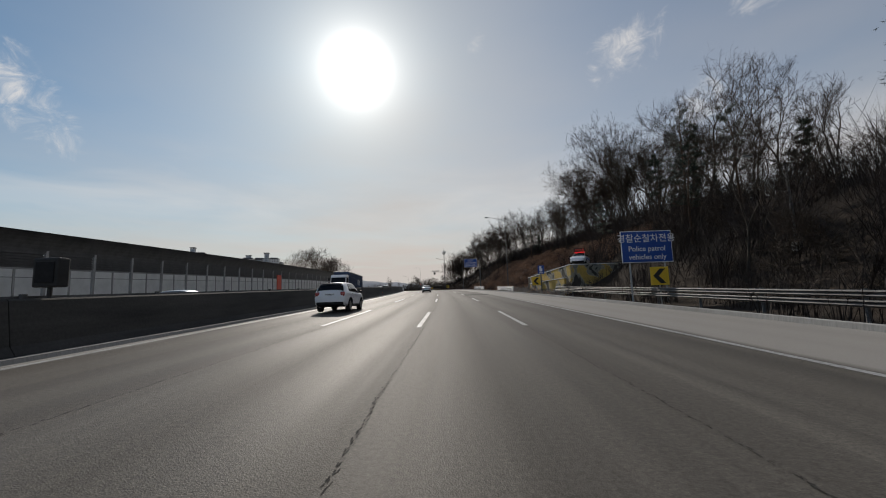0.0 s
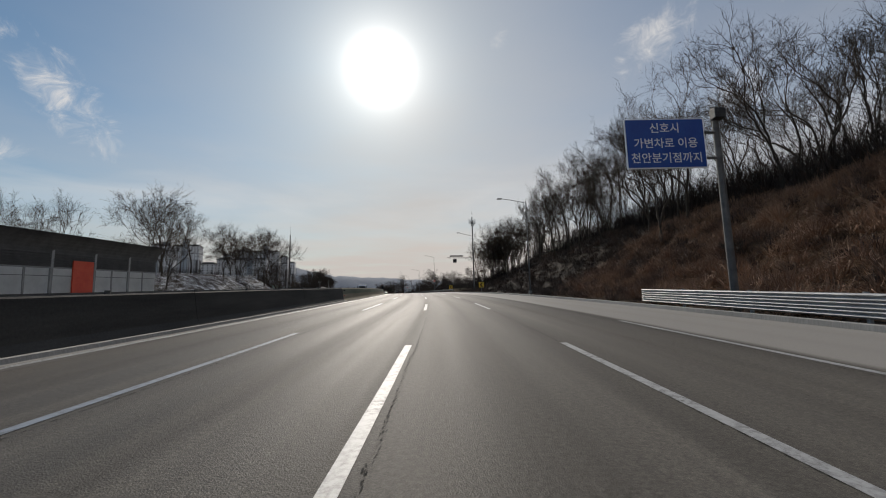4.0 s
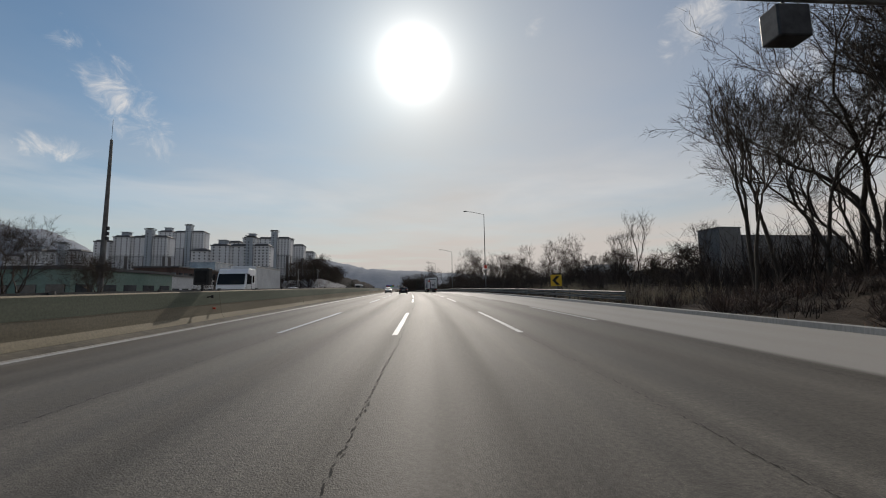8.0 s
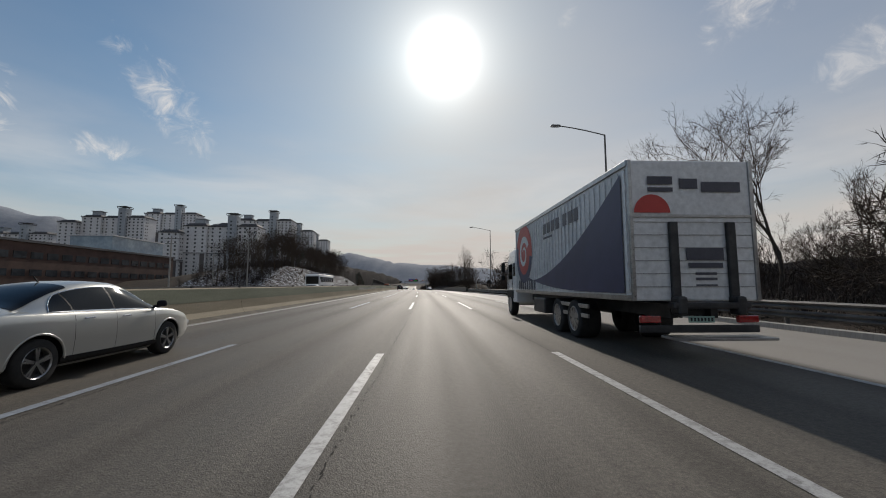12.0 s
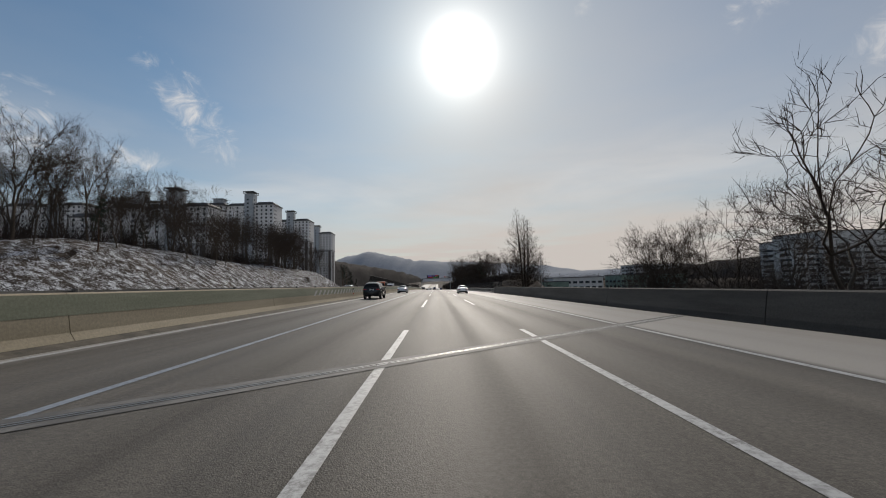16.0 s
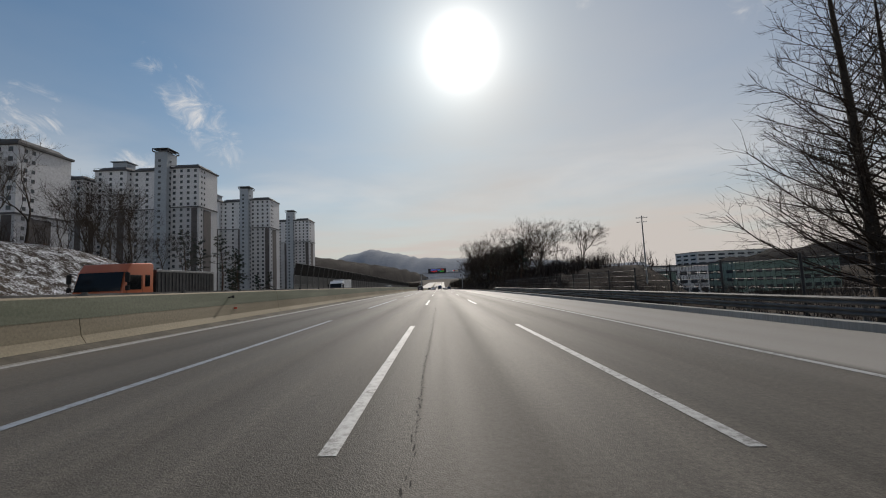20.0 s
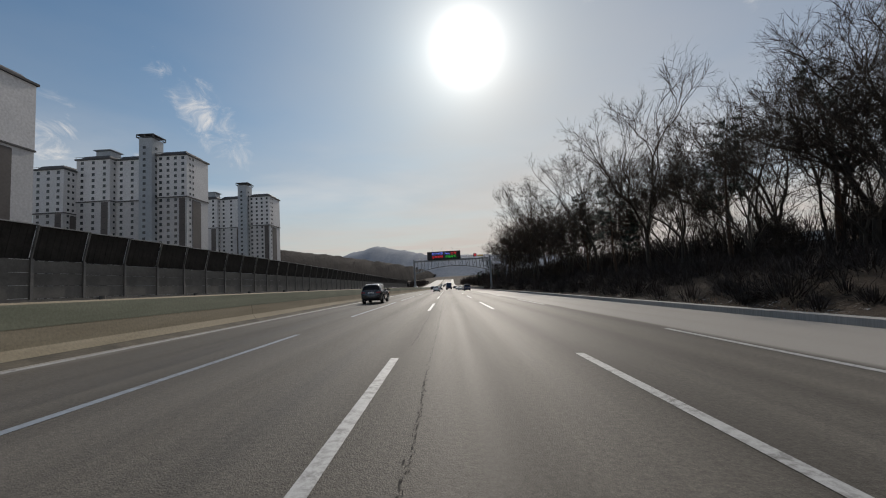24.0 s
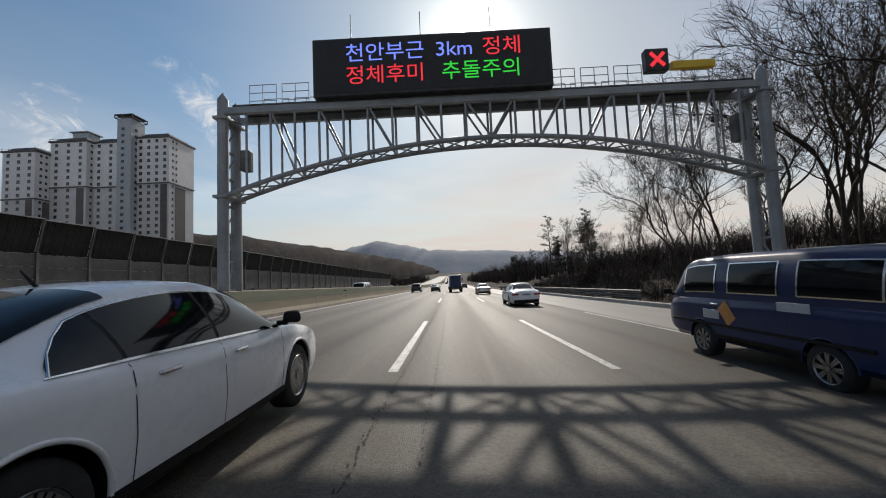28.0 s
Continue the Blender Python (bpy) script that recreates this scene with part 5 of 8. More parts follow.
WINDOW_DARK = mottled("dark_window", (0.02, 0.024, 0.03), (0.06, 0.07, 0.08), 0.3, 0.15, 0, 2, 0.0)


def flats(s, d, floors, label, near=True):
    """A staggered slab of flats, end-on to the road: four wings and a stair tower; s, d is its outer far corner."""
    fh = 2.85
    h = floors * fh
    e = thing("apartment_block", F(s, d, -4.0), label, "apartment block", "apartment blocks")
    wings = ((-14, 0, -16, 0, 0, 4), (-36, -20.2, -13, 1, 0, 3), (-52, -36.2, -16, -2, 0, 3), (-66, -52.2, -22, -8, 2, 3))
    win_bm = bmesh.new()
    box(win_bm, (0, 0, 0), (1.25, 0.14, 1.3))
    box(win_bm, (0, -0.05, -0.72), (1.5, 0.16, 0.1))
    win = local_mesh("window", win_bm, WINDOW_DARK)
    for x0, x1, y0, y1, less, cols in wings:
        hh = h - less * fh
        cut = hh - 7 * fh
        bm = bmesh.new()
        box(bm, ((x0 + x1) / 2, (y0 + y1) / 2, cut / 2), (x1 - x0, y1 - y0, cut))
        lower = part("lower_wall", bm, FLAT_LOW, e)
        bm = bmesh.new()
        box(bm, ((x0 + x1) / 2, (y0 + y1) / 2, (cut + hh) / 2), (x1 - x0 + 0.2, y1 - y0 + 0.2, hh - cut))
        upper = part("upper_wall", bm, FLAT_WALL, e)
        bm = bmesh.new()
        box(bm, ((x0 + x1) / 2, (y0 + y1) / 2, cut), (x1 - x0 + 0.7, y1 - y0 + 0.7, 0.5))
        part("string_course", bm, ROOF_DARK, e)
        bm = bmesh.new()
        box(bm, (x0 + (x1 - x0) * 0.84, y0 + 0.02, cut / 2), ((x1 - x0) * 0.2, 0.3, cut - 1))
        part("grey_band", bm, FLAT_GREY, e)
        bm = bmesh.new()
        box(bm, (x1 - 0.02, (y0 + y1) / 2 - 1, cut / 2), (0.3, (y1 - y0) * 0.4, cut - 2))
        part("grey_band", bm, FLAT_GREY, e)
        bm = bmesh.new()
        box(bm, ((x0 + x1) / 2, (y0 + y1) / 2, hh + 0.35), (x1 - x0 + 1.3, y1 - y0 + 1.3, 0.7))
        box(bm, ((x0 + x1) / 2, (y0 + y1) / 2, hh + 1.6), (x1 - x0 - 0.6, y1 - y0 - 0.6, 1.9), taper=0.75)
        for k in range(6):
            box(bm, (x0 + (x1 - x0) * k / 5, y0 - 0.5, hh + 1.0), (0.12, 0.12, 0.9))
        box(bm, ((x0 + x1) / 2, y0 - 0.5, hh + 1.45), (x1 - x0 + 1, 0.1, 0.1))
        part("roof", bm, ROOF_DARK, e)
        joined = bmesh.new()
        for f in range(1, floors - less):
            z = (f + 0.55) * fh
            for q in range(cols):
                x = x0 + (x1 - x0) * (q + 0.5) / cols
                y = y0 - (0.13 if z > cut else 0.03)
                if near:
                    share("window", win, upper if z > cut else lower, Matrix.Translation((x, y, z)))
                else:
                    box(joined, (x, y, z), (1.25, 0.14, 1.3))
            for q in range(2):
                box(joined, (x1 + (0.13 if z > cut else 0.03), y0 + (2.2 if q else 4.4), z), (0.14, 0.9, 1.1))
        tagged(part("window_column", joined, WINDOW_DARK, e), kind="stuff")
    bm = bmesh.new()
    box(bm, (-17.1, -15.5, (h + 8) / 2), (6.0, 7.4, h + 8))
    tower = part("stair_tower", bm, FLAT_BLUE, e)
    bm = bmesh.new()
    for z in (h + 8.2, h + 9.6):
        for y in (-19.6, -11.4):
            box(bm, (-17.1, y, z), (7.8, 0.3, 0.3))
        for x in (-20.9, -13.3):
            box(bm, (x, -15.5, z), (0.3, 8.4, 0.3))
    for x in (-20.9, -17.1, -13.3):
        for y in (-19.6, -11.4):
            box(bm, (x, y, h + 8.9), (0.3, 0.3, 1.6))
    box(bm, (-17.1, -15.5, h + 9.5), (7.6, 8.2, 0.2))
    part("tower_crown", bm, ROOF_DARK, tower)
    bm = bmesh.new()
    for f in range(1, floors + 2):
        box(bm, (-14.05, -16.5, (f + 0.2) * fh), (0.14, 1.3, 1.2))
        box(bm, (-17.6, -19.24, (f + 0.2) * fh), (1.3, 0.14, 1.2))
    tagged(part("stair_window", bm, WINDOW_DARK, tower), kind="stuff")
    bm = bmesh.new()
    box(bm, (-44, -8, h + 3), (7, 6, 6.0))
    box(bm, (-44, -8, h + 6.4), (8.6, 7.6, 0.4))
    part("lift_house", bm, FLAT_BLUE, e)
    return e


for s, fl in ((838, 26), (753, 26), (670, 25), (586, 18)):
    flats(s, -120, fl, "tall pale apartment block with small windows, stair tower and dark roof", s > 600)
for s, d, fl in ((706, -234, 30), (638, -242, 24), (640, -330, 19)):
    flats(s, d, fl, "distant pale apartment block with a stair tower and dark roof", False)

# ================= low brick building and sheds in the open ground =================
BRICK = mottled("dark_brick_cladding", (0.055, 0.032, 0.026), (0.10, 0.06, 0.048), 0.3, 0.85, 0, 5, 0.2)
GLASS_BLUE = mottled("blue_glass_front", (0.16, 0.24, 0.32), (0.30, 0.40, 0.48), 0.2, 0.12, 0, 1, 0.0)


def office(s, d):
    e = thing("brick_office", F(s, d, -2.5, 0), "dark brick office building with window bands and a glazed upper storey", "office building")
    bm = bmesh.new()
    box(bm, (-9, -36, 7.5), (18, 72, 15))
    wall = part("wall", bm, BRICK, e)
    for f in range(3):
        for k in range(16):
            bm = bmesh.new()
            box(bm, (0.02, -70 + k * 4.4, 3.0 + 4.4 * f), (0.2, 3.2 if f else 2.2, 1.7))
            part("window", bm, WINDOW_DARK, wall)
    for k in range(4):
        for f in range(3):
            bm = bmesh.new()
            box(bm, (-2.5 - 4.2 * k, -72.02, 3.0 + 4.4 * f), (3.0, 0.2, 1.8))
            part("window", bm, GLASS_BLUE, wall)
    bm = bmesh.new()
    box(bm, (-9, -36, 15.3), (18.8, 72.8, 0.6))
    part("parapet", bm, ROOF_DARK, e)
    bm = bmesh.new()
    box(bm, (-9, -16, 18.0), (13, 26, 5.0))
    part("glazed_storey", bm, GLASS_BLUE, e)
    bm = bmesh.new()
    box(bm, (-9, -16, 20.7), (14, 27, 0.4))
    part("flat_roof", bm, FLAT_WALL, e)
    return e


office(437, -100)


def hangar(s, d, w, l, h, mat, label, base=None, bands=9):
    e = thing("low_building", F(s, d, (terrain(s, d) if base is None else base)), label, "building", "low buildings")
    bm = bmesh.new()
    box(bm, (0, 0, h / 2), (w, l, h))
    wall = part("wall", bm, mat, e)
    bm = bmesh.new()
    box(bm, (0, 0, h + 0.25), (w + 0.8, l + 0.8, 0.5))
    part("roof", bm, ROOF_DARK, e)
    n = max(2, int(w / (4 if h < 20 else 8)))
    for f in range(max(1, min(bands, int(h / 3.6)))):
        for k in range(n):
            bm = bmesh.new()
            box(bm, (-w / 2 + w * (k + 0.5) / n, -l / 2 - 0.02, 1.9 + 3.5 * f), (w / n * 0.66, 0.2, 1.5))
            part("window", bm, WINDOW_DARK, wall)
        m2 = max(2, int(l / (5 if h < 20 else 9)))
        for k in range(m2):
            bm = bmesh.new()
            box(bm, (math.copysign(w / 2 + 0.02, -d), -l / 2 + l * (k + 0.5) / m2, 1.9 + 3.5 * f), (0.2, l / m2 * 0.62, 1.5))
            part("window", bm, WINDOW_DARK, wall)
    return e


WORKS_GREY = mottled("dark_works_wall", (0.10, 0.102, 0.104), (0.16, 0.162, 0.165), 0.08, 0.85, 0, 1.5, 0.1)
SHED_GREEN = mottled("green_sheet_wall", (0.12, 0.20, 0.17), (0.20, 0.28, 0.24), 0.1, 0.6, 0.2, 2, 0.05)
SHED_WHITE = mottled("white_sheet_wall", (0.50, 0.52, 0.53), (0.62, 0.63, 0.64), 0.1, 0.6, 0.1, 2, 0.05)
for s, d, w, l, h, mt, lb in ((640, 96, 34, 20, 12, SHED_WHITE, "pale factory building with window bands"), (650, 150, 46, 24, 13, SHED_GREEN, "green-walled factory hall in the valley"),
                              (600, 66, 22, 16, 9, SHED_GREEN, "low green factory shed with windows"), (832, 262, 70, 30, 29, SHED_WHITE, "distant white flat-roofed factory building"), (640, 266, 44, 34, 37, SHED_WHITE, "tall pale stepped building on the valley side"), (636, 236, 14, 26, 32, SHED_WHITE, "tall pale stepped building on the valley side"),
                              (405, 198, 15, 16, 44, WORKS_GREY, "grey tower end of a large works beyond the verge"), (410, 245, 76, 18, 38, WORKS_GREY, "long grey works hall beyond the verge"), (300, -75, 18, 40, 6, SHED_WHITE, "low pale warehouse beside the road"), (260, -60, 12, 26, 5, SHED_GREEN, "low green sheet-metal shed")):
    hangar(s, d, w, l, h, mt, lb, -6.0 if s > 500 else None, 2 if mt is WORKS_GREY else 8)

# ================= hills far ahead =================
# distance haze is put into the base colour: paler and bluer than bare wood
HILL = M("far_hill_hazed", (0.06, 0.06, 0.06), 0.95, 0, 0.1)
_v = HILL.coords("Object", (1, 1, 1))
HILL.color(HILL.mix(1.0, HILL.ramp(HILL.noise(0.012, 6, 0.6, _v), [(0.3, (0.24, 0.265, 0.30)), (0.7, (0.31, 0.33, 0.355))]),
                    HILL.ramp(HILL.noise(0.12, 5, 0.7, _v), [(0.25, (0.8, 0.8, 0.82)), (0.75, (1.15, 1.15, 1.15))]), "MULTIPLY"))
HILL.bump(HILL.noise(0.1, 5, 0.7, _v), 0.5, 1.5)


WOODED = M("bare_wooded_slope", (0.08, 0.07, 0.06), 0.95, 0, 0.1)
_v = WOODED.coords("Object", (1, 1, 0.35))
_w = WOODED.noise(0.22, 8, 0.8, _v)
WOODED.color(WOODED.mix(1.0, WOODED.ramp(WOODED.noise(0.015, 5, 0.6, _v), [(0.3, (0.045, 0.040, 0.037)), (0.7, (0.085, 0.075, 0.068))]),
                        WOODED.ramp(_w, [(0.3, (0.45, 0.45, 0.47)), (0.7, (1.4, 1.4, 1.4))]), "MULTIPLY"))
WOODED.bump(_w, 0.8, 3.0)


def ridge(name, pts, depth, mat, label, seed=0, rough=6.0):
    """A long wooded ridge: (s, d, height) along its crest, sloping down to both sides."""
    bm = bmesh.new()
    cols = []
    for (s0, d0, h0), (s1, d1, h1) in zip(pts, pts[1:]):
        n = 14
        for k in range(n + (1 if (s1, d1, h1) == pts[-1] else 0)):
            u = k / n
            uu = u * u * (3 - 2 * u)
            cols.append((s0 + (s1 - s0) * u, d0 + (d1 - d0) * u, h0 + (h1 - h0) * uu))
    grid = []
    for i, (s, d, h) in enumerate(cols):
        c = P(s, d, 0)
        row = []
        for j in range(-8, 9):
            v = j / 8
            fall = math.cos(v * math.pi / 2) ** 1.3
            jag = noise.noise(Vector((i * 0.31, j * 0.5, seed))) * rough * fall + noise.noise(Vector((i * 1.7, j * 1.9, seed + 9))) * rough * 0.35 * fall
            row.append(bm.verts.new((c.x, c.y + v * depth, -26 + (h + 22) * fall + jag)))
        grid.append(row)
    for a, b in zip(grid, grid[1:]):
        for j in range(16):
            bm.faces.new((a[j], b[j], b[j + 1], a[j + 1]))
    return tagged(mesh_object(name, bm, mat, True), label, "hill", kind="structure")


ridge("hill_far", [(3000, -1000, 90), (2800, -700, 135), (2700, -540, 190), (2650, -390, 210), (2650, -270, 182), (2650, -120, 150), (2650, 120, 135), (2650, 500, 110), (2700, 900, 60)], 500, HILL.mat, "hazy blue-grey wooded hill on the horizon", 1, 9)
ridge("hill_left", [(950, -560, 88), (1160, -330, 82), (1350, -255, 75), (1540, -200, 68), (1800, -140, 60), (2060, -95, 48), (2250, -70, 34)], 260, WOODED.mat, "dark wooded ridge beyond the wall", 3, 7)
ridge("hill_valley", [(900, -1120, 150), (950, -1000, 170), (1010, -860, 175), (1060, -740, 150), (1110, -640, 100), (1150, -570, 55)], 260, HILL.mat, "wooded hill with snow behind the flats, haze in its colour", 5, 8)
ridge("hill_right", [(2100, 330, 40), (1500, 150, 36), (1200, 95, 28), (1000, 80, 16)], 160, HILL.mat, "wooded rise beside the road ahead, haze in its colour", 7, 6)
ridge("hill_valley_side", [(820, 190, 6), (800, 225, 16), (770, 270, 24), (735, 320, 30), (690, 390, 36), (640, 470, 40)], 70, WOODED.mat, "dark wooded hillside across the valley", 11, 4)
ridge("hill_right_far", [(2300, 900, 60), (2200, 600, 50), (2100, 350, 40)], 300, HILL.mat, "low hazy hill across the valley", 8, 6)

# ================= low growth: joined, far too many blades to count =================


def thicket(name, label, mat, n, s0, s1, d0, d1, h0, h1, lean, width, seed, twigs=2, fan=0.0, clump=28, spread=0.55):
    """Stems and blades standing on the ground, as one object."""
    r = random.Random(seed)
    t = Tubes()
    clumps = [(r.uniform(s0, s1), r.uniform(d0, d1), r.uniform(0.6, 1.25)) for _ in range(max(4, n // clump))]
    for i in range(n):
        cs, cd, ck = clumps[i % len(clumps)]
        s, d = cs + r.gauss(0, spread), cd + r.gauss(0, 0.82 * spread)
        if not (min(d0, d1) - 0.3 < d < max(d0, d1) + 0.6):
            continue
        p = P(s, d, terrain(s, d) - 0.05)
        h = r.uniform(h0, h1) * ck
        a = r.uniform(0, math.tau)
        w = Vector((math.cos(a) * lean * r.random(), math.sin(a) * lean * r.random(), 1))
        if fan:
            c = P(cs, cd)
            w += Vector((p.x - c.x, p.y - c.y, 0)) * fan
        w.normalize()
        sd_ = Vector((math.cos(a + 1.2), math.sin(a + 1.2), 0)) * width
        top = p + w * h
        t.quad(p - sd_, p + sd_, top)
        for _ in range(twigs):
            q = p.lerp(top, r.uniform(0.25, 0.8))
            a2 = r.uniform(0, math.tau)
            w2 = (w + Vector((math.cos(a2), math.sin(a2), r.uniform(-0.3, 0.3))) * r.uniform(0.6, 1.6)).normalized()
            t.quad(q - sd_ * 0.6, q + sd_ * 0.6, q + w2 * h * r.uniform(0.25, 0.5))
    me = t.mesh(name, mat, False)
    return tagged(new(name, me), label, "undergrowth", kind="stuff")


def mounds(name, label, mat, n, s0, s1, d0, d1, r0, r1, seed, blades=90, width=0.022, tall_=1.0):
    """Rounded bushes of fine arching stems, side by side on the ground, as one object."""
    r = random.Random(seed)
    t = Tubes()
    for _ in range(n):
        s, d = r.uniform(s0, s1), r.uniform(d0, d1)
        c = P(s, d, terrain(s, d) - 0.15)
        rad = r.uniform(r0, r1) * r.uniform(0.7, 1.2)
        for _ in range(int(blades * (0.6 + 0.4 * rad / r1))):
            a, z = r.uniform(0, math.tau), r.uniform(0.02, 1.0)
            k = math.sqrt(1 - z * z)
            w = Vector((math.cos(a) * k, math.sin(a) * k, z * tall_)) * rad * r.uniform(0.75, 1.08)
            foot = c + Vector((w.x, w.y, 0)) * 0.55 + Vector((0, 0, w.z * 0.3))
            side = Vector((math.cos(a + 1.4), math.sin(a + 1.4), r.uniform(-0.5, 0.5))) * width
            tip = c + w + Vector((r.gauss(0, 0.08), r.gauss(0, 0.08), r.gauss(0, 0.06))) * rad
            t.quad(foot - side, foot + side, tip)
            q = foot.lerp(tip, 0.5)
            t.quad(q - side * 0.7, q + side * 0.7, q + Vector((r.gauss(0, 0.3), r.gauss(0, 0.3), r.gauss(0.12, 0.2))) * rad)
    return tagged(new(name, t.mesh(name, mat, False)), label, "undergrowth", kind="stuff")


BRAMBLE = mottled("brown_bramble", (0.052, 0.034, 0.026), (0.125, 0.082, 0.060), 0.3, 0.9, 0, 4, 0.0)
mounds("bush_mounds", "rust-brown dry bushes in soft mounds on the slope", STRAW, 1500, 50, 134, 13.0, 31, 0.7, 1.7, 41, 105, 0.026)
mounds("bush_mounds", "dark brown bramble between the dry bushes", BRAMBLE, 620, 50, 140, 12.4, 29, 0.7, 1.5, 42, 95, 0.024)
mounds("bush_mounds", "dark brown bramble bushes covering the slope", BRAMBLE, 1500, 120, 216, 12.6, 34, 0.5, 1.4, 43, 85, 0.022)
BRAMBLE_DARK = mottled("dark_bramble", (0.022, 0.016, 0.013), (0.055, 0.038, 0.030), 0.3, 0.9, 0, 4, 0.0)
mounds("bush_mounds", "dark brown bramble bushes on the bank", BRAMBLE_DARK, 1300, 548, 735, 12.9, 27, 0.7, 1.9, 44, 105, 0.024, 1.1)
mounds("bush_mounds", "dark bramble bushes behind the guard rail", BRAMBLE_DARK, 650, 216, 374, 12.6, 24, 0.6, 1.5, 45, 85, 0.022)
thicket("dry_grass", "rust-brown dry grass in soft mounds on the slope", STRAW, 22000, 50, 132, 12.4, 31, 0.4, 1.1, 0.7, 0.026, 1, 1, 0.8, 75, 0.8)
thicket("brushwood", "dark leafless brushwood under the trees", BRUSH, 15000, -60, 46, 12.0, 34, 0.7, 2.2, 0.5, 0.022, 2, 3)
thicket("brushwood", "dark leafless brushwood on the slope", BRUSH, 14000, 118, 216, 12.4, 34, 0.4, 1.1, 0.8, 0.02, 3, 3)
thicket("reeds", "pale dry reeds standing by the guard rail", REED, 2200, 204, 232, 12.2, 16, 0.7, 1.5, 0.25, 0.014, 4, 3)
thicket("brushwood", "tangled bare brushwood behind the guard rail", BRUSH, 11000, 226, 372, 12.0, 26, 0.9, 2.6, 0.5, 0.02, 5, 3)
thicket("brushwood", "dark tangled brushwood on the bank", BRUSH, 14000, 548, 730, 13.0, 28, 0.5, 1.6, 0.9, 0.02, 6, 3, 0.5, 40, 0.7)
thicket("dry_grass", "rust-brown litter and dry stems along the kerb", STRAW, 3500, 548, 730, 10.8, 13.2, 0.1, 0.35, 0.9, 0.02, 36, 1)
thicket("brushwood", "bare brushwood on the snowy bank", BRUSH, 7000, 392, 548, -58, -31, 0.15, 0.7, 0.9, 0.016, 7, 3, 0, 7, 0.9)
mounds("bush_mounds", "small dark brambles sticking out of the snowy bank", BRAMBLE, 230, 392, 548, -56, -31, 0.2, 0.7, 46, 60, 0.016)
thicket("brushwood", "bare brushwood on the snowy knoll", BRUSH, 2500, 136, 206, -48, -32, 0.4, 1.4, 0.6, 0.02, 8, 3)
thicket("brushwood", "brushwood below the valley fence", BRUSH, 5000, 446, 548, 12.0, 24, 0.8, 2.2, 0.5, 0.02, 9, 3)
thicket("dry_grass", "thin straw and litter along the kerb", STRAW, 5000, 60, 372, 10.7, 12.2, 0.1, 0.35, 0.8, 0.02, 10, 1)
thicket("deep_wood", "dense grey-brown tangle of young trees behind the roadside", BRUSH, 15000, 556, 760, 24, 46, 2.0, 5.0, 0.9, 0.04, 21, 3)
thicket("deep_wood", "dense grey-brown tangle of young trees on the hill", BRUSH, 24000, 56, 208, 29.5, 50, 2.5, 7.0, 0.9, 0.04, 22, 3)
thicket("deep_wood", "dense dark tangle of young trees under pines", BRUSH, 11000, -60, 60, 17, 40, 2.0, 5.5, 0.9, 0.03, 23, 4)
thicket("deep_wood", "grey-brown tangle of young trees beyond the verge", BRUSH, 15000, 222, 375, 25, 50, 2.2, 5.6, 0.75, 0.036, 24, 4)
thicket("deep_wood", "grey-brown tangle of young trees on the snowy bank", BRUSH, 13000, 392, 548, -72, -49, 2.2, 5.5, 0.9, 0.03, 25, 3)
thicket("deep_wood", "dark tangle of young trees at the foot of the hill", BRUSH, 4500, 190, 212, 20, 38, 2.0, 5.0, 0.9, 0.03, 28, 3)
thicket("deep_wood", "dark tangle of young trees beside the bridge end", BRUSH, 6000, 408, 440, 32, 50, 5.5, 10.5, 0.9, 0.035, 29, 3)
thicket("deep_wood", "distant dark wood along the road ahead", BRUSH, 9000, 760, 1050, 16, 46, 3.0, 8.0, 0.3, 0.06, 26, 3)
thicket("deep_wood", "bare scrub in the valley below the guard rail", BRUSH, 5000, 378, 412, 33, 62, 4.0, 8.0, 0.5, 0.04, 33, 4)
thicket("deep_wood", "distant scrub along the valley floor", BRUSH, 9000, 430, 800, 45, 200, 2.5, 7.0, 0.7, 0.10, 30, 4, 0, 14, 2.2)
thicket("deep_wood", "distant bare wood beyond the far carriageway", BRUSH, 7000, 870, 1250, -60, -33, 3.0, 9.0, 0.3, 0.07, 27, 3)

# ================= vehicles =================
TYRE = mottled("tyre_rubber", (0.012, 0.012, 0.012), (0.028, 0.027, 0.026), 4.0, 0.85, 0, 30, 0.1)
ALLOY = mottled("alloy_rim", (0.26, 0.265, 0.27), (0.38, 0.385, 0.39), 6.0, 0.3, 0.9, 40, 0.05)
TRIM = mottled("black_trim", (0.010, 0.010, 0.011), (0.020, 0.020, 0.021), 6.0, 0.55, 0, 40, 0.05, spec=0.15)
CHROME = mottled("chrome_trim", (0.65, 0.66, 0.67), (0.75, 0.76, 0.77), 4.0, 0.15, 1.0, 20, 0.0)
_g = M("car_glass", (0.006, 0.007, 0.008), 0.04, 0.0, 0.25)
_g.rough(_g.noise(3.0, 3, 0.5, _g.coords("Object")), 0.02, 0.10)
CAR_GLASS = _g.mat
_g = M("tail_lamp", (0.30, 0.008, 0.010), 0.12, 0.0, 0.6)
_g.color(_g.ramp(_g.noise(18.0, 2, 0.5, _g.coords("Object")), [(0.3, (0.22, 0.005, 0.008)), (0.7, (0.42, 0.015, 0.015))]))
_g.set("Coat Weight", 1.0)
TAIL = _g.mat
LAMP_CLEAR = mottled("head_lamp", (0.55, 0.57, 0.6), (0.7, 0.72, 0.74), 8.0, 0.1, 0.3, 30, 0.0)
PLATE = mottled("number_plate", (0.72, 0.73, 0.72), (0.80, 0.81, 0.80), 3.0, 0.4)
PLATE_GREEN = mottled("old_number_plate", (0.20, 0.34, 0.30), (0.28, 0.42, 0.37), 3.0, 0.4)
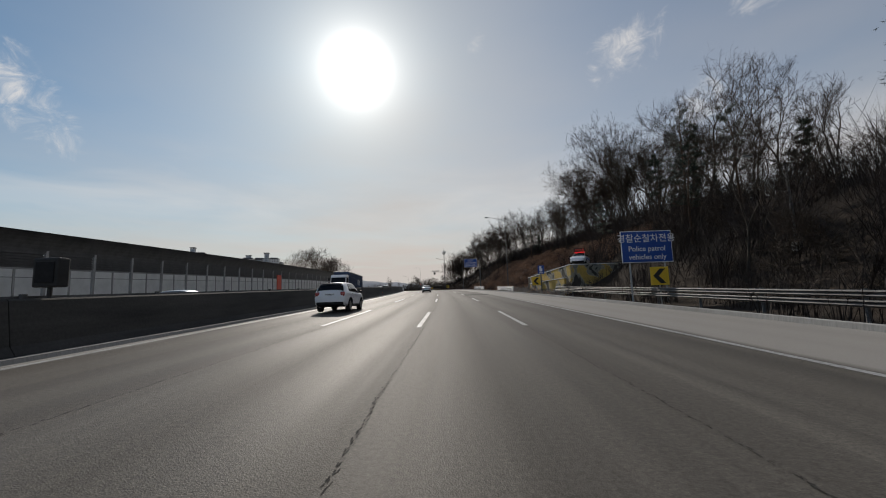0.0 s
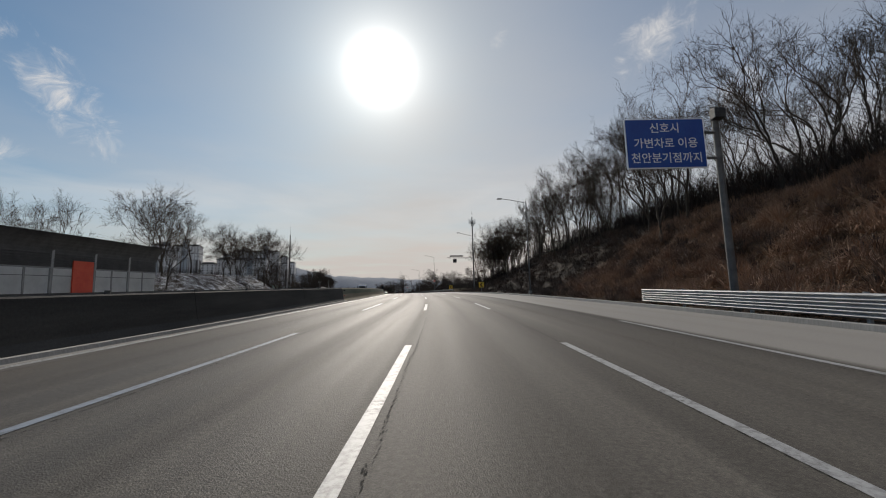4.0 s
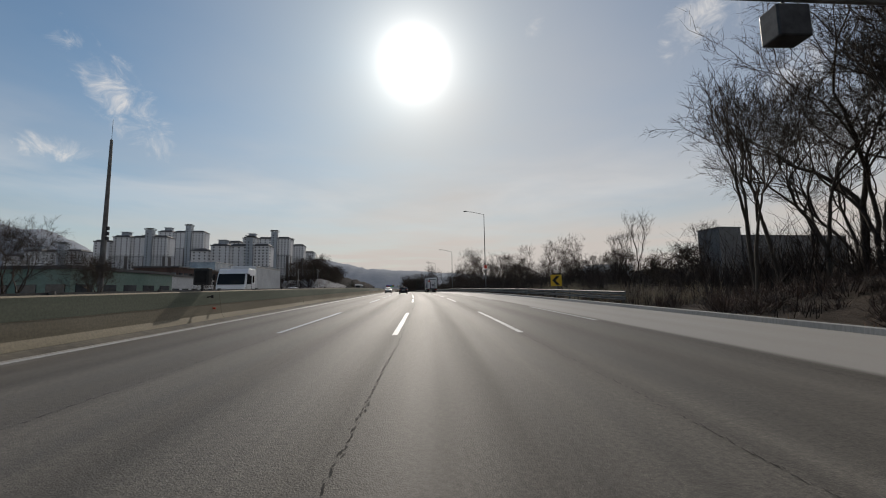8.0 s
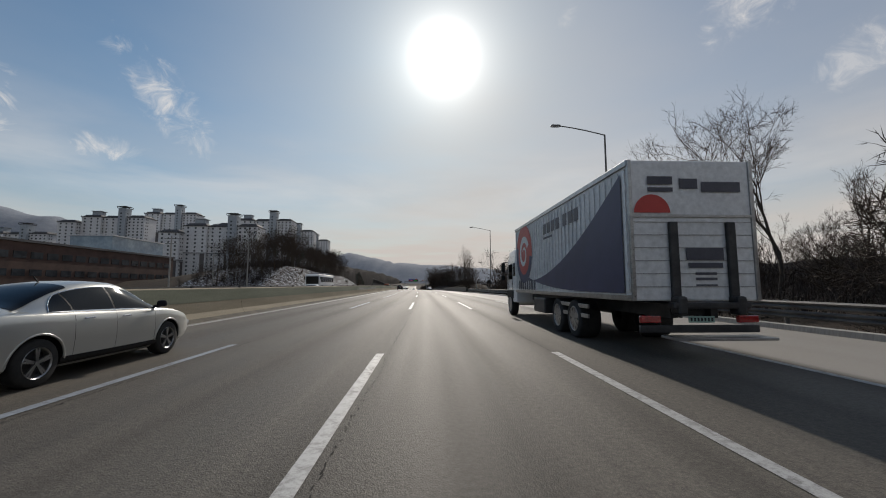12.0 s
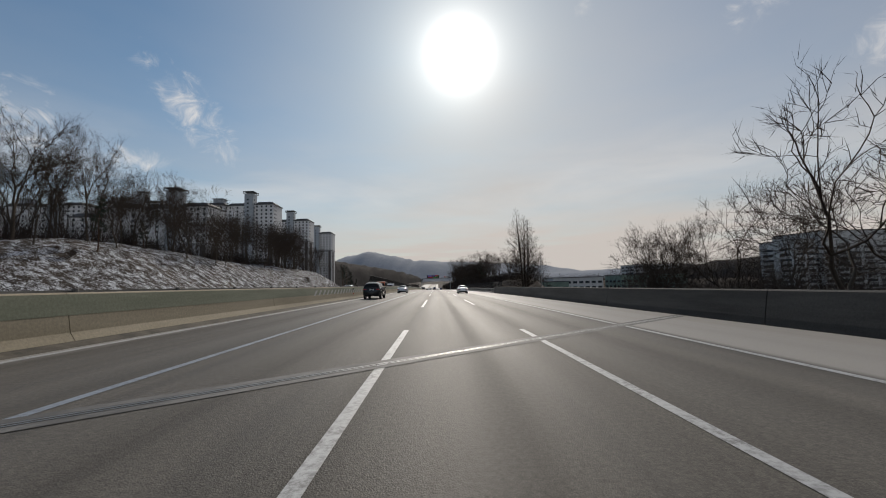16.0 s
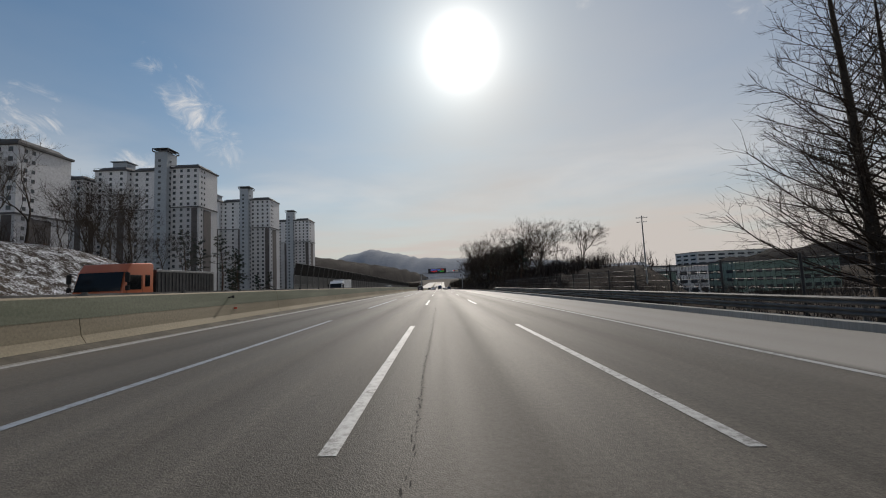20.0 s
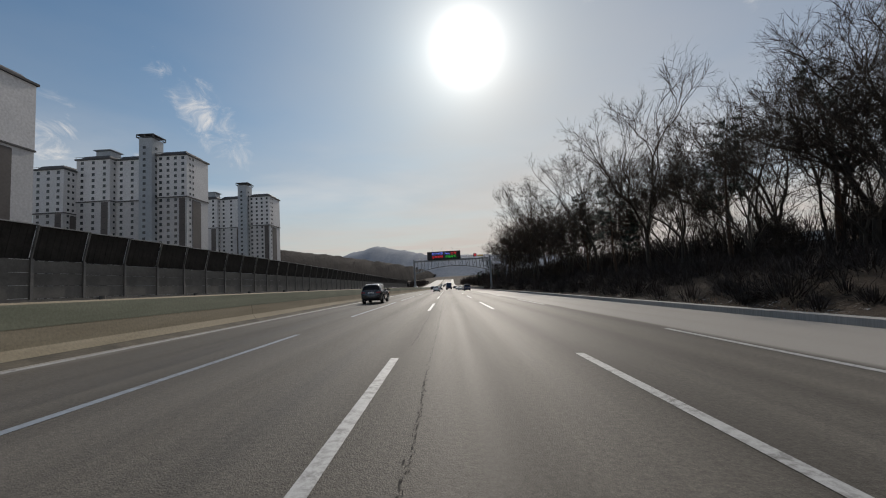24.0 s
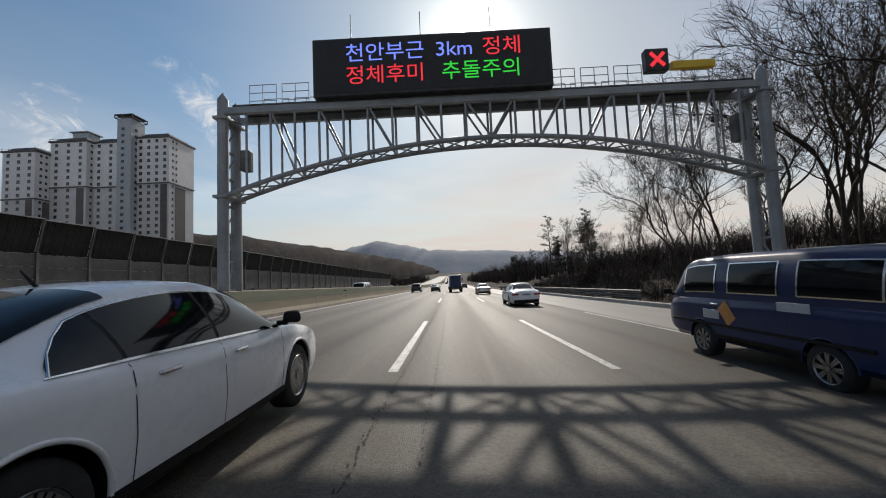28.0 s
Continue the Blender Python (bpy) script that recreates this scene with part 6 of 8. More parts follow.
PAINTS = {
    "silver": car_paint("silver_paint", (0.50, 0.53, 0.57), 0.5),
    "white": car_paint("white_paint", (0.86, 0.87, 0.89), 0.0, 0.25),
    "black": car_paint("black_paint", (0.008, 0.009, 0.012), 0.1, 0.2),
    "grey": car_paint("dark_grey_paint", (0.060, 0.064, 0.070), 0.55, 0.24),
    "navy": car_paint("navy_paint", (0.006, 0.020, 0.085), 0.0, 0.36, 0.4),
    "champagne": car_paint("champagne_silver_paint", (0.50, 0.50, 0.47), 0.5),
    "orange": car_paint("orange_paint", (0.45, 0.12, 0.05), 0.1, 0.35),
}


def wheel_meshes(r, w, spokes):
    """Tyre and rim, axle along x, outer face at +x."""
    bm = bmesh.new()
    n = 28
    prof = [(0.0, r * 0.66), (0.0, r * 0.90), (-0.02, r * 0.98), (-0.05, r), (-w + 0.05, r), (-w + 0.02, r * 0.98), (-w, r * 0.9), (-w, r * 0.3)]
    rings = [[bm.verts.new((x, rr * math.cos(k * math.tau / n), rr * math.sin(k * math.tau / n))) for k in range(n)] for x, rr in prof]
    for a, b in zip(rings, rings[1:]):
        for k in range(n):
            bm.faces.new((a[k], b[k], b[(k + 1) % n], a[(k + 1) % n]))
    bm.normal_update()
    tyre = local_mesh("tyre", bm, TYRE)
    tyre.polygons.foreach_set("use_smooth", [True] * len(tyre.polygons))
    bm = bmesh.new()
    ri = r * 0.66
    rings = [[bm.verts.new((x, rr * math.cos(k * math.tau / n), rr * math.sin(k * math.tau / n))) for k in range(n)] for x, rr in ((-0.005, ri), (0.004, ri * 0.97), (-0.012, ri * 0.9), (-0.10, ri * 0.86))]
    for a, b in zip(rings, rings[1:]):
        for k in range(n):
            bm.faces.new((a[k], b[k], b[(k + 1) % n], a[(k + 1) % n]))
    for k in range(spokes):
        a = k * math.tau / spokes
        q = Matrix.Rotation(a, 4, "X")
        for tw in (-0.11, 0.11):
            box(bm, (-0.022, 0, ri * 0.55), (0.028, ri * 0.13, ri * 0.78), 0.0, q @ Matrix.Rotation(tw, 4, "X"))
    tube(bm, (-0.05, 0, 0), (0.0, 0, 0), ri * 0.2, ri * 0.16, 12)
    rim = local_mesh("rim", bm, ALLOY)
    bm = bmesh.new()
    bmesh.ops.create_circle(bm, cap_ends=True, segments=24, radius=ri * 0.9, matrix=Matrix.Translation((-0.09, 0, 0)) @ Matrix.Rotation(radians(90), 4, "Y"))
    disc = local_mesh("brake_disc", bm, DARK_METAL)
    return tyre, rim, disc


WHEELS = {}


def add_wheel(parent, x, y, r, w, spokes, full=True):
    key = (round(r, 3), round(w, 3), spokes)
    if key not in WHEELS:
        WHEELS[key] = wheel_meshes(r, w, spokes)
    tyre, rim, disc = WHEELS[key]
    m = Matrix.Translation((x, y, r)) @ (Matrix.Identity(4) if x > 0 else Matrix.Rotation(math.pi, 4, "Z"))
    wh = share("wheel", tyre, parent, m)
    share("rim", rim, wh, Matrix.Identity(4))
    if full:
        share("brake_disc", disc, wh, Matrix.Identity(4))


def patch(bm, c, u0, u1, v0, v1, out=0.0, bulge=0.0, n=6):
    """Part of the four-sided patch c (lower rear, lower front, upper front, upper rear), pushed out along its normal."""
    a, b, cc, d = [Vector(p) for p in c]
    nrm = (b - a).cross(d - a).normalized()
    g = []
    for i in range(n + 1):
        row = []
        for j in range(n + 1):
            u, v = u0 + (u1 - u0) * i / n, v0 + (v1 - v0) * j / n
            p = (a.lerp(b, u)).lerp(d.lerp(cc, u), v)
            row.append(bm.verts.new(p + nrm * (out + bulge * 4 * u * (1 - u) * 0.5 + bulge * 4 * v * (1 - v) * 0.5)))
        g.append(row)
    for i in range(n):
        for j in range(n):
            bm.faces.new((g[i][j], g[i + 1][j], g[i + 1][j + 1], g[i][j + 1]))


def number_plate(parent, y, z, mat=None, w=0.5):
    bm = bmesh.new()
    box(bm, (0, y, z), (w, 0.02, 0.12), 0.006)
    pl = part("number_plate", bm, mat or PLATE, parent)
    bm = bmesh.new()
    for k in range(7):
        box(bm, (-w * 0.40 + k * w * 0.133, y - math.copysign(0.011, -y) , z), (w * 0.07, 0.006, 0.066))
    part("plate_writing", bm, BLACK, pl)


KINDS = {
    # along the car, u = 0 rear to 1 front: height of the centre line, height of the shoulder, half-width, half-width of the roof, underside
    "sedan": dict(top=[(0, .84), (.012, .95), (.05, 1.03), (.13, 1.075), (.19, 1.115), (.26, 1.26), (.33, 1.385), (.42, 1.452), (.50, 1.46), (.57, 1.43), (.64, 1.31), (.70, 1.145), (.75, 1.005), (.80, .965), (.9, .86), (.96, .75), (.99, .64), (1, .58)],
                  belt=[(0, .82), (.012, .90), (.06, .955), (.15, .985), (.3, .965), (.5, .935), (.7, .915), (.78, .905), (.9, .80), (.97, .68), (1, .54)],
                  wide=[(0, .78), (.015, .86), (.05, .92), (.12, .965), (.25, 1), (.7, 1), (.85, .975), (.93, .92), (.98, .82), (1, .72)],
                  roof=[(0, .60), (.05, .68), (.15, .70), (.22, .66), (.32, .635), (.5, .655), (.62, .67), (.70, .73), (.76, .78), (.9, .72), (1, .55)],
                  under=[(0, .42), (.02, .32), (.1, .22), (.3, .19), (.8, .19), (.93, .21), (1, .33)], H=1.46,
                  screen=(.585, .742), rear=(.175, .355), sides=((.238, .318), (.324, .489), (.497, .715)), lamp=.80),
    "hatch": dict(top=[(0, .84), (.01, .95), (.025, 1.02), (.05, 1.15), (.085, 1.31), (.11, 1.375), (.16, 1.40), (.32, 1.412), (.5, 1.40), (.57, 1.365), (.62, 1.28), (.68, 1.12), (.725, .995), (.78, .96), (.88, .91), (.95, .80), (.985, .68), (1, .60)],
                  belt=[(0, .82), (.01, .90), (.05, .93), (.3, .93), (.7, .925), (.8, .915), (.9, .85), (.97, .70), (1, .56)],
                  wide=[(0, .80), (.012, .88), (.04, .94), (.12, .985), (.3, 1), (.7, 1), (.83, .985), (.92, .93), (.98, .82), (1, .74)],
                  roof=[(0, .66), (.04, .80), (.1, .80), (.3, .805), (.55, .79), (.68, .80), (.75, .80), (.9, .72), (1, .55)],
                  under=[(0, .42), (.02, .32), (.1, .22), (.8, .2), (.93, .22), (1, .34)], H=1.412,
                  screen=(.58, .715), rear=(.023, .098), sides=((.115, .39), (.402, .675)), lamp=.80),
    "suv": dict(top=[(0, .95), (.012, 1.08), (.022, 1.16), (.045, 1.36), (.068, 1.52), (.088, 1.575), (.13, 1.61), (.3, 1.675), (.45, 1.685), (.555, 1.64), (.61, 1.53), (.665, 1.36), (.715, 1.18), (.76, 1.13), (.88, 1.05), (.95, .93), (.985, .80), (1, .70)],
                belt=[(0, .92), (.012, 1.0), (.05, 1.09), (.2, 1.10), (.4, 1.065), (.7, 1.03), (.78, 1.05), (.9, .97), (.97, .82), (1, .64)],
                wide=[(0, .80), (.012, .88), (.04, .94), (.1, .98), (.25, 1), (.7, 1), (.85, .985), (.93, .94), (.98, .84), (1, .74)],
                roof=[(0, .66), (.03, .78), (.08, .70), (.3, .71), (.52, .715), (.66, .77), (.75, .80), (.9, .74), (1, .58)],
                under=[(0, .50), (.02, .40), (.1, .30), (.3, .26), (.8, .26), (.93, .29), (1, .42)], H=1.685,
                screen=(.57, .705), rear=(.027, .072), sides=((.175, .25), (.258, .437), (.445, .672)), lamp=.98),
    "van": dict(top=[(0, 1.02), (.006, 1.13), (.012, 1.3), (.025, 1.62), (.04, 1.82), (.06, 1.90), (.1, 1.935), (.3, 1.97), (.72, 1.965), (.83, 1.92), (.875, 1.80), (.91, 1.60), (.945, 1.36), (.972, 1.16), (.985, 1.02), (.994, .88), (1, .78)],
                belt=[(0, 1.0), (.01, 1.10), (.05, 1.12), (.5, 1.12), (.88, 1.10), (.94, 1.05), (.975, .92), (1, .72)],
                wide=[(0, .86), (.008, .93), (.03, .98), (.08, 1), (.85, 1), (.93, .975), (.98, .91), (1, .82)],
                roof=[(0, .70), (.02, .80), (.06, .80), (.5, .81), (.8, .80), (.9, .80), (.96, .78), (1, .66)],
                under=[(0, .44), (.02, .36), (.1, .32), (.9, .32), (.97, .36), (1, .46)], H=1.97,
                screen=(.85, .966), rear=(.0145, .044), sides=((.09, .315), (.385, .595), (.665, .85)), lamp=.84),
}


def car(name, s, d, kind, paint, L, W, H, label, wheelbase, r=0.33, turn=0.0, tail="wide", spokes=10, axle=0.5, plate=None, category="car", group="", roof_rails=False, detail=True, h=0.0):
    """A passenger vehicle, facing +y, lofted from sections. axle: where between its ends the middle of the wheelbase lies."""
    K = KINDS[kind]
    kz = H / K["H"]
    e = thing(name, F(s, d, h, turn), label, category, group)
    tabs = {q: smooth_table([t[0] for t in K[q]], [t[1] for t in K[q]]) for q in ("top", "belt", "wide", "roof", "under")}

    def section(u):
        zt, zb, zu = (float(tabs[q](u)) * kz for q in ("top", "belt", "under"))
        w, wr = float(tabs["wide"](u)) * W / 2, float(tabs["roof"](u)) * W / 2
        zb = min(zb, zt - 0.02)
        m = zu + (zb - zu) * 0.52
        up = zt - zb
        rail = max(0.25, 1 - 0.10 / max(0.12, up))
        pts = [(0, zu), (0.84 * w, zu), (0.965 * w, zu + 0.09), (0.985 * w, zu + 0.3 * (zb - zu)), (1.0 * w, m), (0.99 * w, zb - 0.13 * (zb - zu) - 0.02), (0.965 * w, zb - 0.012), (0.935 * w, zb + 0.012)]
        x7, z7 = pts[-1]
        for f in (0.33, 0.66, 1.0):
            bow = 0.035 * math.sin(f * math.pi) * min(1, up / 0.3)
            pts.append((x7 + (wr - x7) * f + bow, z7 + (zb + up * rail - z7) * f))
        x10, z10 = pts[-1]
        pts += [(wr * 0.93, zb + up * (rail + (1 - rail) * 0.45)), (wr * 0.78, zb + up * (rail + (1 - rail) * 0.75)), (wr * 0.42, zb + up * (rail + (1 - rail) * 0.95)), (0, zt)]
        return pts

    def S(u, t, q=1):
        p = section(u)
        i = min(int(t), len(p) - 2)
        f = t - i
        return Vector((q * (p[i][0] + (p[i + 1][0] - p[i][0]) * f), (u - 0.5) * L, p[i][1] + (p[i + 1][1] - p[i][1]) * f))

    ax = [(axle - 0.5) * L - wheelbase / 2, (axle - 0.5) * L + wheelbase / 2]
    gap = r + (0.055 if kind != "suv" else 0.07)
    inner = W / 2 - 0.30

    def outer_x(p, z):
        for (xa, za), (xb, zb) in zip(p[2:], p[3:]):
            if za <= z <= zb:
                return xa + (xb - xa) * (z - za) / max(1e-6, zb - za)
        return p[2][0]

    def cut_section(u):
        """The section with the wheel opening taken out of its lower corner."""
        p = section(u)
        y = (u - 0.5) * L
        for yc in ax:
            if abs(y - yc) <= gap + 1e-4:
                za = r + math.sqrt(max(0.0, gap * gap - (y - yc) ** 2))
                xa = outer_x(p, za)
                return [p[0], (inner, p[0][1]), (inner, za), (xa, za)] + [(x, z) if z > za else (xa, za) for x, z in p[2:]], True
        return [p[0], p[1], (p[1][0] + 0.004, p[1][1] + 0.003), (p[1][0] + 0.008, p[1][1] + 0.006)] + p[2:], False

    steps = 36 if detail else 14
    us = set([t[0] for q in ("top", "wide", "belt") for t in K[q]] + [k / 36 for k in range(37)])
    for yc in ax:
        us = {u for u in us if abs((u - 0.5) * L - yc) > gap + 0.006}
        us |= {(yc + gap * math.cos(math.pi * k / steps)) / L + 0.5 for k in range(steps + 1)} | {(yc + q * (gap + 0.005)) / L + 0.5 for q in (-1, 1)}
    us = sorted(us)
    bm = bmesh.new()
    rings = []
    for u in us:
        half, arched = cut_section(u)
        ring = half + [(-x, z) for x, z in half[-2:0:-1]]
        rings.append(([bm.verts.new((x, (u - 0.5) * L, z)) for x, z in ring], arched))
    n = len(rings[0][0])
    for (a, fa), (b, fb) in zip(rings, rings[1:]):
        for k in range(n):
            f = bm.faces.new((a[k], a[(k + 1) % n], b[(k + 1) % n], b[k]))
            if k < 3 or k >= n - 3:
                f.material_index = 1
    bm.faces.new(rings[0][0])
    bm.faces.new(rings[-1][0][::-1])
    bmesh.ops.remove_doubles(bm, verts=bm.verts, dist=0.0004)
    bmesh.ops.recalc_face_normals(bm, faces=bm.faces)
    part("body", bm, [PAINTS[paint], TRIM], e, smooth=True)
    if detail:
        for yc in ax:
            for q in (-1, 1):
                lip = Tubes()
                pts = []
                for k in range(25):
                    w = math.pi * k / 24
                    y, z = yc + (gap + 0.006) * math.cos(w), r + (gap + 0.006) * math.sin(w)
                    pts.append(Vector((q * (outer_x(section(y / L + 0.5), z) + (0.004 if kind == "suv" else -0.004)), y, z)))
                lip.add(pts, [0.034 if kind == "suv" else 0.016] * 25, 6)
                share("arch_lip", lip.mesh("arch_lip", TRIM if kind == "suv" else PAINTS[paint]), e, Matrix.Identity(4))

    def skin(nm, mat, u0, u1, t0, t1, q, out=0.006, nu=10, nt=6, both=False, parent=e):
        """A piece of the surface lifted off as a part; both: across the middle line."""
        bm = bmesh.new()
        g = []
        for i in range(nu + 1):
            u = u0 + (u1 - u0) * i / nu
            row = []
            hi = t1(u) if callable(t1) else t1
            ts = [t0 + (hi - t0) * j / nt for j in range(nt + 1)]
            cols = [(t, 1) for t in ts] + ([(t, -1) for t in ts[::-1][1:]] if both else [])
            for t, sd_ in cols:
                k = q * sd_ if not both else sd_
                p = S(u, t, k)
                du = S(min(1, u + 0.004), t, k) - S(max(0, u - 0.004), t, k)
                dt = S(u, min(13.99, t + 0.05), k) - S(u, max(0, t - 0.05), k)
                nn = du.cross(dt)
                if nn.length > 1e-9:
                    nn.normalize()
                if nn.dot(Vector((p.x, 0, p.z - 0.6))) < 0:
                    nn = -nn
                row.append(bm.verts.new(p + nn * out))
            g.append(row)
        for i in range(nu):
            for j in range(len(cols) - 1):
                try:
                    bm.faces.new((g[i][j], g[i + 1][j], g[i + 1][j + 1], g[i][j + 1]))
                except ValueError:
                    pass
        bmesh.ops.recalc_face_normals(bm, faces=bm.faces)
        return part(nm, bm, mat, parent, smooth=True)

    skin("windscreen", CAR_GLASS, K["screen"][0], K["screen"][1], 10.6, 14, 1, 0.008, 8, 6, True)
    skin("rear_window", CAR_GLASS, K["rear"][0], K["rear"][1], 10.0 if kind in ("hatch", "suv") else 10.6, 14, 1, 0.008, 8, 6, True)
    if kind == "hatch":
        skin("window_trim", CHROME, K["rear"][0] - 0.004, K["rear"][0] - 0.0005, 8.0, 14, 1, 0.010, 1, 8, True)
    if kind in ("hatch", "suv"):
        skin("rear_spoiler", TRIM if kind == "suv" else PAINTS[paint], K["rear"][1] - 0.012, K["rear"][1] + 0.02, 11.2, 14, 1, 0.022, 2, 6, True)
    ua, ub = K["sides"][0][0], K["sides"][-1][1]

    def light_top(u):
        """Upper edge of the side glass: rounded off at its rear end, pointed at the front."""
        return 7.25 + 2.62 * min(1.0, max(0.0, (u - ua) / 0.055)) ** 0.5 * min(1.0, max(0.0, (ub - u) / 0.02)) ** 0.5

    for q in (-1, 1):
        for a, b in K["sides"]:
            skin("side_window", CAR_GLASS, a, b, 7.55 if kind == "van" else 7.25, 9.6 if kind == "van" else light_top, q, 0.007, 14)
        if kind != "van":
            for (_, a), (b, _) in zip(K["sides"], K["sides"][1:]):
                skin("pillar", TRIM, a, b, 7.25, 9.87, q, 0.005, 2)
            skin("window_trim", CHROME if detail else TRIM, ua - 0.004, ub, 7.12, 7.25, q, 0.009, 16, 1)
            if detail:
                t_ = Tubes()
                t_.add([S(u, light_top(u) + 0.05, q) + Vector((q * 0.006, 0, 0)) for u in [ua + (ub - ua) * j / 24 for j in range(25)]], [0.009] * 25, 4)
                share("window_trim", t_.mesh("window_trim", CHROME), e, Matrix.Identity(4))
        if kind == "van" and detail:
            for a, b in K["sides"]:
                for t0, t1 in ((7.47, 7.55), (9.6, 9.68)):
                    skin("window_frame", CHROME, a - 0.003, b + 0.003, t0, t1, q, 0.009, 8, 1)
                for u in (a, b):
                    skin("window_frame", CHROME, u - 0.003, u + 0.003, 7.47, 9.68, q, 0.009, 1, 6)
        if detail:
            gaps = {"sedan": (.321, .493, .70), "hatch": (.395, .68), "suv": (.30, .441, .67), "van": (.347, .612, .88)}[kind]
            for u in gaps:
                skin("door_gap", TRIM, u - 0.0008, u + 0.0008, 2.2, 7.0, q, 0.002, 1, 8)
            skin("sill", TRIM, 0.28, 0.72, 1.6, 2.5, q, 0.006, 6, 2)
    for y in ax:
        for q in (-1, 1):
            flush = outer_x(section(y / L + 0.5), r + gap)
            add_wheel(e, q * (flush - 0.012), y, r, 0.23, spokes, detail)
    yr = -L / 2
    bm = bmesh.new()
    box(bm, (0, yr + 0.15, float(tabs["under"](0)) * kz - 0.03), (W * 0.80, 0.34, 0.2), 0.06)
    part("rear_bumper", bm, TRIM, e)
    bm = bmesh.new()
    box(bm, (0, L / 2 - 0.2, 0.34), (W * 0.72, 0.34, 0.18), 0.05)
    part("front_bumper", bm, TRIM, e)
    zt = K["lamp"] * kz
    zb = float(tabs["belt"](0.6)) * kz
    for q in (-1, 1):
        bm = bmesh.new()
        if tail == "wide":
            box(bm, (q * W * .352, yr + 0.06, zt), (W * (.20 if kind == "suv" else .23), 0.16, 0.105 if kind == "suv" else 0.13), 0.04)
        elif tail == "tall":
            box(bm, (q * W * .372, yr + 0.085, zt), (W * .13, 0.18, 0.26), 0.06)
        else:
            box(bm, (q * W * .43, yr + 0.07, zt), (W * .08, 0.16, 0.22), 0.02)
        part("tail_lamp", bm, TAIL, e, smooth=True)
        bm = bmesh.new()
        box(bm, (q * W * .32, L / 2 - 0.16, float(tabs["belt"](1.0)) * kz + 0.03), (W * .2, 0.24, 0.13), 0.05)
        part("head_lamp", bm, LAMP_CLEAR, e, smooth=True)
        um = K["screen"][1] - 0.035
        ym = (um - 0.5) * L
        bm = bmesh.new()
        box(bm, (q * (W / 2 + 0.075), ym, zb + 0.11), (0.2, 0.10, 0.125), 0.045, None, 0.86)
        box(bm, (q * (W / 2 - 0.03), ym + 0.01, zb + 0.05), (0.12, 0.05, 0.05), 0.015)
        part("mirror", bm, PAINTS[paint] if paint == "silver" else TRIM, e, smooth=True)
        if detail:
            for u in {"sedan": (.375, .54), "hatch": (.44,), "suv": (.30, .49), "van": (.66,)}[kind]:
                p = S(u, 5.4, q)
                bm = bmesh.new()
                box(bm, (p.x, p.y, p.z), (0.04, 0.19, 0.03), 0.012)
                part("door_handle", bm, CHROME, e)
        if roof_rails:
            t_ = Tubes()
            pts = [S(u, 11, q) + Vector((0, 0, 0.03 if 0.16 < u < 0.5 else 0.0)) for u in (.13, .16, .24, .32, .40, .48, .52)]
            t_.add(pts, [0.016] * len(pts), 6)
            share("roof_rail", t_.mesh("roof_rail", CHROME), e, Matrix.Identity(4))
    if detail:
        number_plate(e, yr - 0.004, zt - (0.02 if kind != "van" else 0.0), plate)
        ua = K["rear"][1] + 0.03
        p = S(ua, 14)
        bm = bmesh.new()
        tube(bm, p - Vector((0, 0, 0.01)), p + Vector((0, -0.1, 0.10)), 0.014, 0.006, 6)
        part("aerial", bm, TRIM, e)
        for q in (-1, 1):
            bm = bmesh.new()
            tube(bm, (q * W * .3, yr + 0.3, 0.3), (q * W * .3, yr + 0.02, 0.29), 0.038, 0.038, 10)
            part("exhaust", bm, CHROME if kind != "van" else DARK_METAL, e)
    return e


car("saloon_car", 79.7, -3.68, "sedan", "silver", 4.87, 1.85, 1.46, "silver saloon car with red tail lamps on the asphalt", 2.87, 0.33, plate=PLATE_GREEN)
car("suv_car", 23.0, -7.15, "suv", "white", 4.5, 1.82, 1.66, "white sport utility car beside the dark median", 2.65, 0.35, tail="tall")
mini = car("small_hatchback", 260.6, -3.36, "hatch", "black", 3.85, 1.73, 1.41, "glossy black small hatchback with chrome trim", 2.5, 0.32, tail="tall", spokes=8)
bm = bmesh.new()
box(bm, (0, -1.935, 0.93), (0.16, 0.02, 0.05), 0.01)
part("badge", bm, CHROME, mini)
for q in (-1, 1):
    bm = bmesh.new()
    tube(bm, (q * 0.872, -0.72, 0.80), (q * 0.884, -0.72, 0.80), 0.075, seg=16)
    part("fuel_cap", bm, CHROME, mini)
    bm = bmesh.new()
    box(bm, (0, 0.25, 1.409), (0.8, 1.0, 0.012), 0.005)
    part("roof_panel", bm, CAR_GLASS, mini) if q > 0 else bm.free()
car("saloon_car", 283.5, -7.1, "sedan", "champagne", 4.6, 1.79, 1.48, "champagne silver saloon car in the bus lane", 2.685, 0.33, spokes=5)
car("suv_car", 412.7, -7.6, "suv", "black", 4.70, 1.89, 1.76, "black sport utility car in the bus lane by the median", 2.78, 0.385, tail="wide", spokes=6, roof_rails=True)
car("suv_car", 600.9, -7.2, "suv", "grey", 4.60, 1.84, 1.74, "dark grey sport utility car with chrome roof rails", 2.7, 0.385, tail="wide", spokes=7, roof_rails=True)
car("saloon_car", 669.1, -3.5, "sedan", "white", 4.97, 1.87, 1.47, "large white saloon car close beside the camera's lane", 2.855, 0.345, spokes=14)
van = car("minibus", 672.35, 4.75, "van", "navy", 4.75, 1.70, 1.87, "old navy blue minibus with a stripe and side windows", 2.4, 0.31, tail="tall", spokes=8, category="van", axle=0.49)
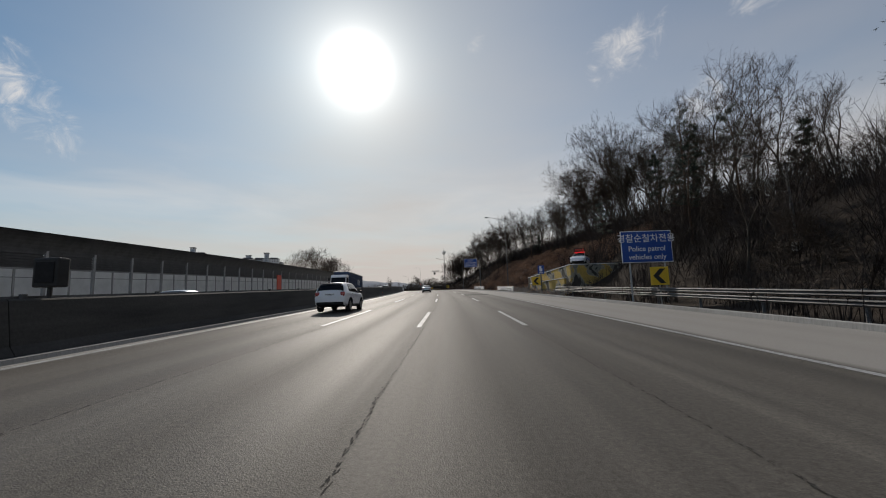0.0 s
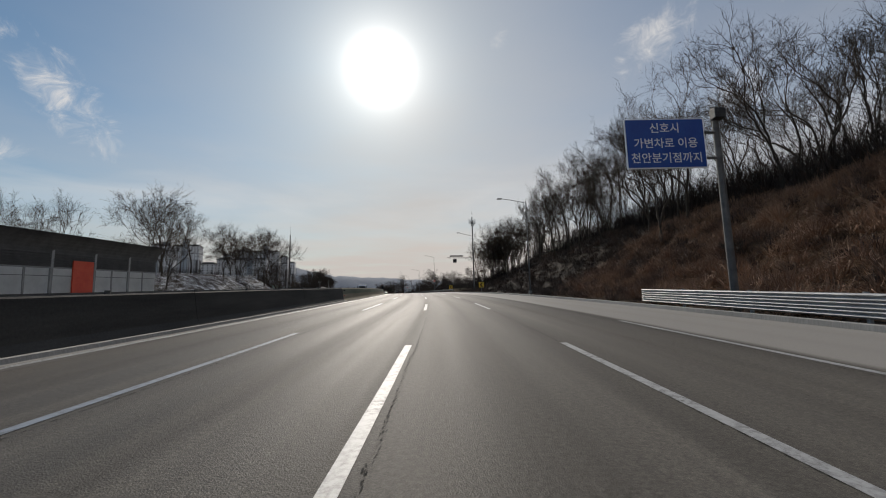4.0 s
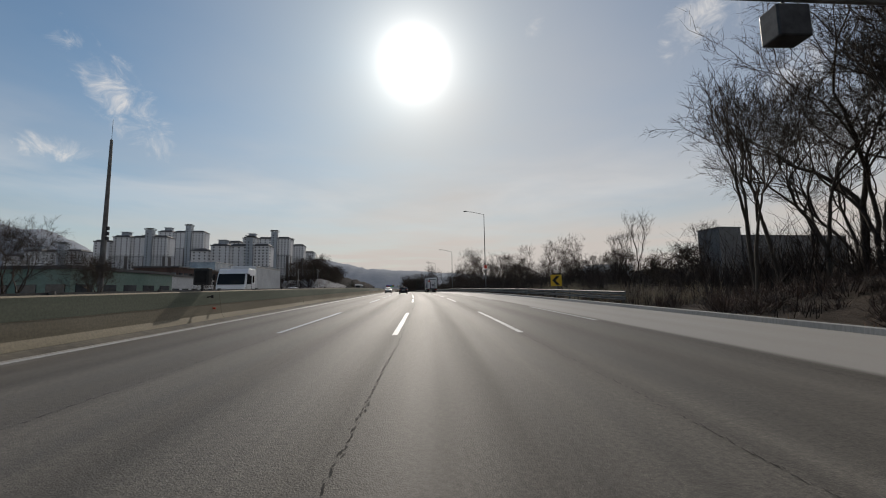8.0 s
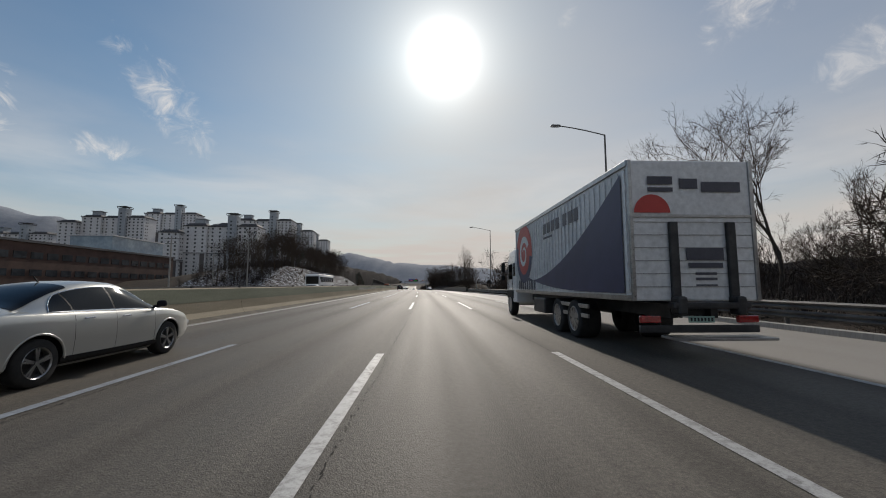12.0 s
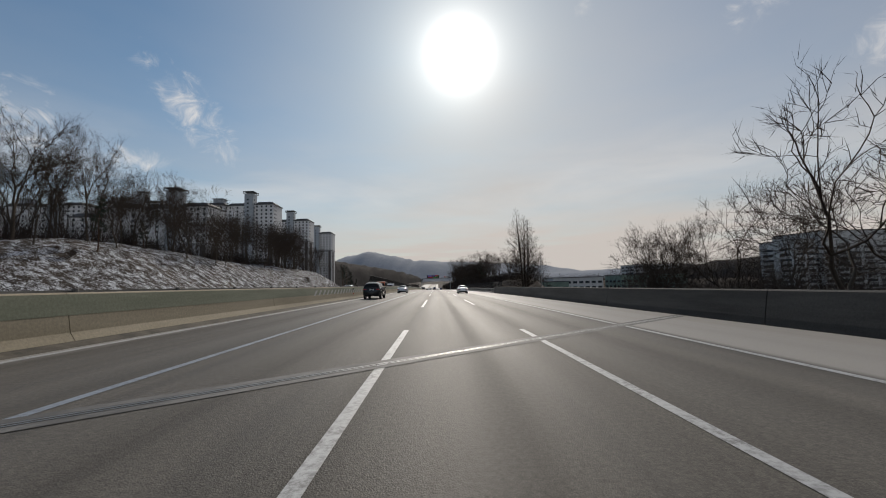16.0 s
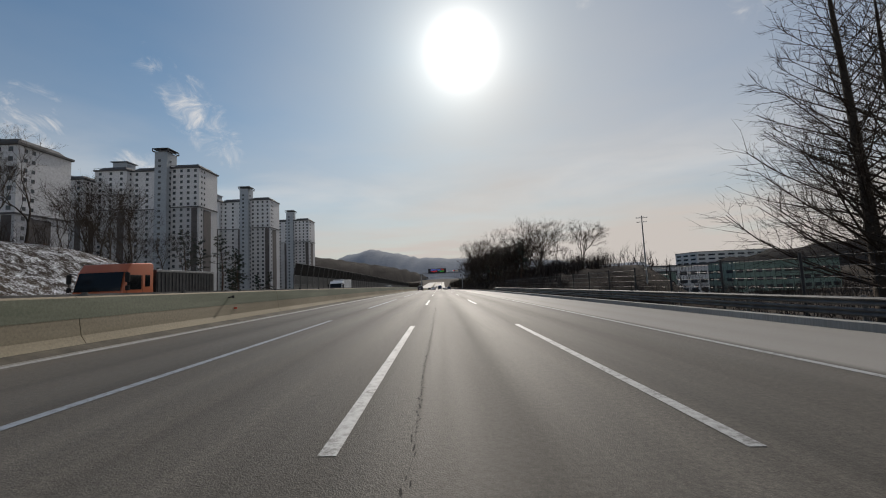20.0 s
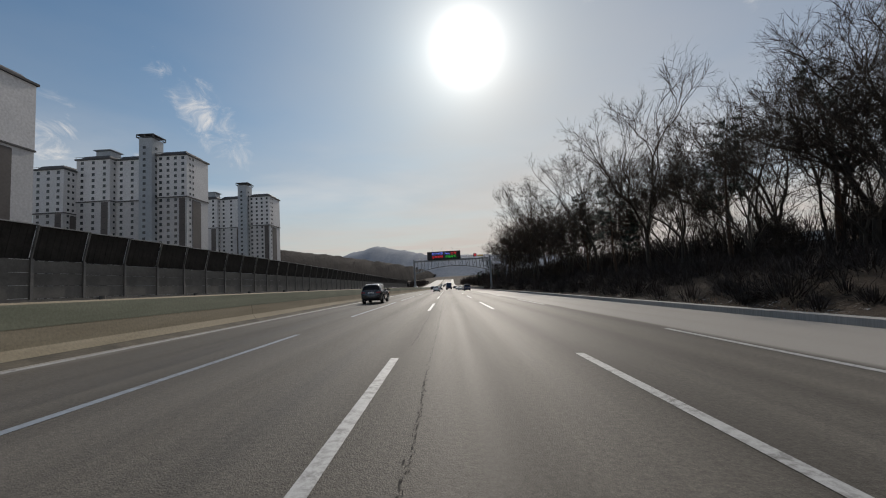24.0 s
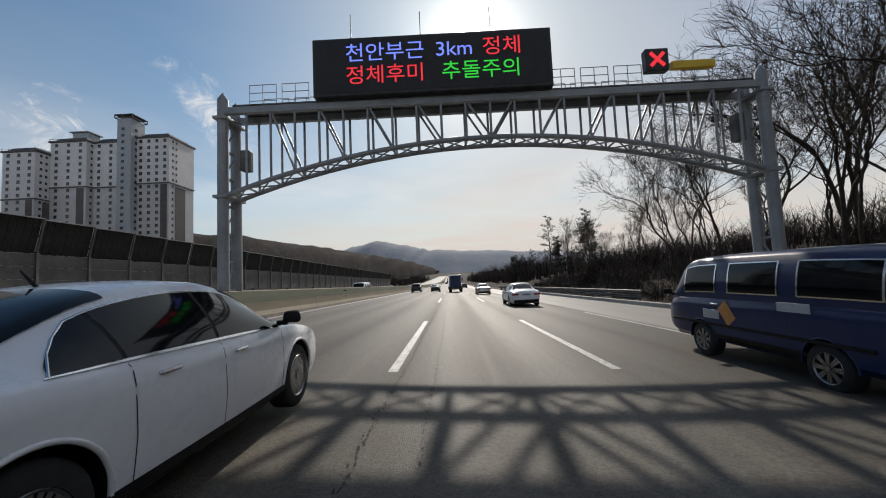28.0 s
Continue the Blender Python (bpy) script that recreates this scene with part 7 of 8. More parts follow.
SILVER_STRIPE = mottled("faded_stripe", (0.42, 0.44, 0.46), (0.55, 0.56, 0.57), 3.0, 0.5)
ORANGE_STRIPE = mottled("orange_decal", (0.62, 0.24, 0.05), (0.70, 0.34, 0.10), 3.0, 0.5)
for q in (-1, 1):
    bm = bmesh.new()
    box(bm, (q * 0.853, 0.1, 0.62), (0.02, 3.9, 0.05), 0.006)
    part("side_strip", bm, TRIM, van)
    bm = bmesh.new()
    box(bm, (q * 0.851, -0.85, 1.04), (0.012, 0.52, 0.13), 0.003)
    box(bm, (q * 0.851, 0.85, 0.80), (0.012, 0.42, 0.16), 0.003)
    part("decal", bm, SILVER_STRIPE, van)
    bm = bmesh.new()
    box(bm, (0, 0, 0), (0.012, 0.24, 0.36), 0.0, Matrix.Translation((q * 0.852, 0.45, 0.84)) @ Matrix.Rotation(radians(-38), 4, "X"))
    part("decal", bm, ORANGE_STRIPE, van, "orange arrow decal")
bm = bmesh.new()
for x in (-0.55, 0.55):
    box(bm, (x, -2.385, 0.80), (0.34, 0.02, 0.11), 0.004)
part("reflector", bm, PLATE, van)
car("saloon_car", 444.5, -7.2, "sedan", "silver", 4.8, 1.85, 1.46, "silver saloon car in the bus lane on the bridge", 2.8, 0.33, spokes=5)
car("saloon_car", 441.0, 3.9, "sedan", "white", 4.8, 1.85, 1.46, "white saloon car in the outer lane on the bridge", 2.8, 0.33)
car("saloon_car", 691.8, 3.72, "sedan", "white", 4.8, 1.85, 1.45, "white saloon car ahead in the outer lane", 2.8, 0.33)


def lorry(name, s, d, label, cab_paint, box_mat, box_len, box_h, box_w=2.48, facing=1, wheelbase=6.2, kind="box", base=1.08):
    """A cab-over lorry. facing -1: coming the other way. Origin under the rear end."""
    e = thing(name, F(s, d, 0, 0 if facing > 0 else 180), label, "truck")
    L = box_len
    if kind != "none":
        bm = bmesh.new()
        box(bm, (0, L / 2, base + box_h / 2), (box_w, L, box_h), 0.03)
        body = part("cargo_box", bm, box_mat, e)
        for q in (-1, 1):
            bm = bmesh.new()
            n = int(L / 0.28)
            for k in range(n):
                box(bm, (q * (box_w / 2 + 0.008), 0.14 + (L - 0.28) * k / (n - 1), base + box_h / 2), (0.035, 0.11, box_h - 0.36), 0.0)
            part("side_ribs", bm, box_mat, body)
            bm = bmesh.new()
            box(bm, (q * (box_w / 2 + 0.012), L / 2, base + box_h - 0.06), (0.05, L, 0.12), 0.012)
            box(bm, (q * (box_w / 2 + 0.012), L / 2, base + 0.06), (0.05, L, 0.12), 0.012)
            box(bm, (q * (box_w / 2 - 0.02), 0.0, base + box_h / 2), (0.08, 0.06, box_h), 0.01)
            part("frame_rail", bm, ALLOY, body)
    bm = bmesh.new()
    for q in (-0.4, 0.4):
        box(bm, (q, L / 2 + 0.9, 0.88), (0.14, L + 1.6, 0.26))
    for k in range(5):
        box(bm, (0, 0.3 + k * (L / 4.3), 0.88), (0.8, 0.12, 0.2))
    part("chassis", bm, DARK_METAL, e)
    cy = L + 0.25
    # cab
    bm = bmesh.new()
    sec = [(0.62, 0.0), (0.62, 1.95), (0.9, 2.02), (1.5, 2.02), (2.55, 1.72), (2.95, 1.45), (3.02, 0.25), (2.98, 0.0)]
    vs = [[bm.verts.new((x, cy + y, z)) for z, y in sec] for x in (-1.18, 1.18)]
    m = len(sec)
    for k in range(m):
        bm.faces.new((vs[0][k], vs[0][(k + 1) % m], vs[1][(k + 1) % m], vs[1][k]))
    bm.faces.new(vs[0][::-1])
    bm.faces.new(vs[1])
    bmesh.ops.recalc_face_normals(bm, faces=bm.faces)
    bmesh.ops.bevel(bm, geom=list(bm.edges), offset=0.06, segments=3, affect="EDGES", profile=0.6)
    cab = part("cab", bm, PAINTS[cab_paint], e, smooth=True)
    bm = bmesh.new()
    patch(bm, [(1.1, cy + 2.0, 1.62), (-1.1, cy + 2.0, 1.62), (-1.06, cy + 1.74, 2.52), (1.06, cy + 1.74, 2.52)], 0, 1, 0, 1, 0.03, 0.02)
    part("windscreen", bm, CAR_GLASS, cab)
    for q in (-1, 1):
        bm = bmesh.new()
        box(bm, (q * 1.18, cy + 1.25, 2.02), (0.03, 0.85, 0.72), 0.02)
        part("side_window", bm, CAR_GLASS, cab)
        bm = bmesh.new()
        box(bm, (q * 1.18, cy + 0.42, 2.1), (0.03, 0.34, 0.6), 0.02)
        part("side_window", bm, CAR_GLASS, cab)
        bm = bmesh.new()
        box(bm, (q * 1.38, cy + 1.95, 2.25), (0.2, 0.12, 0.46), 0.04)
        box(bm, (q * 1.38, cy + 1.95, 1.75), (0.18, 0.1, 0.24), 0.03)
        tube(bm, (q * 1.15, cy + 1.85, 2.5), (q * 1.38, cy + 1.95, 2.5), 0.025, seg=6)
        tube(bm, (q * 1.38, cy + 1.95, 1.7), (q * 1.38, cy + 1.95, 2.5), 0.02, seg=6)
        part("mirror", bm, TRIM, cab)
        bm = bmesh.new()
        box(bm, (q * 1.19, cy + 0.85, 1.45), (0.02, 0.2, 0.05), 0.01)
        box(bm, (q * 1.185, cy + 0.78, 1.6), (0.014, 0.012, 1.6))
        box(bm, (q * 1.185, cy + 1.74, 1.4), (0.014, 0.012, 1.1))
        part("door_detail", bm, TRIM, cab)
        bm = bmesh.new()
        box(bm, (q * 1.16, cy + 1.25, 0.98), (0.12, 1.35, 0.42), 0.08)
        part("fender", bm, TRIM, cab)
        bm = bmesh.new()
        box(bm, (q * 0.9, cy + 2.02, 0.8), (0.4, 0.06, 0.2), 0.02)
        part("head_lamp", bm, LAMP_CLEAR, cab)
        add_wheel(e, q * 1.22, cy + 1.15, 0.5, 0.3, 10)
        for k, yy in enumerate((cy + 1.15 - wheelbase, cy + 1.15 - wheelbase - 1.3)):
            if k == 0 or L > 8.5:
                add_wheel(e, q * 1.22, yy, 0.5, 0.55, 10)
        bm = bmesh.new()
        box(bm, (q * 1.1, L * 0.62, 0.72), (0.45, 1.3, 0.5), 0.05)
        part("side_tank", bm, DARK_METAL, e)
        bm = bmesh.new()
        box(bm, (q * 1.18, L * 0.36, 0.62), (0.05, L * 0.26, 0.1), 0.01)
        box(bm, (q * 1.18, L * 0.36, 0.86), (0.05, L * 0.26, 0.1), 0.01)
        part("side_guard", bm, ALLOY, e)
        bm = bmesh.new()
        box(bm, (q * 0.95, -0.02, 0.74), (0.4, 0.08, 0.14), 0.02)
        part("tail_lamp", bm, TAIL, e)
    bm = bmesh.new()
    box(bm, (0, cy + 2.02, 0.55), (2.3, 0.16, 0.3), 0.06)
    part("front_bumper", bm, PAINTS[cab_paint], e)
    bm = bmesh.new()
    box(bm, (0, -0.02, 0.56), (2.3, 0.1, 0.14), 0.02)
    part("rear_bumper", bm, DARK_METAL, e)
    number_plate(e, -0.09, 0.74, PLATE_GREEN)
    return e


TRUCK_WHITE = mottled("truck_white_sheet", (0.60, 0.61, 0.62), (0.72, 0.73, 0.74), 0.6, 0.45, 0.1, 8, 0.05)
DECAL_NAVY = mottled("navy_decal", (0.022, 0.028, 0.085), (0.035, 0.042, 0.12), 0.8, 0.45)
DECAL_RED = mottled("red_decal", (0.45, 0.035, 0.03), (0.55, 0.06, 0.05), 0.8, 0.45)
DECAL_INK = mottled("dark_decal", (0.05, 0.05, 0.07), (0.09, 0.09, 0.11), 0.8, 0.5)
TRUCK_BLUE = mottled("blue_container_sheet", (0.016, 0.034, 0.085), (0.03, 0.055, 0.12), 0.6, 0.5, 0.2, 8, 0.05)


def band(bm, outer, inner, x):
    a = [bm.verts.new((x, y, z)) for y, z in outer]
    b = [bm.verts.new((x, y, z)) for y, z in inner]
    for k in range(len(a) - 1):
        bm.faces.new((a[k], a[k + 1], b[k + 1], b[k]))


truck = lorry("box_truck", 283.7, 4.3, "white box truck with navy swoosh and red spiral on ribbed sides", "white", TRUCK_WHITE, 9.6, 2.75, facing=1, wheelbase=6.6)
TB, TH, TL = 1.08, 2.75, 9.6
for q in (-1, 1):
    x = q * (1.24 + 0.030)
    # swoosh: navy field below a curve that climbs to the rear top corner
    bm = bmesh.new()
    n = 30
    top_edge, low_edge = [], []
    for k in range(n + 1):
        u = k / n
        y = 0.25 + u * 7.4
        top_edge.append((y, TB + 0.20 + (TH - 0.42) * (1 - u) ** 1.9 + 0.28 * u))
        low_edge.append((y, TB + 0.14 + 0.50 * u ** 3))
    band(bm, top_edge, low_edge, x)
    part("swoosh_decal", bm, DECAL_NAVY, truck)
    cyy, czz, R_ = 8.1, TB + 1.55, 1.15

    def around(r0, r1, a0, a1, grow, bm, xx):
        o, i_ = [], []
        for k in range(41):
            u = k / 40
            a = a0 + (a1 - a0) * u
            g = 1 - grow * u
            o.append((cyy + q * r0 * g * math.cos(a) * 1.05, czz + r0 * g * math.sin(a)))
            i_.append((cyy + q * r1 * g * math.cos(a) * 1.05, czz + r1 * g * math.sin(a)))
        band(bm, o, i_, xx)
    bm = bmesh.new()
    around(R_, 0.02, 0, math.tau, 0, bm, x + q * 0.001)
    part("round_decal", bm, DECAL_RED, truck)
    bm = bmesh.new()
    around(R_ * 1.0, R_ * 0.72, math.pi * 0.9, math.pi * 1.95, 0.0, bm, x + q * 0.003)
    part("crescent_decal", bm, DECAL_NAVY, truck)
    bm = bmesh.new()
    around(0.78, 0.50, 0.4, 0.4 + math.tau * 1.35, 0.75, bm, x + q * 0.005)
    part("spiral_decal", bm, TRUCK_WHITE, truck)
    # lettering too small or private to spell: plain bars
    bm = bmesh.new()
    for k in range(7):
        box(bm, (x, 2.6 + 0.42 * k + (0.2 if k > 2 else 0), TB + 2.15), (0.006, 0.30, 0.34))
    box(bm, (x, 5.0, TB + 1.85), (0.006, 0.9, 0.06))
    part("lettering_bar", bm, DECAL_INK, truck)
    bm = bmesh.new()
    for k in range(8):
        box(bm, (x, 8.9 - 0.32 * k, TB + 0.32), (0.006, 0.2, 0.36))
    part("lettering_bar", bm, DECAL_INK, truck)
yb = -0.012
for x, z, w, hh in ((-0.62, 3.42, 0.5, 0.16), (-0.62, 3.24, 0.5, 0.08), (-0.05, 3.36, 0.36, 0.2), (0.6, 3.30, 0.78, 0.2), (0.2, 1.98, 0.74, 0.24), (0.2, 1.76, 0.68, 0.1), (0.2, 1.6, 0.42, 0.05), (0.2, 1.5, 0.42, 0.05), (0.2, 1.38, 0.42, 0.03)):
    bm = bmesh.new()
    box(bm, (x, yb - 0.012, z), (w, 0.008, hh), 0.0)
    part("lettering_bar", bm, DECAL_INK, truck)
bm = bmesh.new()
f = bm.faces.new([bm.verts.new((-0.8 + 0.36 * math.cos(a), yb - 0.012, 2.78 + 0.36 * math.sin(a))) for a in [math.pi * k / 16 for k in range(17)]])
part("half_round_decal", bm, DECAL_RED, truck)
bm = bmesh.new()
for z in (1.35, 1.6, 1.85, 2.1, 2.35, 2.6):
    box(bm, (0, yb + 0.002, z), (2.4, 0.012, 0.012))
box(bm, (0, yb - 0.002, 2.72), (2.44, 0.03, 0.05))
part("tail_board", bm, ALLOY, truck)
for x in (-0.42, 0.72):
    bm = bmesh.new()
    box(bm, (x, -0.04, 1.85), (0.17, 0.08, 1.5), 0.02)
    part("lift_rail", bm, DARK_METAL, truck)
bm = bmesh.new()
box(bm, (0.15, -0.12, 1.0), (1.5, 0.2, 0.12), 0.03)
for x in (-0.42, 0.72):
    box(bm, (x, -0.1, 1.0), (0.2, 0.26, 0.35), 0.05)
part("tail_lift", bm, DARK_METAL, truck)
bm = bmesh.new()
box(bm, (0.3, -0.1, 0.40), (1.9, 0.5, 0.05), 0.01)
part("under_guard", bm, ALLOY, truck)

# traffic past the end of the drive and on the other carriageway
for s, d, kd, pt, L, W, H, lb in ((739, -7.15, "suv", "black", 4.7, 1.88, 1.7, "dark sport utility car in the bus lane far ahead"), (742, -3.7, "sedan", "black", 4.8, 1.85, 1.45, "black saloon car far ahead"),
                                  (718.5, 3.5, "sedan", "champagne", 4.8, 1.85, 1.45, "pale saloon car in the outer lane far ahead"), (790, 3.7, "hatch", "grey", 4.1, 1.75, 1.5, "grey hatchback far ahead by the kerb"),
                                  (815, -7.2, "sedan", "white", 4.8, 1.85, 1.45, "white saloon car far ahead in the bus lane")):
    car("distant_car", s, d, kd, pt, L, W, H, lb, 2.75, 0.33, tail="wide", detail=False, group="cars far ahead")
lorry("box_truck", 733, 0.1, "small pale blue box truck ahead in the lane", "white", TRUCK_BLUE, 4.4, 2.0, 1.9, 1, 3.2, base=0.95)
qr = random.Random(8)
kinds = [car("queued_car", 960 + 9 * k, (-7.2, -3.6, 0, 3.6)[k % 4], kd, pt, 4.7, 1.84, hh, lb, 2.75, 0.33, detail=False, group="cars queueing far ahead")
         for k, (kd, pt, hh, lb) in enumerate((("sedan", "white", 1.45, "white saloon car queueing far ahead"), ("suv", "grey", 1.68, "grey sport utility car queueing far ahead"),
                                               ("sedan", "black", 1.46, "black saloon car queueing far ahead"), ("suv", "white", 1.68, "white sport utility car queueing far ahead")))]
for k in range(33):
    copy_thing(kinds[qr.randrange(4)], F(985 + 10.5 * (k // 3) + qr.uniform(-3, 3) + 4 * (k % 3), (-7.2, -3.6, 0.0, 3.6)[(k * 3 + k // 4) % 4], 0))
# other carriageway, coming towards the drive
for s, d, kd, pt, L, H, lb in ((18, -13.4, "sedan", "white", 4.7, 1.45, "white saloon car on the far carriageway"), (92, -13.2, "suv", "white", 4.6, 1.7, "white sport utility car on the far carriageway"),
                               (160, -13.0, "sedan", "silver", 4.7, 1.45, "silver saloon car behind the median"), (232, -16.8, "sedan", "white", 4.7, 1.45, "white saloon car behind the median"),
                               (320, -13.2, "sedan", "white", 4.7, 1.45, "white saloon car behind the median"), (440, -16.6, "suv", "white", 4.6, 1.7, "white sport utility car behind the median"),
                               (560, -13.0, "suv", "white", 4.6, 1.72, "white sport utility car behind the median"), (676, -13.2, "sedan", "silver", 4.7, 1.45, "silver saloon car behind the median"),
                               (682, -16.8, "suv", "white", 4.6, 1.7, "white sport utility car behind the median"), (720, -13.2, "van", "white", 4.9, 1.95, "white van behind the median"),
                               (770, -16.8, "sedan", "white", 4.7, 1.45, "white saloon car behind the median")):
    car("oncoming_car", s, d, kd, pt, L, 1.83, H, lb, 2.7, 0.33, turn=180, detail=False, group="oncoming vehicles")
lorry("container_truck", 74, -17.0, "white-cabbed truck pulling a long blue container", "white", TRUCK_BLUE, 12.2, 2.6, 2.45, -1, 8.6, base=0.92)
box_truck_ = bpy.data.objects["container_truck"]
for q in (-1, 1):
    for k, (y, w) in enumerate(((3.1, 0.55), (4.0, 0.55), (4.85, 0.4))):
        bm = bmesh.new()
        box(bm, (q * 1.235, y, 2.1), (0.02, w, 0.95), 0.004)
        part("logo_shape", bm, SIGN_WHITE, box_truck_, "plain white logo shape")
lorry("delivery_truck", 224.0, -16.8, "white box truck coming on the far carriageway", "white", TRUCK_WHITE, 6.2, 2.3, 2.2, -1, 4.4, base=1.0)
lorry("delivery_truck", 492, -17.0, "truck with an orange cab behind the median", "orange", DARK_METAL, 5.2, 1.7, 2.3, -1, 4.2, base=1.0)
lorry("delivery_truck", 548, -20.4, "white box truck beside the noise wall", "white", TRUCK_WHITE, 6.0, 2.3, 2.2, -1, 4.4, base=1.0)


def coach(s, d):
    e = thing("coach_bus", F(s, d, 0, 180), "white and blue coach on the far carriageway", "bus")
    bm = bmesh.new()
    box(bm, (0, 0, 1.85), (2.5, 11.5, 2.9), 0.22)
    part("body", bm, TRUCK_WHITE, e, smooth=True)
    bm = bmesh.new()
    box(bm, (0, -0.5, 3.35), (2.0, 4.5, 0.35), 0.1)
    part("roof_unit", bm, TRUCK_BLUE, e)
    bm = bmesh.new()
    box(bm, (0, 5.72, 2.25), (2.2, 0.1, 1.4), 0.04)
    part("windscreen", bm, CAR_GLASS, e)
    for q in (-1, 1):
        for k in range(6):
            bm = bmesh.new()
            box(bm, (q * 1.25, -4.6 + 1.7 * k, 2.4), (0.04, 1.5, 0.95), 0.02)
            part("side_window", bm, CAR_GLASS, e)
        for y in (3.6, -3.2):
            add_wheel(e, q * 1.27, y, 0.5, 0.3, 10)
        bm = bmesh.new()
        box(bm, (q * 1.4, 5.6, 2.6), (0.2, 0.15, 0.5), 0.04)
        part("mirror", bm, TRIM, e)
    bm = bmesh.new()
    box(bm, (0, 0, 0.95), (2.54, 11.3, 0.5), 0.05)
    part("skirt", bm, TRUCK_BLUE, e)
    return e


coach(352, -20.4)

# ================= police bay on the slope =================
_m = M("camouflage_wall", (0.5, 0.3, 0.05), 0.85, 0, 0.2)
_v = _m.coords("Object", (1, 0.5, 1))
_a = _m.noise(0.55, 3, 0.5, _v, 0.6)
_b = _m.noise(7.0, 5, 0.7, _v)
_m.color(_m.mix(1.0, _m.ramp(_a, [(0.40, (0.06, 0.058, 0.05)), (0.44, (0.24, 0.235, 0.20)), (0.49, (0.38, 0.34, 0.24)), (0.52, (0.52, 0.36, 0.10)), (0.7, (0.60, 0.44, 0.16))], "CONSTANT"),
                _m.ramp(_b, [(0.3, (0.6, 0.6, 0.6)), (0.7, (1.1, 1.1, 1.1))]), "MULTIPLY"))
_m.bump(_b, 0.4, 0.02)
CAMO = _m.mat


def slope_wall(parent, s0, s1, d, base, t0, t1, thick=0.25, name="wall_panel"):
    """Boarded wall whose top runs from t0 to t1, in short lengths with a pale capping."""
    n = max(2, int((s1 - s0) / 3))
    for k in range(n):
        a, b = s0 + (s1 - s0) * k / n + 0.02, s0 + (s1 - s0) * (k + 1) / n - 0.02
        ha, hb = t0 + (t1 - t0) * k / n, t0 + (t1 - t0) * (k + 1) / n
        bm = bmesh.new()
        vs = [bm.verts.new(P(s, dd, z)) for s, z0, z1 in ((a, base, ha), (b, base, hb)) for dd in (d, d + thick) for z in (z0, z1)]
        for f in ((0, 1, 3, 2), (4, 6, 7, 5), (0, 4, 5, 1), (2, 3, 7, 6), (1, 5, 7, 3), (0, 2, 6, 4)):
            bm.faces.new([vs[i] for i in f])
        new_part_of(parent, name, bm, CAMO)
    bm = bmesh.new()
    strip(bm, s0, s1, [(d - 0.04, 0), (d - 0.04, 0.07), (d + thick + 0.04, 0.07), (d + thick + 0.04, 0)], 40, True)
    for v in bm.verts:
        near0 = (v.co.xy - P(s0, d).xy).length < (v.co.xy - P(s1, d).xy).length
        v.co.z += t0 if near0 else t1
    new_part_of(parent, "capping", bm, SIGN_WHITE)


def rubble(n, s0, s1, d0, d1, h1):
    """Loose stones and clods heaped towards the wall, as one object."""
    r = random.Random(8)
    t = Tubes()
    for _ in range(n):
        s, u = r.uniform(s0, s1), r.random()
        c = P(s, d0 + (d1 - d0) * u, h1 * u * (0.4 + 0.6 * r.random()) + 0.02)
        k = r.uniform(0.03, 0.16)
        pts = [c + Vector((math.cos(a) * k * r.uniform(0.7, 1.3), math.sin(a) * k * r.uniform(0.7, 1.3), r.uniform(-0.02, 0.3) * k)) for a in (0.2, 1.4, 2.7, 3.9, 5.2)]
        top = c + Vector((r.uniform(-.3, .3) * k, r.uniform(-.3, .3) * k, k * r.uniform(0.5, 0.9)))
        for a, b in zip(pts, pts[1:] + pts[:1]):
            t.quad(a, b, top)
    return tagged(new("rubble", t.mesh("rubble", ROCK, False)), "loose pale stones and clods heaped below the painted wall", "rubble", kind="stuff")


ROCK = mottled("broken_stone", (0.09, 0.075, 0.06), (0.24, 0.21, 0.175), 1.5, 0.9, 0, 12, 0.4)
rubble(2600, 40, 78, 10.75, 13.3, 0.9)
thicket("dry_grass", "tufts of dry grass among the stones", STRAW, 1500, 42, 80, 11.2, 13.2, 0.3, 0.9, 0.6, 0.02, 31, 2, 0.8)
bay = thing("camouflage_wall", F(50, 13), "two-tier retaining wall painted in yellow and black camouflage", "retaining wall")
slope_wall(bay, 44, 64, 13.4, 0.2, 3.4, 2.3)
slope_wall(bay, 44, 60, 12.7, -0.3, 1.9, 1.35)
slope_wall(bay, 43.7, 44.0, 13.4, 0.2, 3.4, 3.4, 8.0, "end_wall")
bm = bmesh.new()
strip(bm, 44.1, 63.5, [(13.65, 3.42), (17.5, 3.46), (21.5, 3.5), (21.5, 0.5)], 6)
for v in bm.verts:
    if v.co.z > P(50, 0).z + 1.5:
        k = (v.co - P(44, 17)).length / 20
        v.co.z += 0.3 - 1.0 * min(1, k)
new_part_of(bay, "platform", bm, KERB)
patrol = car("patrol_car", 47.2, 15.9, "sedan", "white", 4.85, 1.86, 1.47, "white police patrol car with blue stripes parked on the raised bay", 2.8, 0.33, turn=152, detail=False, h=3.5)
bm = bmesh.new()
box(bm, (0, 0.0, 1.56), (1.2, 0.28, 0.12), 0.03)
part("light_bar", bm, emission("beacon_red", (0.9, 0.02, 0.02), 0.6), patrol, "red warning light bar")
for q in (-1, 1):
    bm = bmesh.new()
    box(bm, (q * 0.925, 0.1, 0.66), (0.02, 3.4, 0.16), 0.004)
    part("side_stripe", bm, SIGN_BLUE, patrol, "blue side stripe")
bm = bmesh.new()
box(bm, (0, 0.1, 1.86), (1.3, 0.1, 0.42), 0.02)
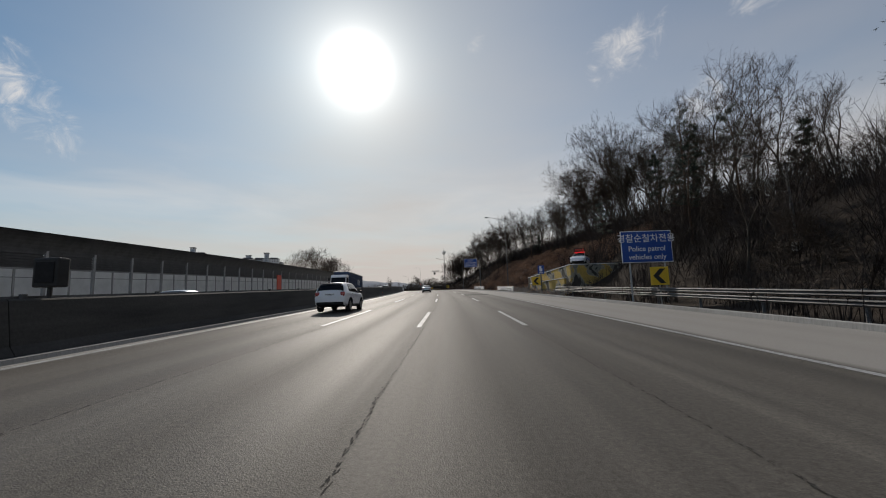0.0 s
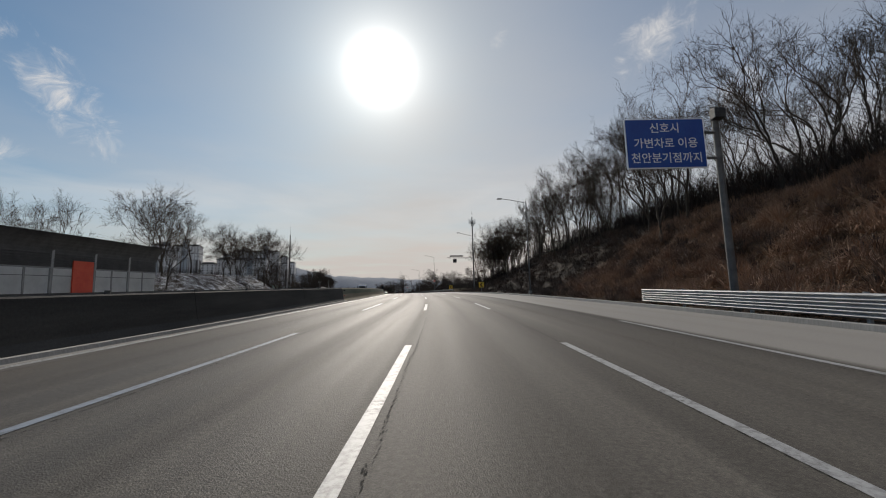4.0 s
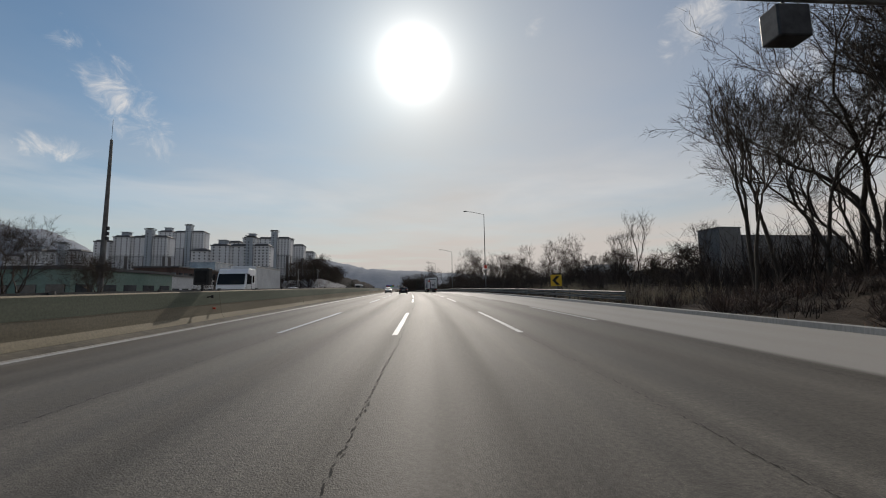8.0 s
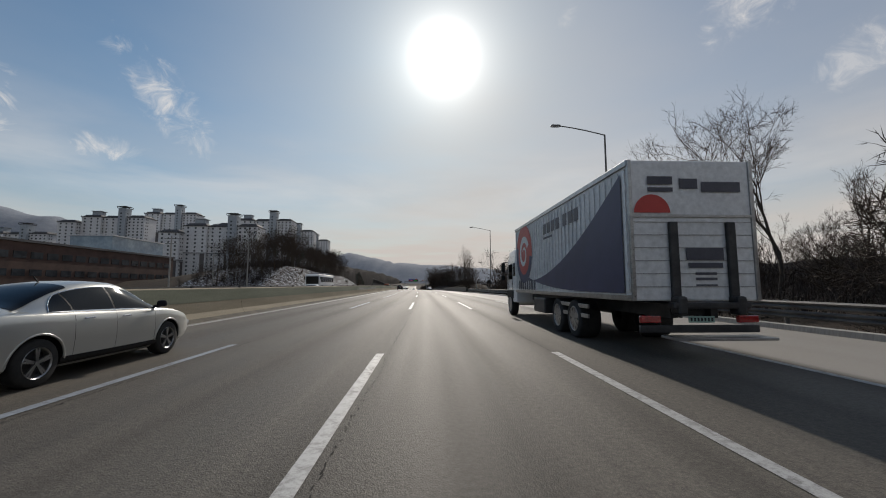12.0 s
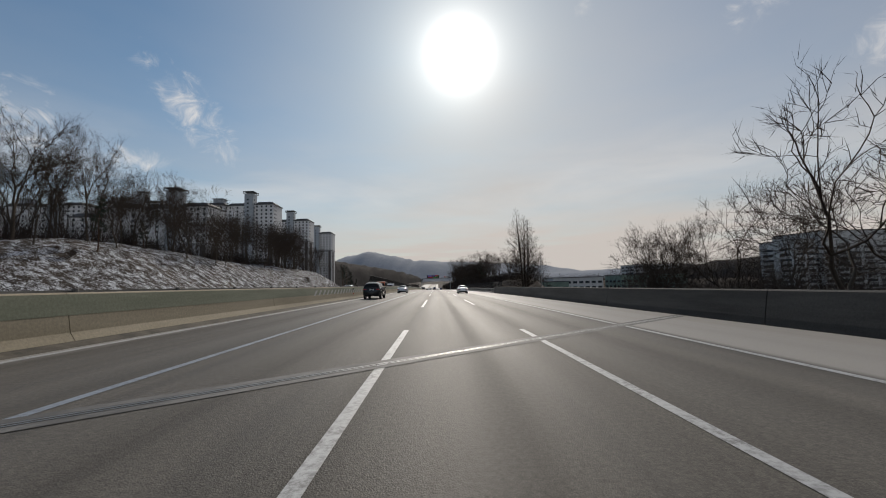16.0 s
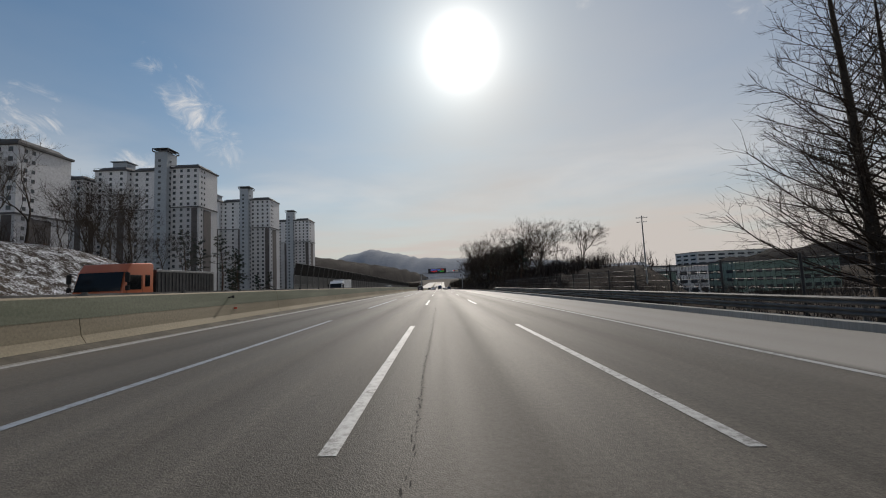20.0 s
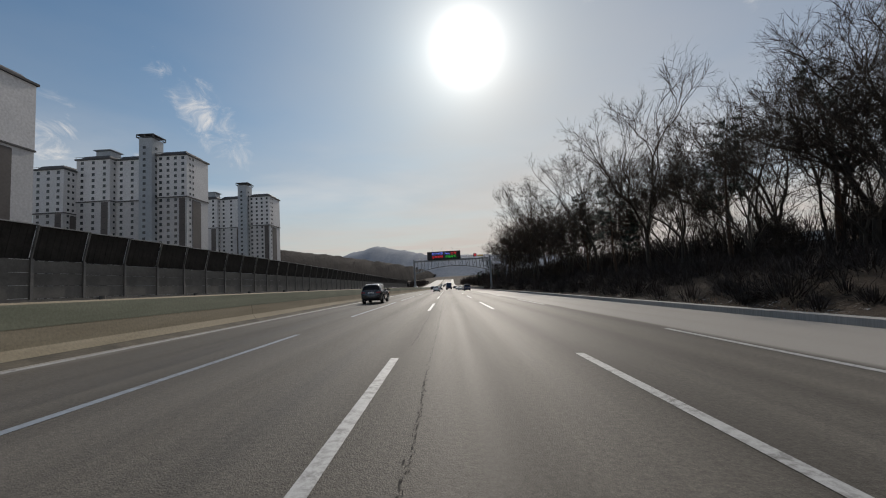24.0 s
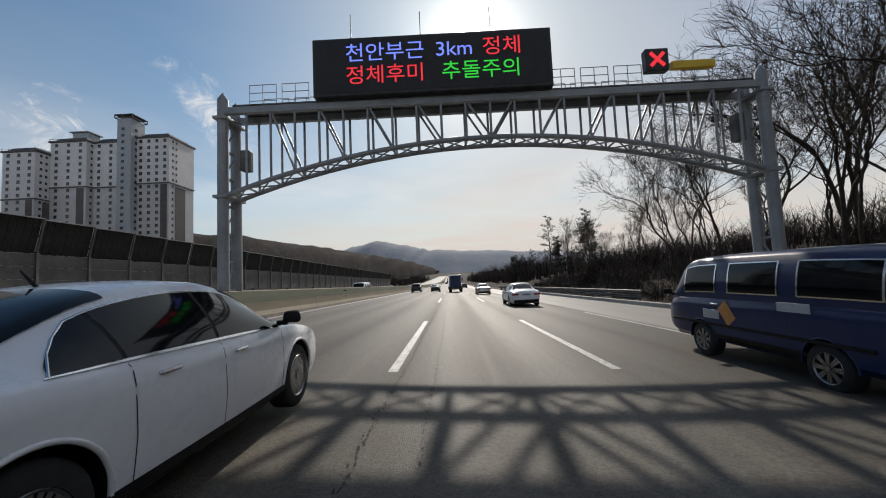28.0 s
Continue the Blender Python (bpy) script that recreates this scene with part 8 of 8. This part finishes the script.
for x in (-0.4, 0.4):
    tube(bm, (x, 0.1, 1.5), (x, 0.1, 1.7), 0.025, seg=6)
pn = part("roof_board", bm, BLACK, patrol, "black roof board with red characters")
for k in range(4):
    bm = bmesh.new()
    box(bm, (-0.42 + 0.28 * k, 0.165, 1.86), (0.18, 0.03, 0.26))
    part("bar", bm, WALL_RED, pn)
sp = thing("stop_area_sign", F(51.5, 12.1, 0), "small blue sign with a white pictogram on a dark post", "road sign")
bm = bmesh.new()
tube(bm, (0, 0, -0.3), (0, 0, 3.1), 0.09, seg=10)
part("post", bm, GALV_OLD, sp)
bm = bmesh.new()
box(bm, (0, -0.12, 3.2), (0.85, 0.05, 1.15), 0.02)
pt = part("plate", bm, SIGN_BLUE, sp)
bm = bmesh.new()
for x, z, w, hh in ((-0.06, 3.32, 0.28, 0.72), (0.1, 3.2, 0.16, 0.4), (0.0, 2.78, 0.5, 0.12)):
    box(bm, (x, -0.15, z), (w, 0.014, hh), 0.005)
part("pictogram", bm, SIGN_WHITE, pt)

# ================= small things along the median =================
for s in (57, 128, 199, 270, 341, 412, 483, 555, 627, 699):
    e = thing("median_reflector", F(s, -9.98, 0), "small black reflector bracket on the concrete median", "reflector", "median reflectors")
    bm = bmesh.new()
    tube(bm, (-0.05, 0, 1.02), (0.17, 0, 1.05), 0.03, seg=8)
    part("bracket", bm, BLACK, e)
    bm = bmesh.new()
    box(bm, (0.2, 0, 1.05), (0.09, 0.04, 0.12), 0.01)
    part("disc", bm, BLACK, e)
    bm = bmesh.new()
    box(bm, (0.10, 0.35, 0.55), (0.16, 0.05, 0.08), 0.01)
    part("lower_stud", bm, WALL_RED, e)
for s in (9, 199, 661):
    e = thing("median_beacon", F(s, -10.2, 1.28 - 0.0), "dark box beacon on a short post over the median", "beacon", "median beacons")
    bm = bmesh.new()
    tube(bm, (0, 0, -0.1), (0, 0, 0.35), 0.05, seg=8)
    part("post", bm, DARK_METAL, e)
    bm = bmesh.new()
    box(bm, (0, 0, 0.6), (0.62, 0.3, 0.7), 0.04)
    part("case", bm, BLACK, e)
    bm = bmesh.new()
    box(bm, (0, -0.16, 0.6), (0.46, 0.02, 0.5), 0.01)
    part("lens", bm, TRIM, e)
hatch = thing("median_hatching", Matrix.Identity(4), "pale slanted warning stripes painted on the median", "marking", kind="structure")
for a, b in ((259, 288), (399, 434), (546, 568), (330, 352)):
    s = float(a)
    while s < b:
        bm = bmesh.new()
        uvl = bm.loops.layers.uv.verify()
        lo, hi = (-9.935, 0.66), (-9.992, 1.05)
        f = bm.faces.new([bm.verts.new(P(s, lo[0] + 0.006, lo[1])), bm.verts.new(P(s + 0.46, lo[0] + 0.006, lo[1])), bm.verts.new(P(s + 1.16, hi[0] + 0.008, hi[1])), bm.verts.new(P(s + 0.70, hi[0] + 0.008, hi[1]))])
        for lp, uvv in zip(f.loops, ((0, s), (0, s + 0.55), (0.4, s + 1.35), (0.4, s + 0.8))):
            lp[uvl].uv = uvv
        new_part_of(hatch, "stripe", bm, PAINT_OLD)
        s += 1.12

# ================= masts, poles and fence =================
e = thing("antenna_pole", F(238, -43.6, terrain(238, -43.6)), "tall slim steel pole with a lightning rod and small boxes", "mast")
bm = bmesh.new()
tube(bm, (0, 0, -0.5), (0, 0, 8.5), 0.34, 0.30, 14)
tube(bm, (0, 0, 8.5), (0, 0, 22.5), 0.30, 0.17, 14)
part("pole", bm, GALV_OLD, e, smooth=True)
bm = bmesh.new()
tube(bm, (0, 0, 22.5), (0, 0, 25.5), 0.025, seg=6)
part("lightning_rod", bm, DARK_METAL, e)
bm = bmesh.new()
for z in (8.6, 9.3, 10.0):
    box(bm, (0.3, 0, z), (0.5, 0.3, 0.5), 0.04)
box(bm, (0, 0, 5.2), (3.2, 0.1, 0.1))
box(bm, (0, 0, 4.6), (0.9, 0.9, 1.0), 0.05)
part("equipment_box", bm, DARK_METAL, e)


def utility_pole(s, d, h=11.0, arms=2):
    e = thing("utility_pole", F(s, d, terrain(s, d), random.Random(int(s)).uniform(-30, 30)), "concrete utility pole with steel crossarms and insulators", "utility pole", "utility poles")
    bm = bmesh.new()
    tube(bm, (0, 0, -0.5), (0, 0, h), 0.17, 0.1, 10)
    part("pole", bm, KERB, e, smooth=True)
    for k in range(arms):
        bm = bmesh.new()
        z = h - 0.4 - 0.9 * k
        box(bm, (0, 0.1, z), (2.2 - 0.3 * k, 0.09, 0.09))
        arm = part("crossarm", bm, GALV_OLD, e)
        for x in (-0.95, -0.4, 0.4, 0.95):
            bm = bmesh.new()
            tube(bm, (x * (1 - 0.1 * k), 0.1, z), (x * (1 - 0.1 * k), 0.1, z + 0.22), 0.05, 0.035, 8)
            part("insulator", bm, SIGN_WHITE, arm)
    return e


for s, d, h in ((490, 32.3, 17), (545, 42, 14), (455, 46, 15), (462, 52, 16), (640, 60, 14), (380, 44, 13), (300, -52, 9), (345, -44, 10), (395, -62, 12), (366, -40, 11)):
    utility_pole(s, d, h)

fence = thing("wire_fence", F(448, 12.4), "dark wire mesh fence on posts beyond the guard rail", "fence")
inv = fence.matrix_world.inverted()
bm = bmesh.new()
tube(bm, (0, 0, -2.5), (0, 0, 2.3), 0.05, seg=8)
fpost = local_mesh("post", bm, DARK_METAL)
bm = bmesh.new()
for k in range(6):
    tube(bm, (0, 0.05, 0.3 + 0.36 * k), (0, 3.9, 0.3 + 0.36 * k), 0.008, seg=4)
for k in range(16):
    tube(bm, (0, 0.1 + 0.25 * k, 0.2), (0, 0.1 + 0.25 * k, 2.2), 0.006, seg=3)
fmesh = local_mesh("mesh_panel", bm, DARK_METAL)
for k in range(24):
    share("post", fpost, fence, inv @ F(448 + 4 * k, 12.4))
    share("mesh_panel", fmesh, fence, inv @ F(448 + 4 * k, 12.4))

# a red plate on the lamp post by the kerb
e = thing("lamp_plate", F(256.85, 12.7, 0), "small red and white plate strapped to a lamp post", "sign")
bm = bmesh.new()
box(bm, (0, 0, 5.0), (0.7, 0.04, 0.9), 0.01)
pp = part("plate", bm, SIGN_WHITE, e)
bm = bmesh.new()
box(bm, (0, -0.025, 5.05), (0.6, 0.012, 0.7), 0.01)
part("face", bm, WALL_RED, pp)
bm = bmesh.new()
for z in (4.8, 5.25):
    tube(bm, (0, 0.14, z - 0.03), (0, 0.14, z + 0.03), 0.115, seg=12)
part("strap", bm, GALV_OLD, e)
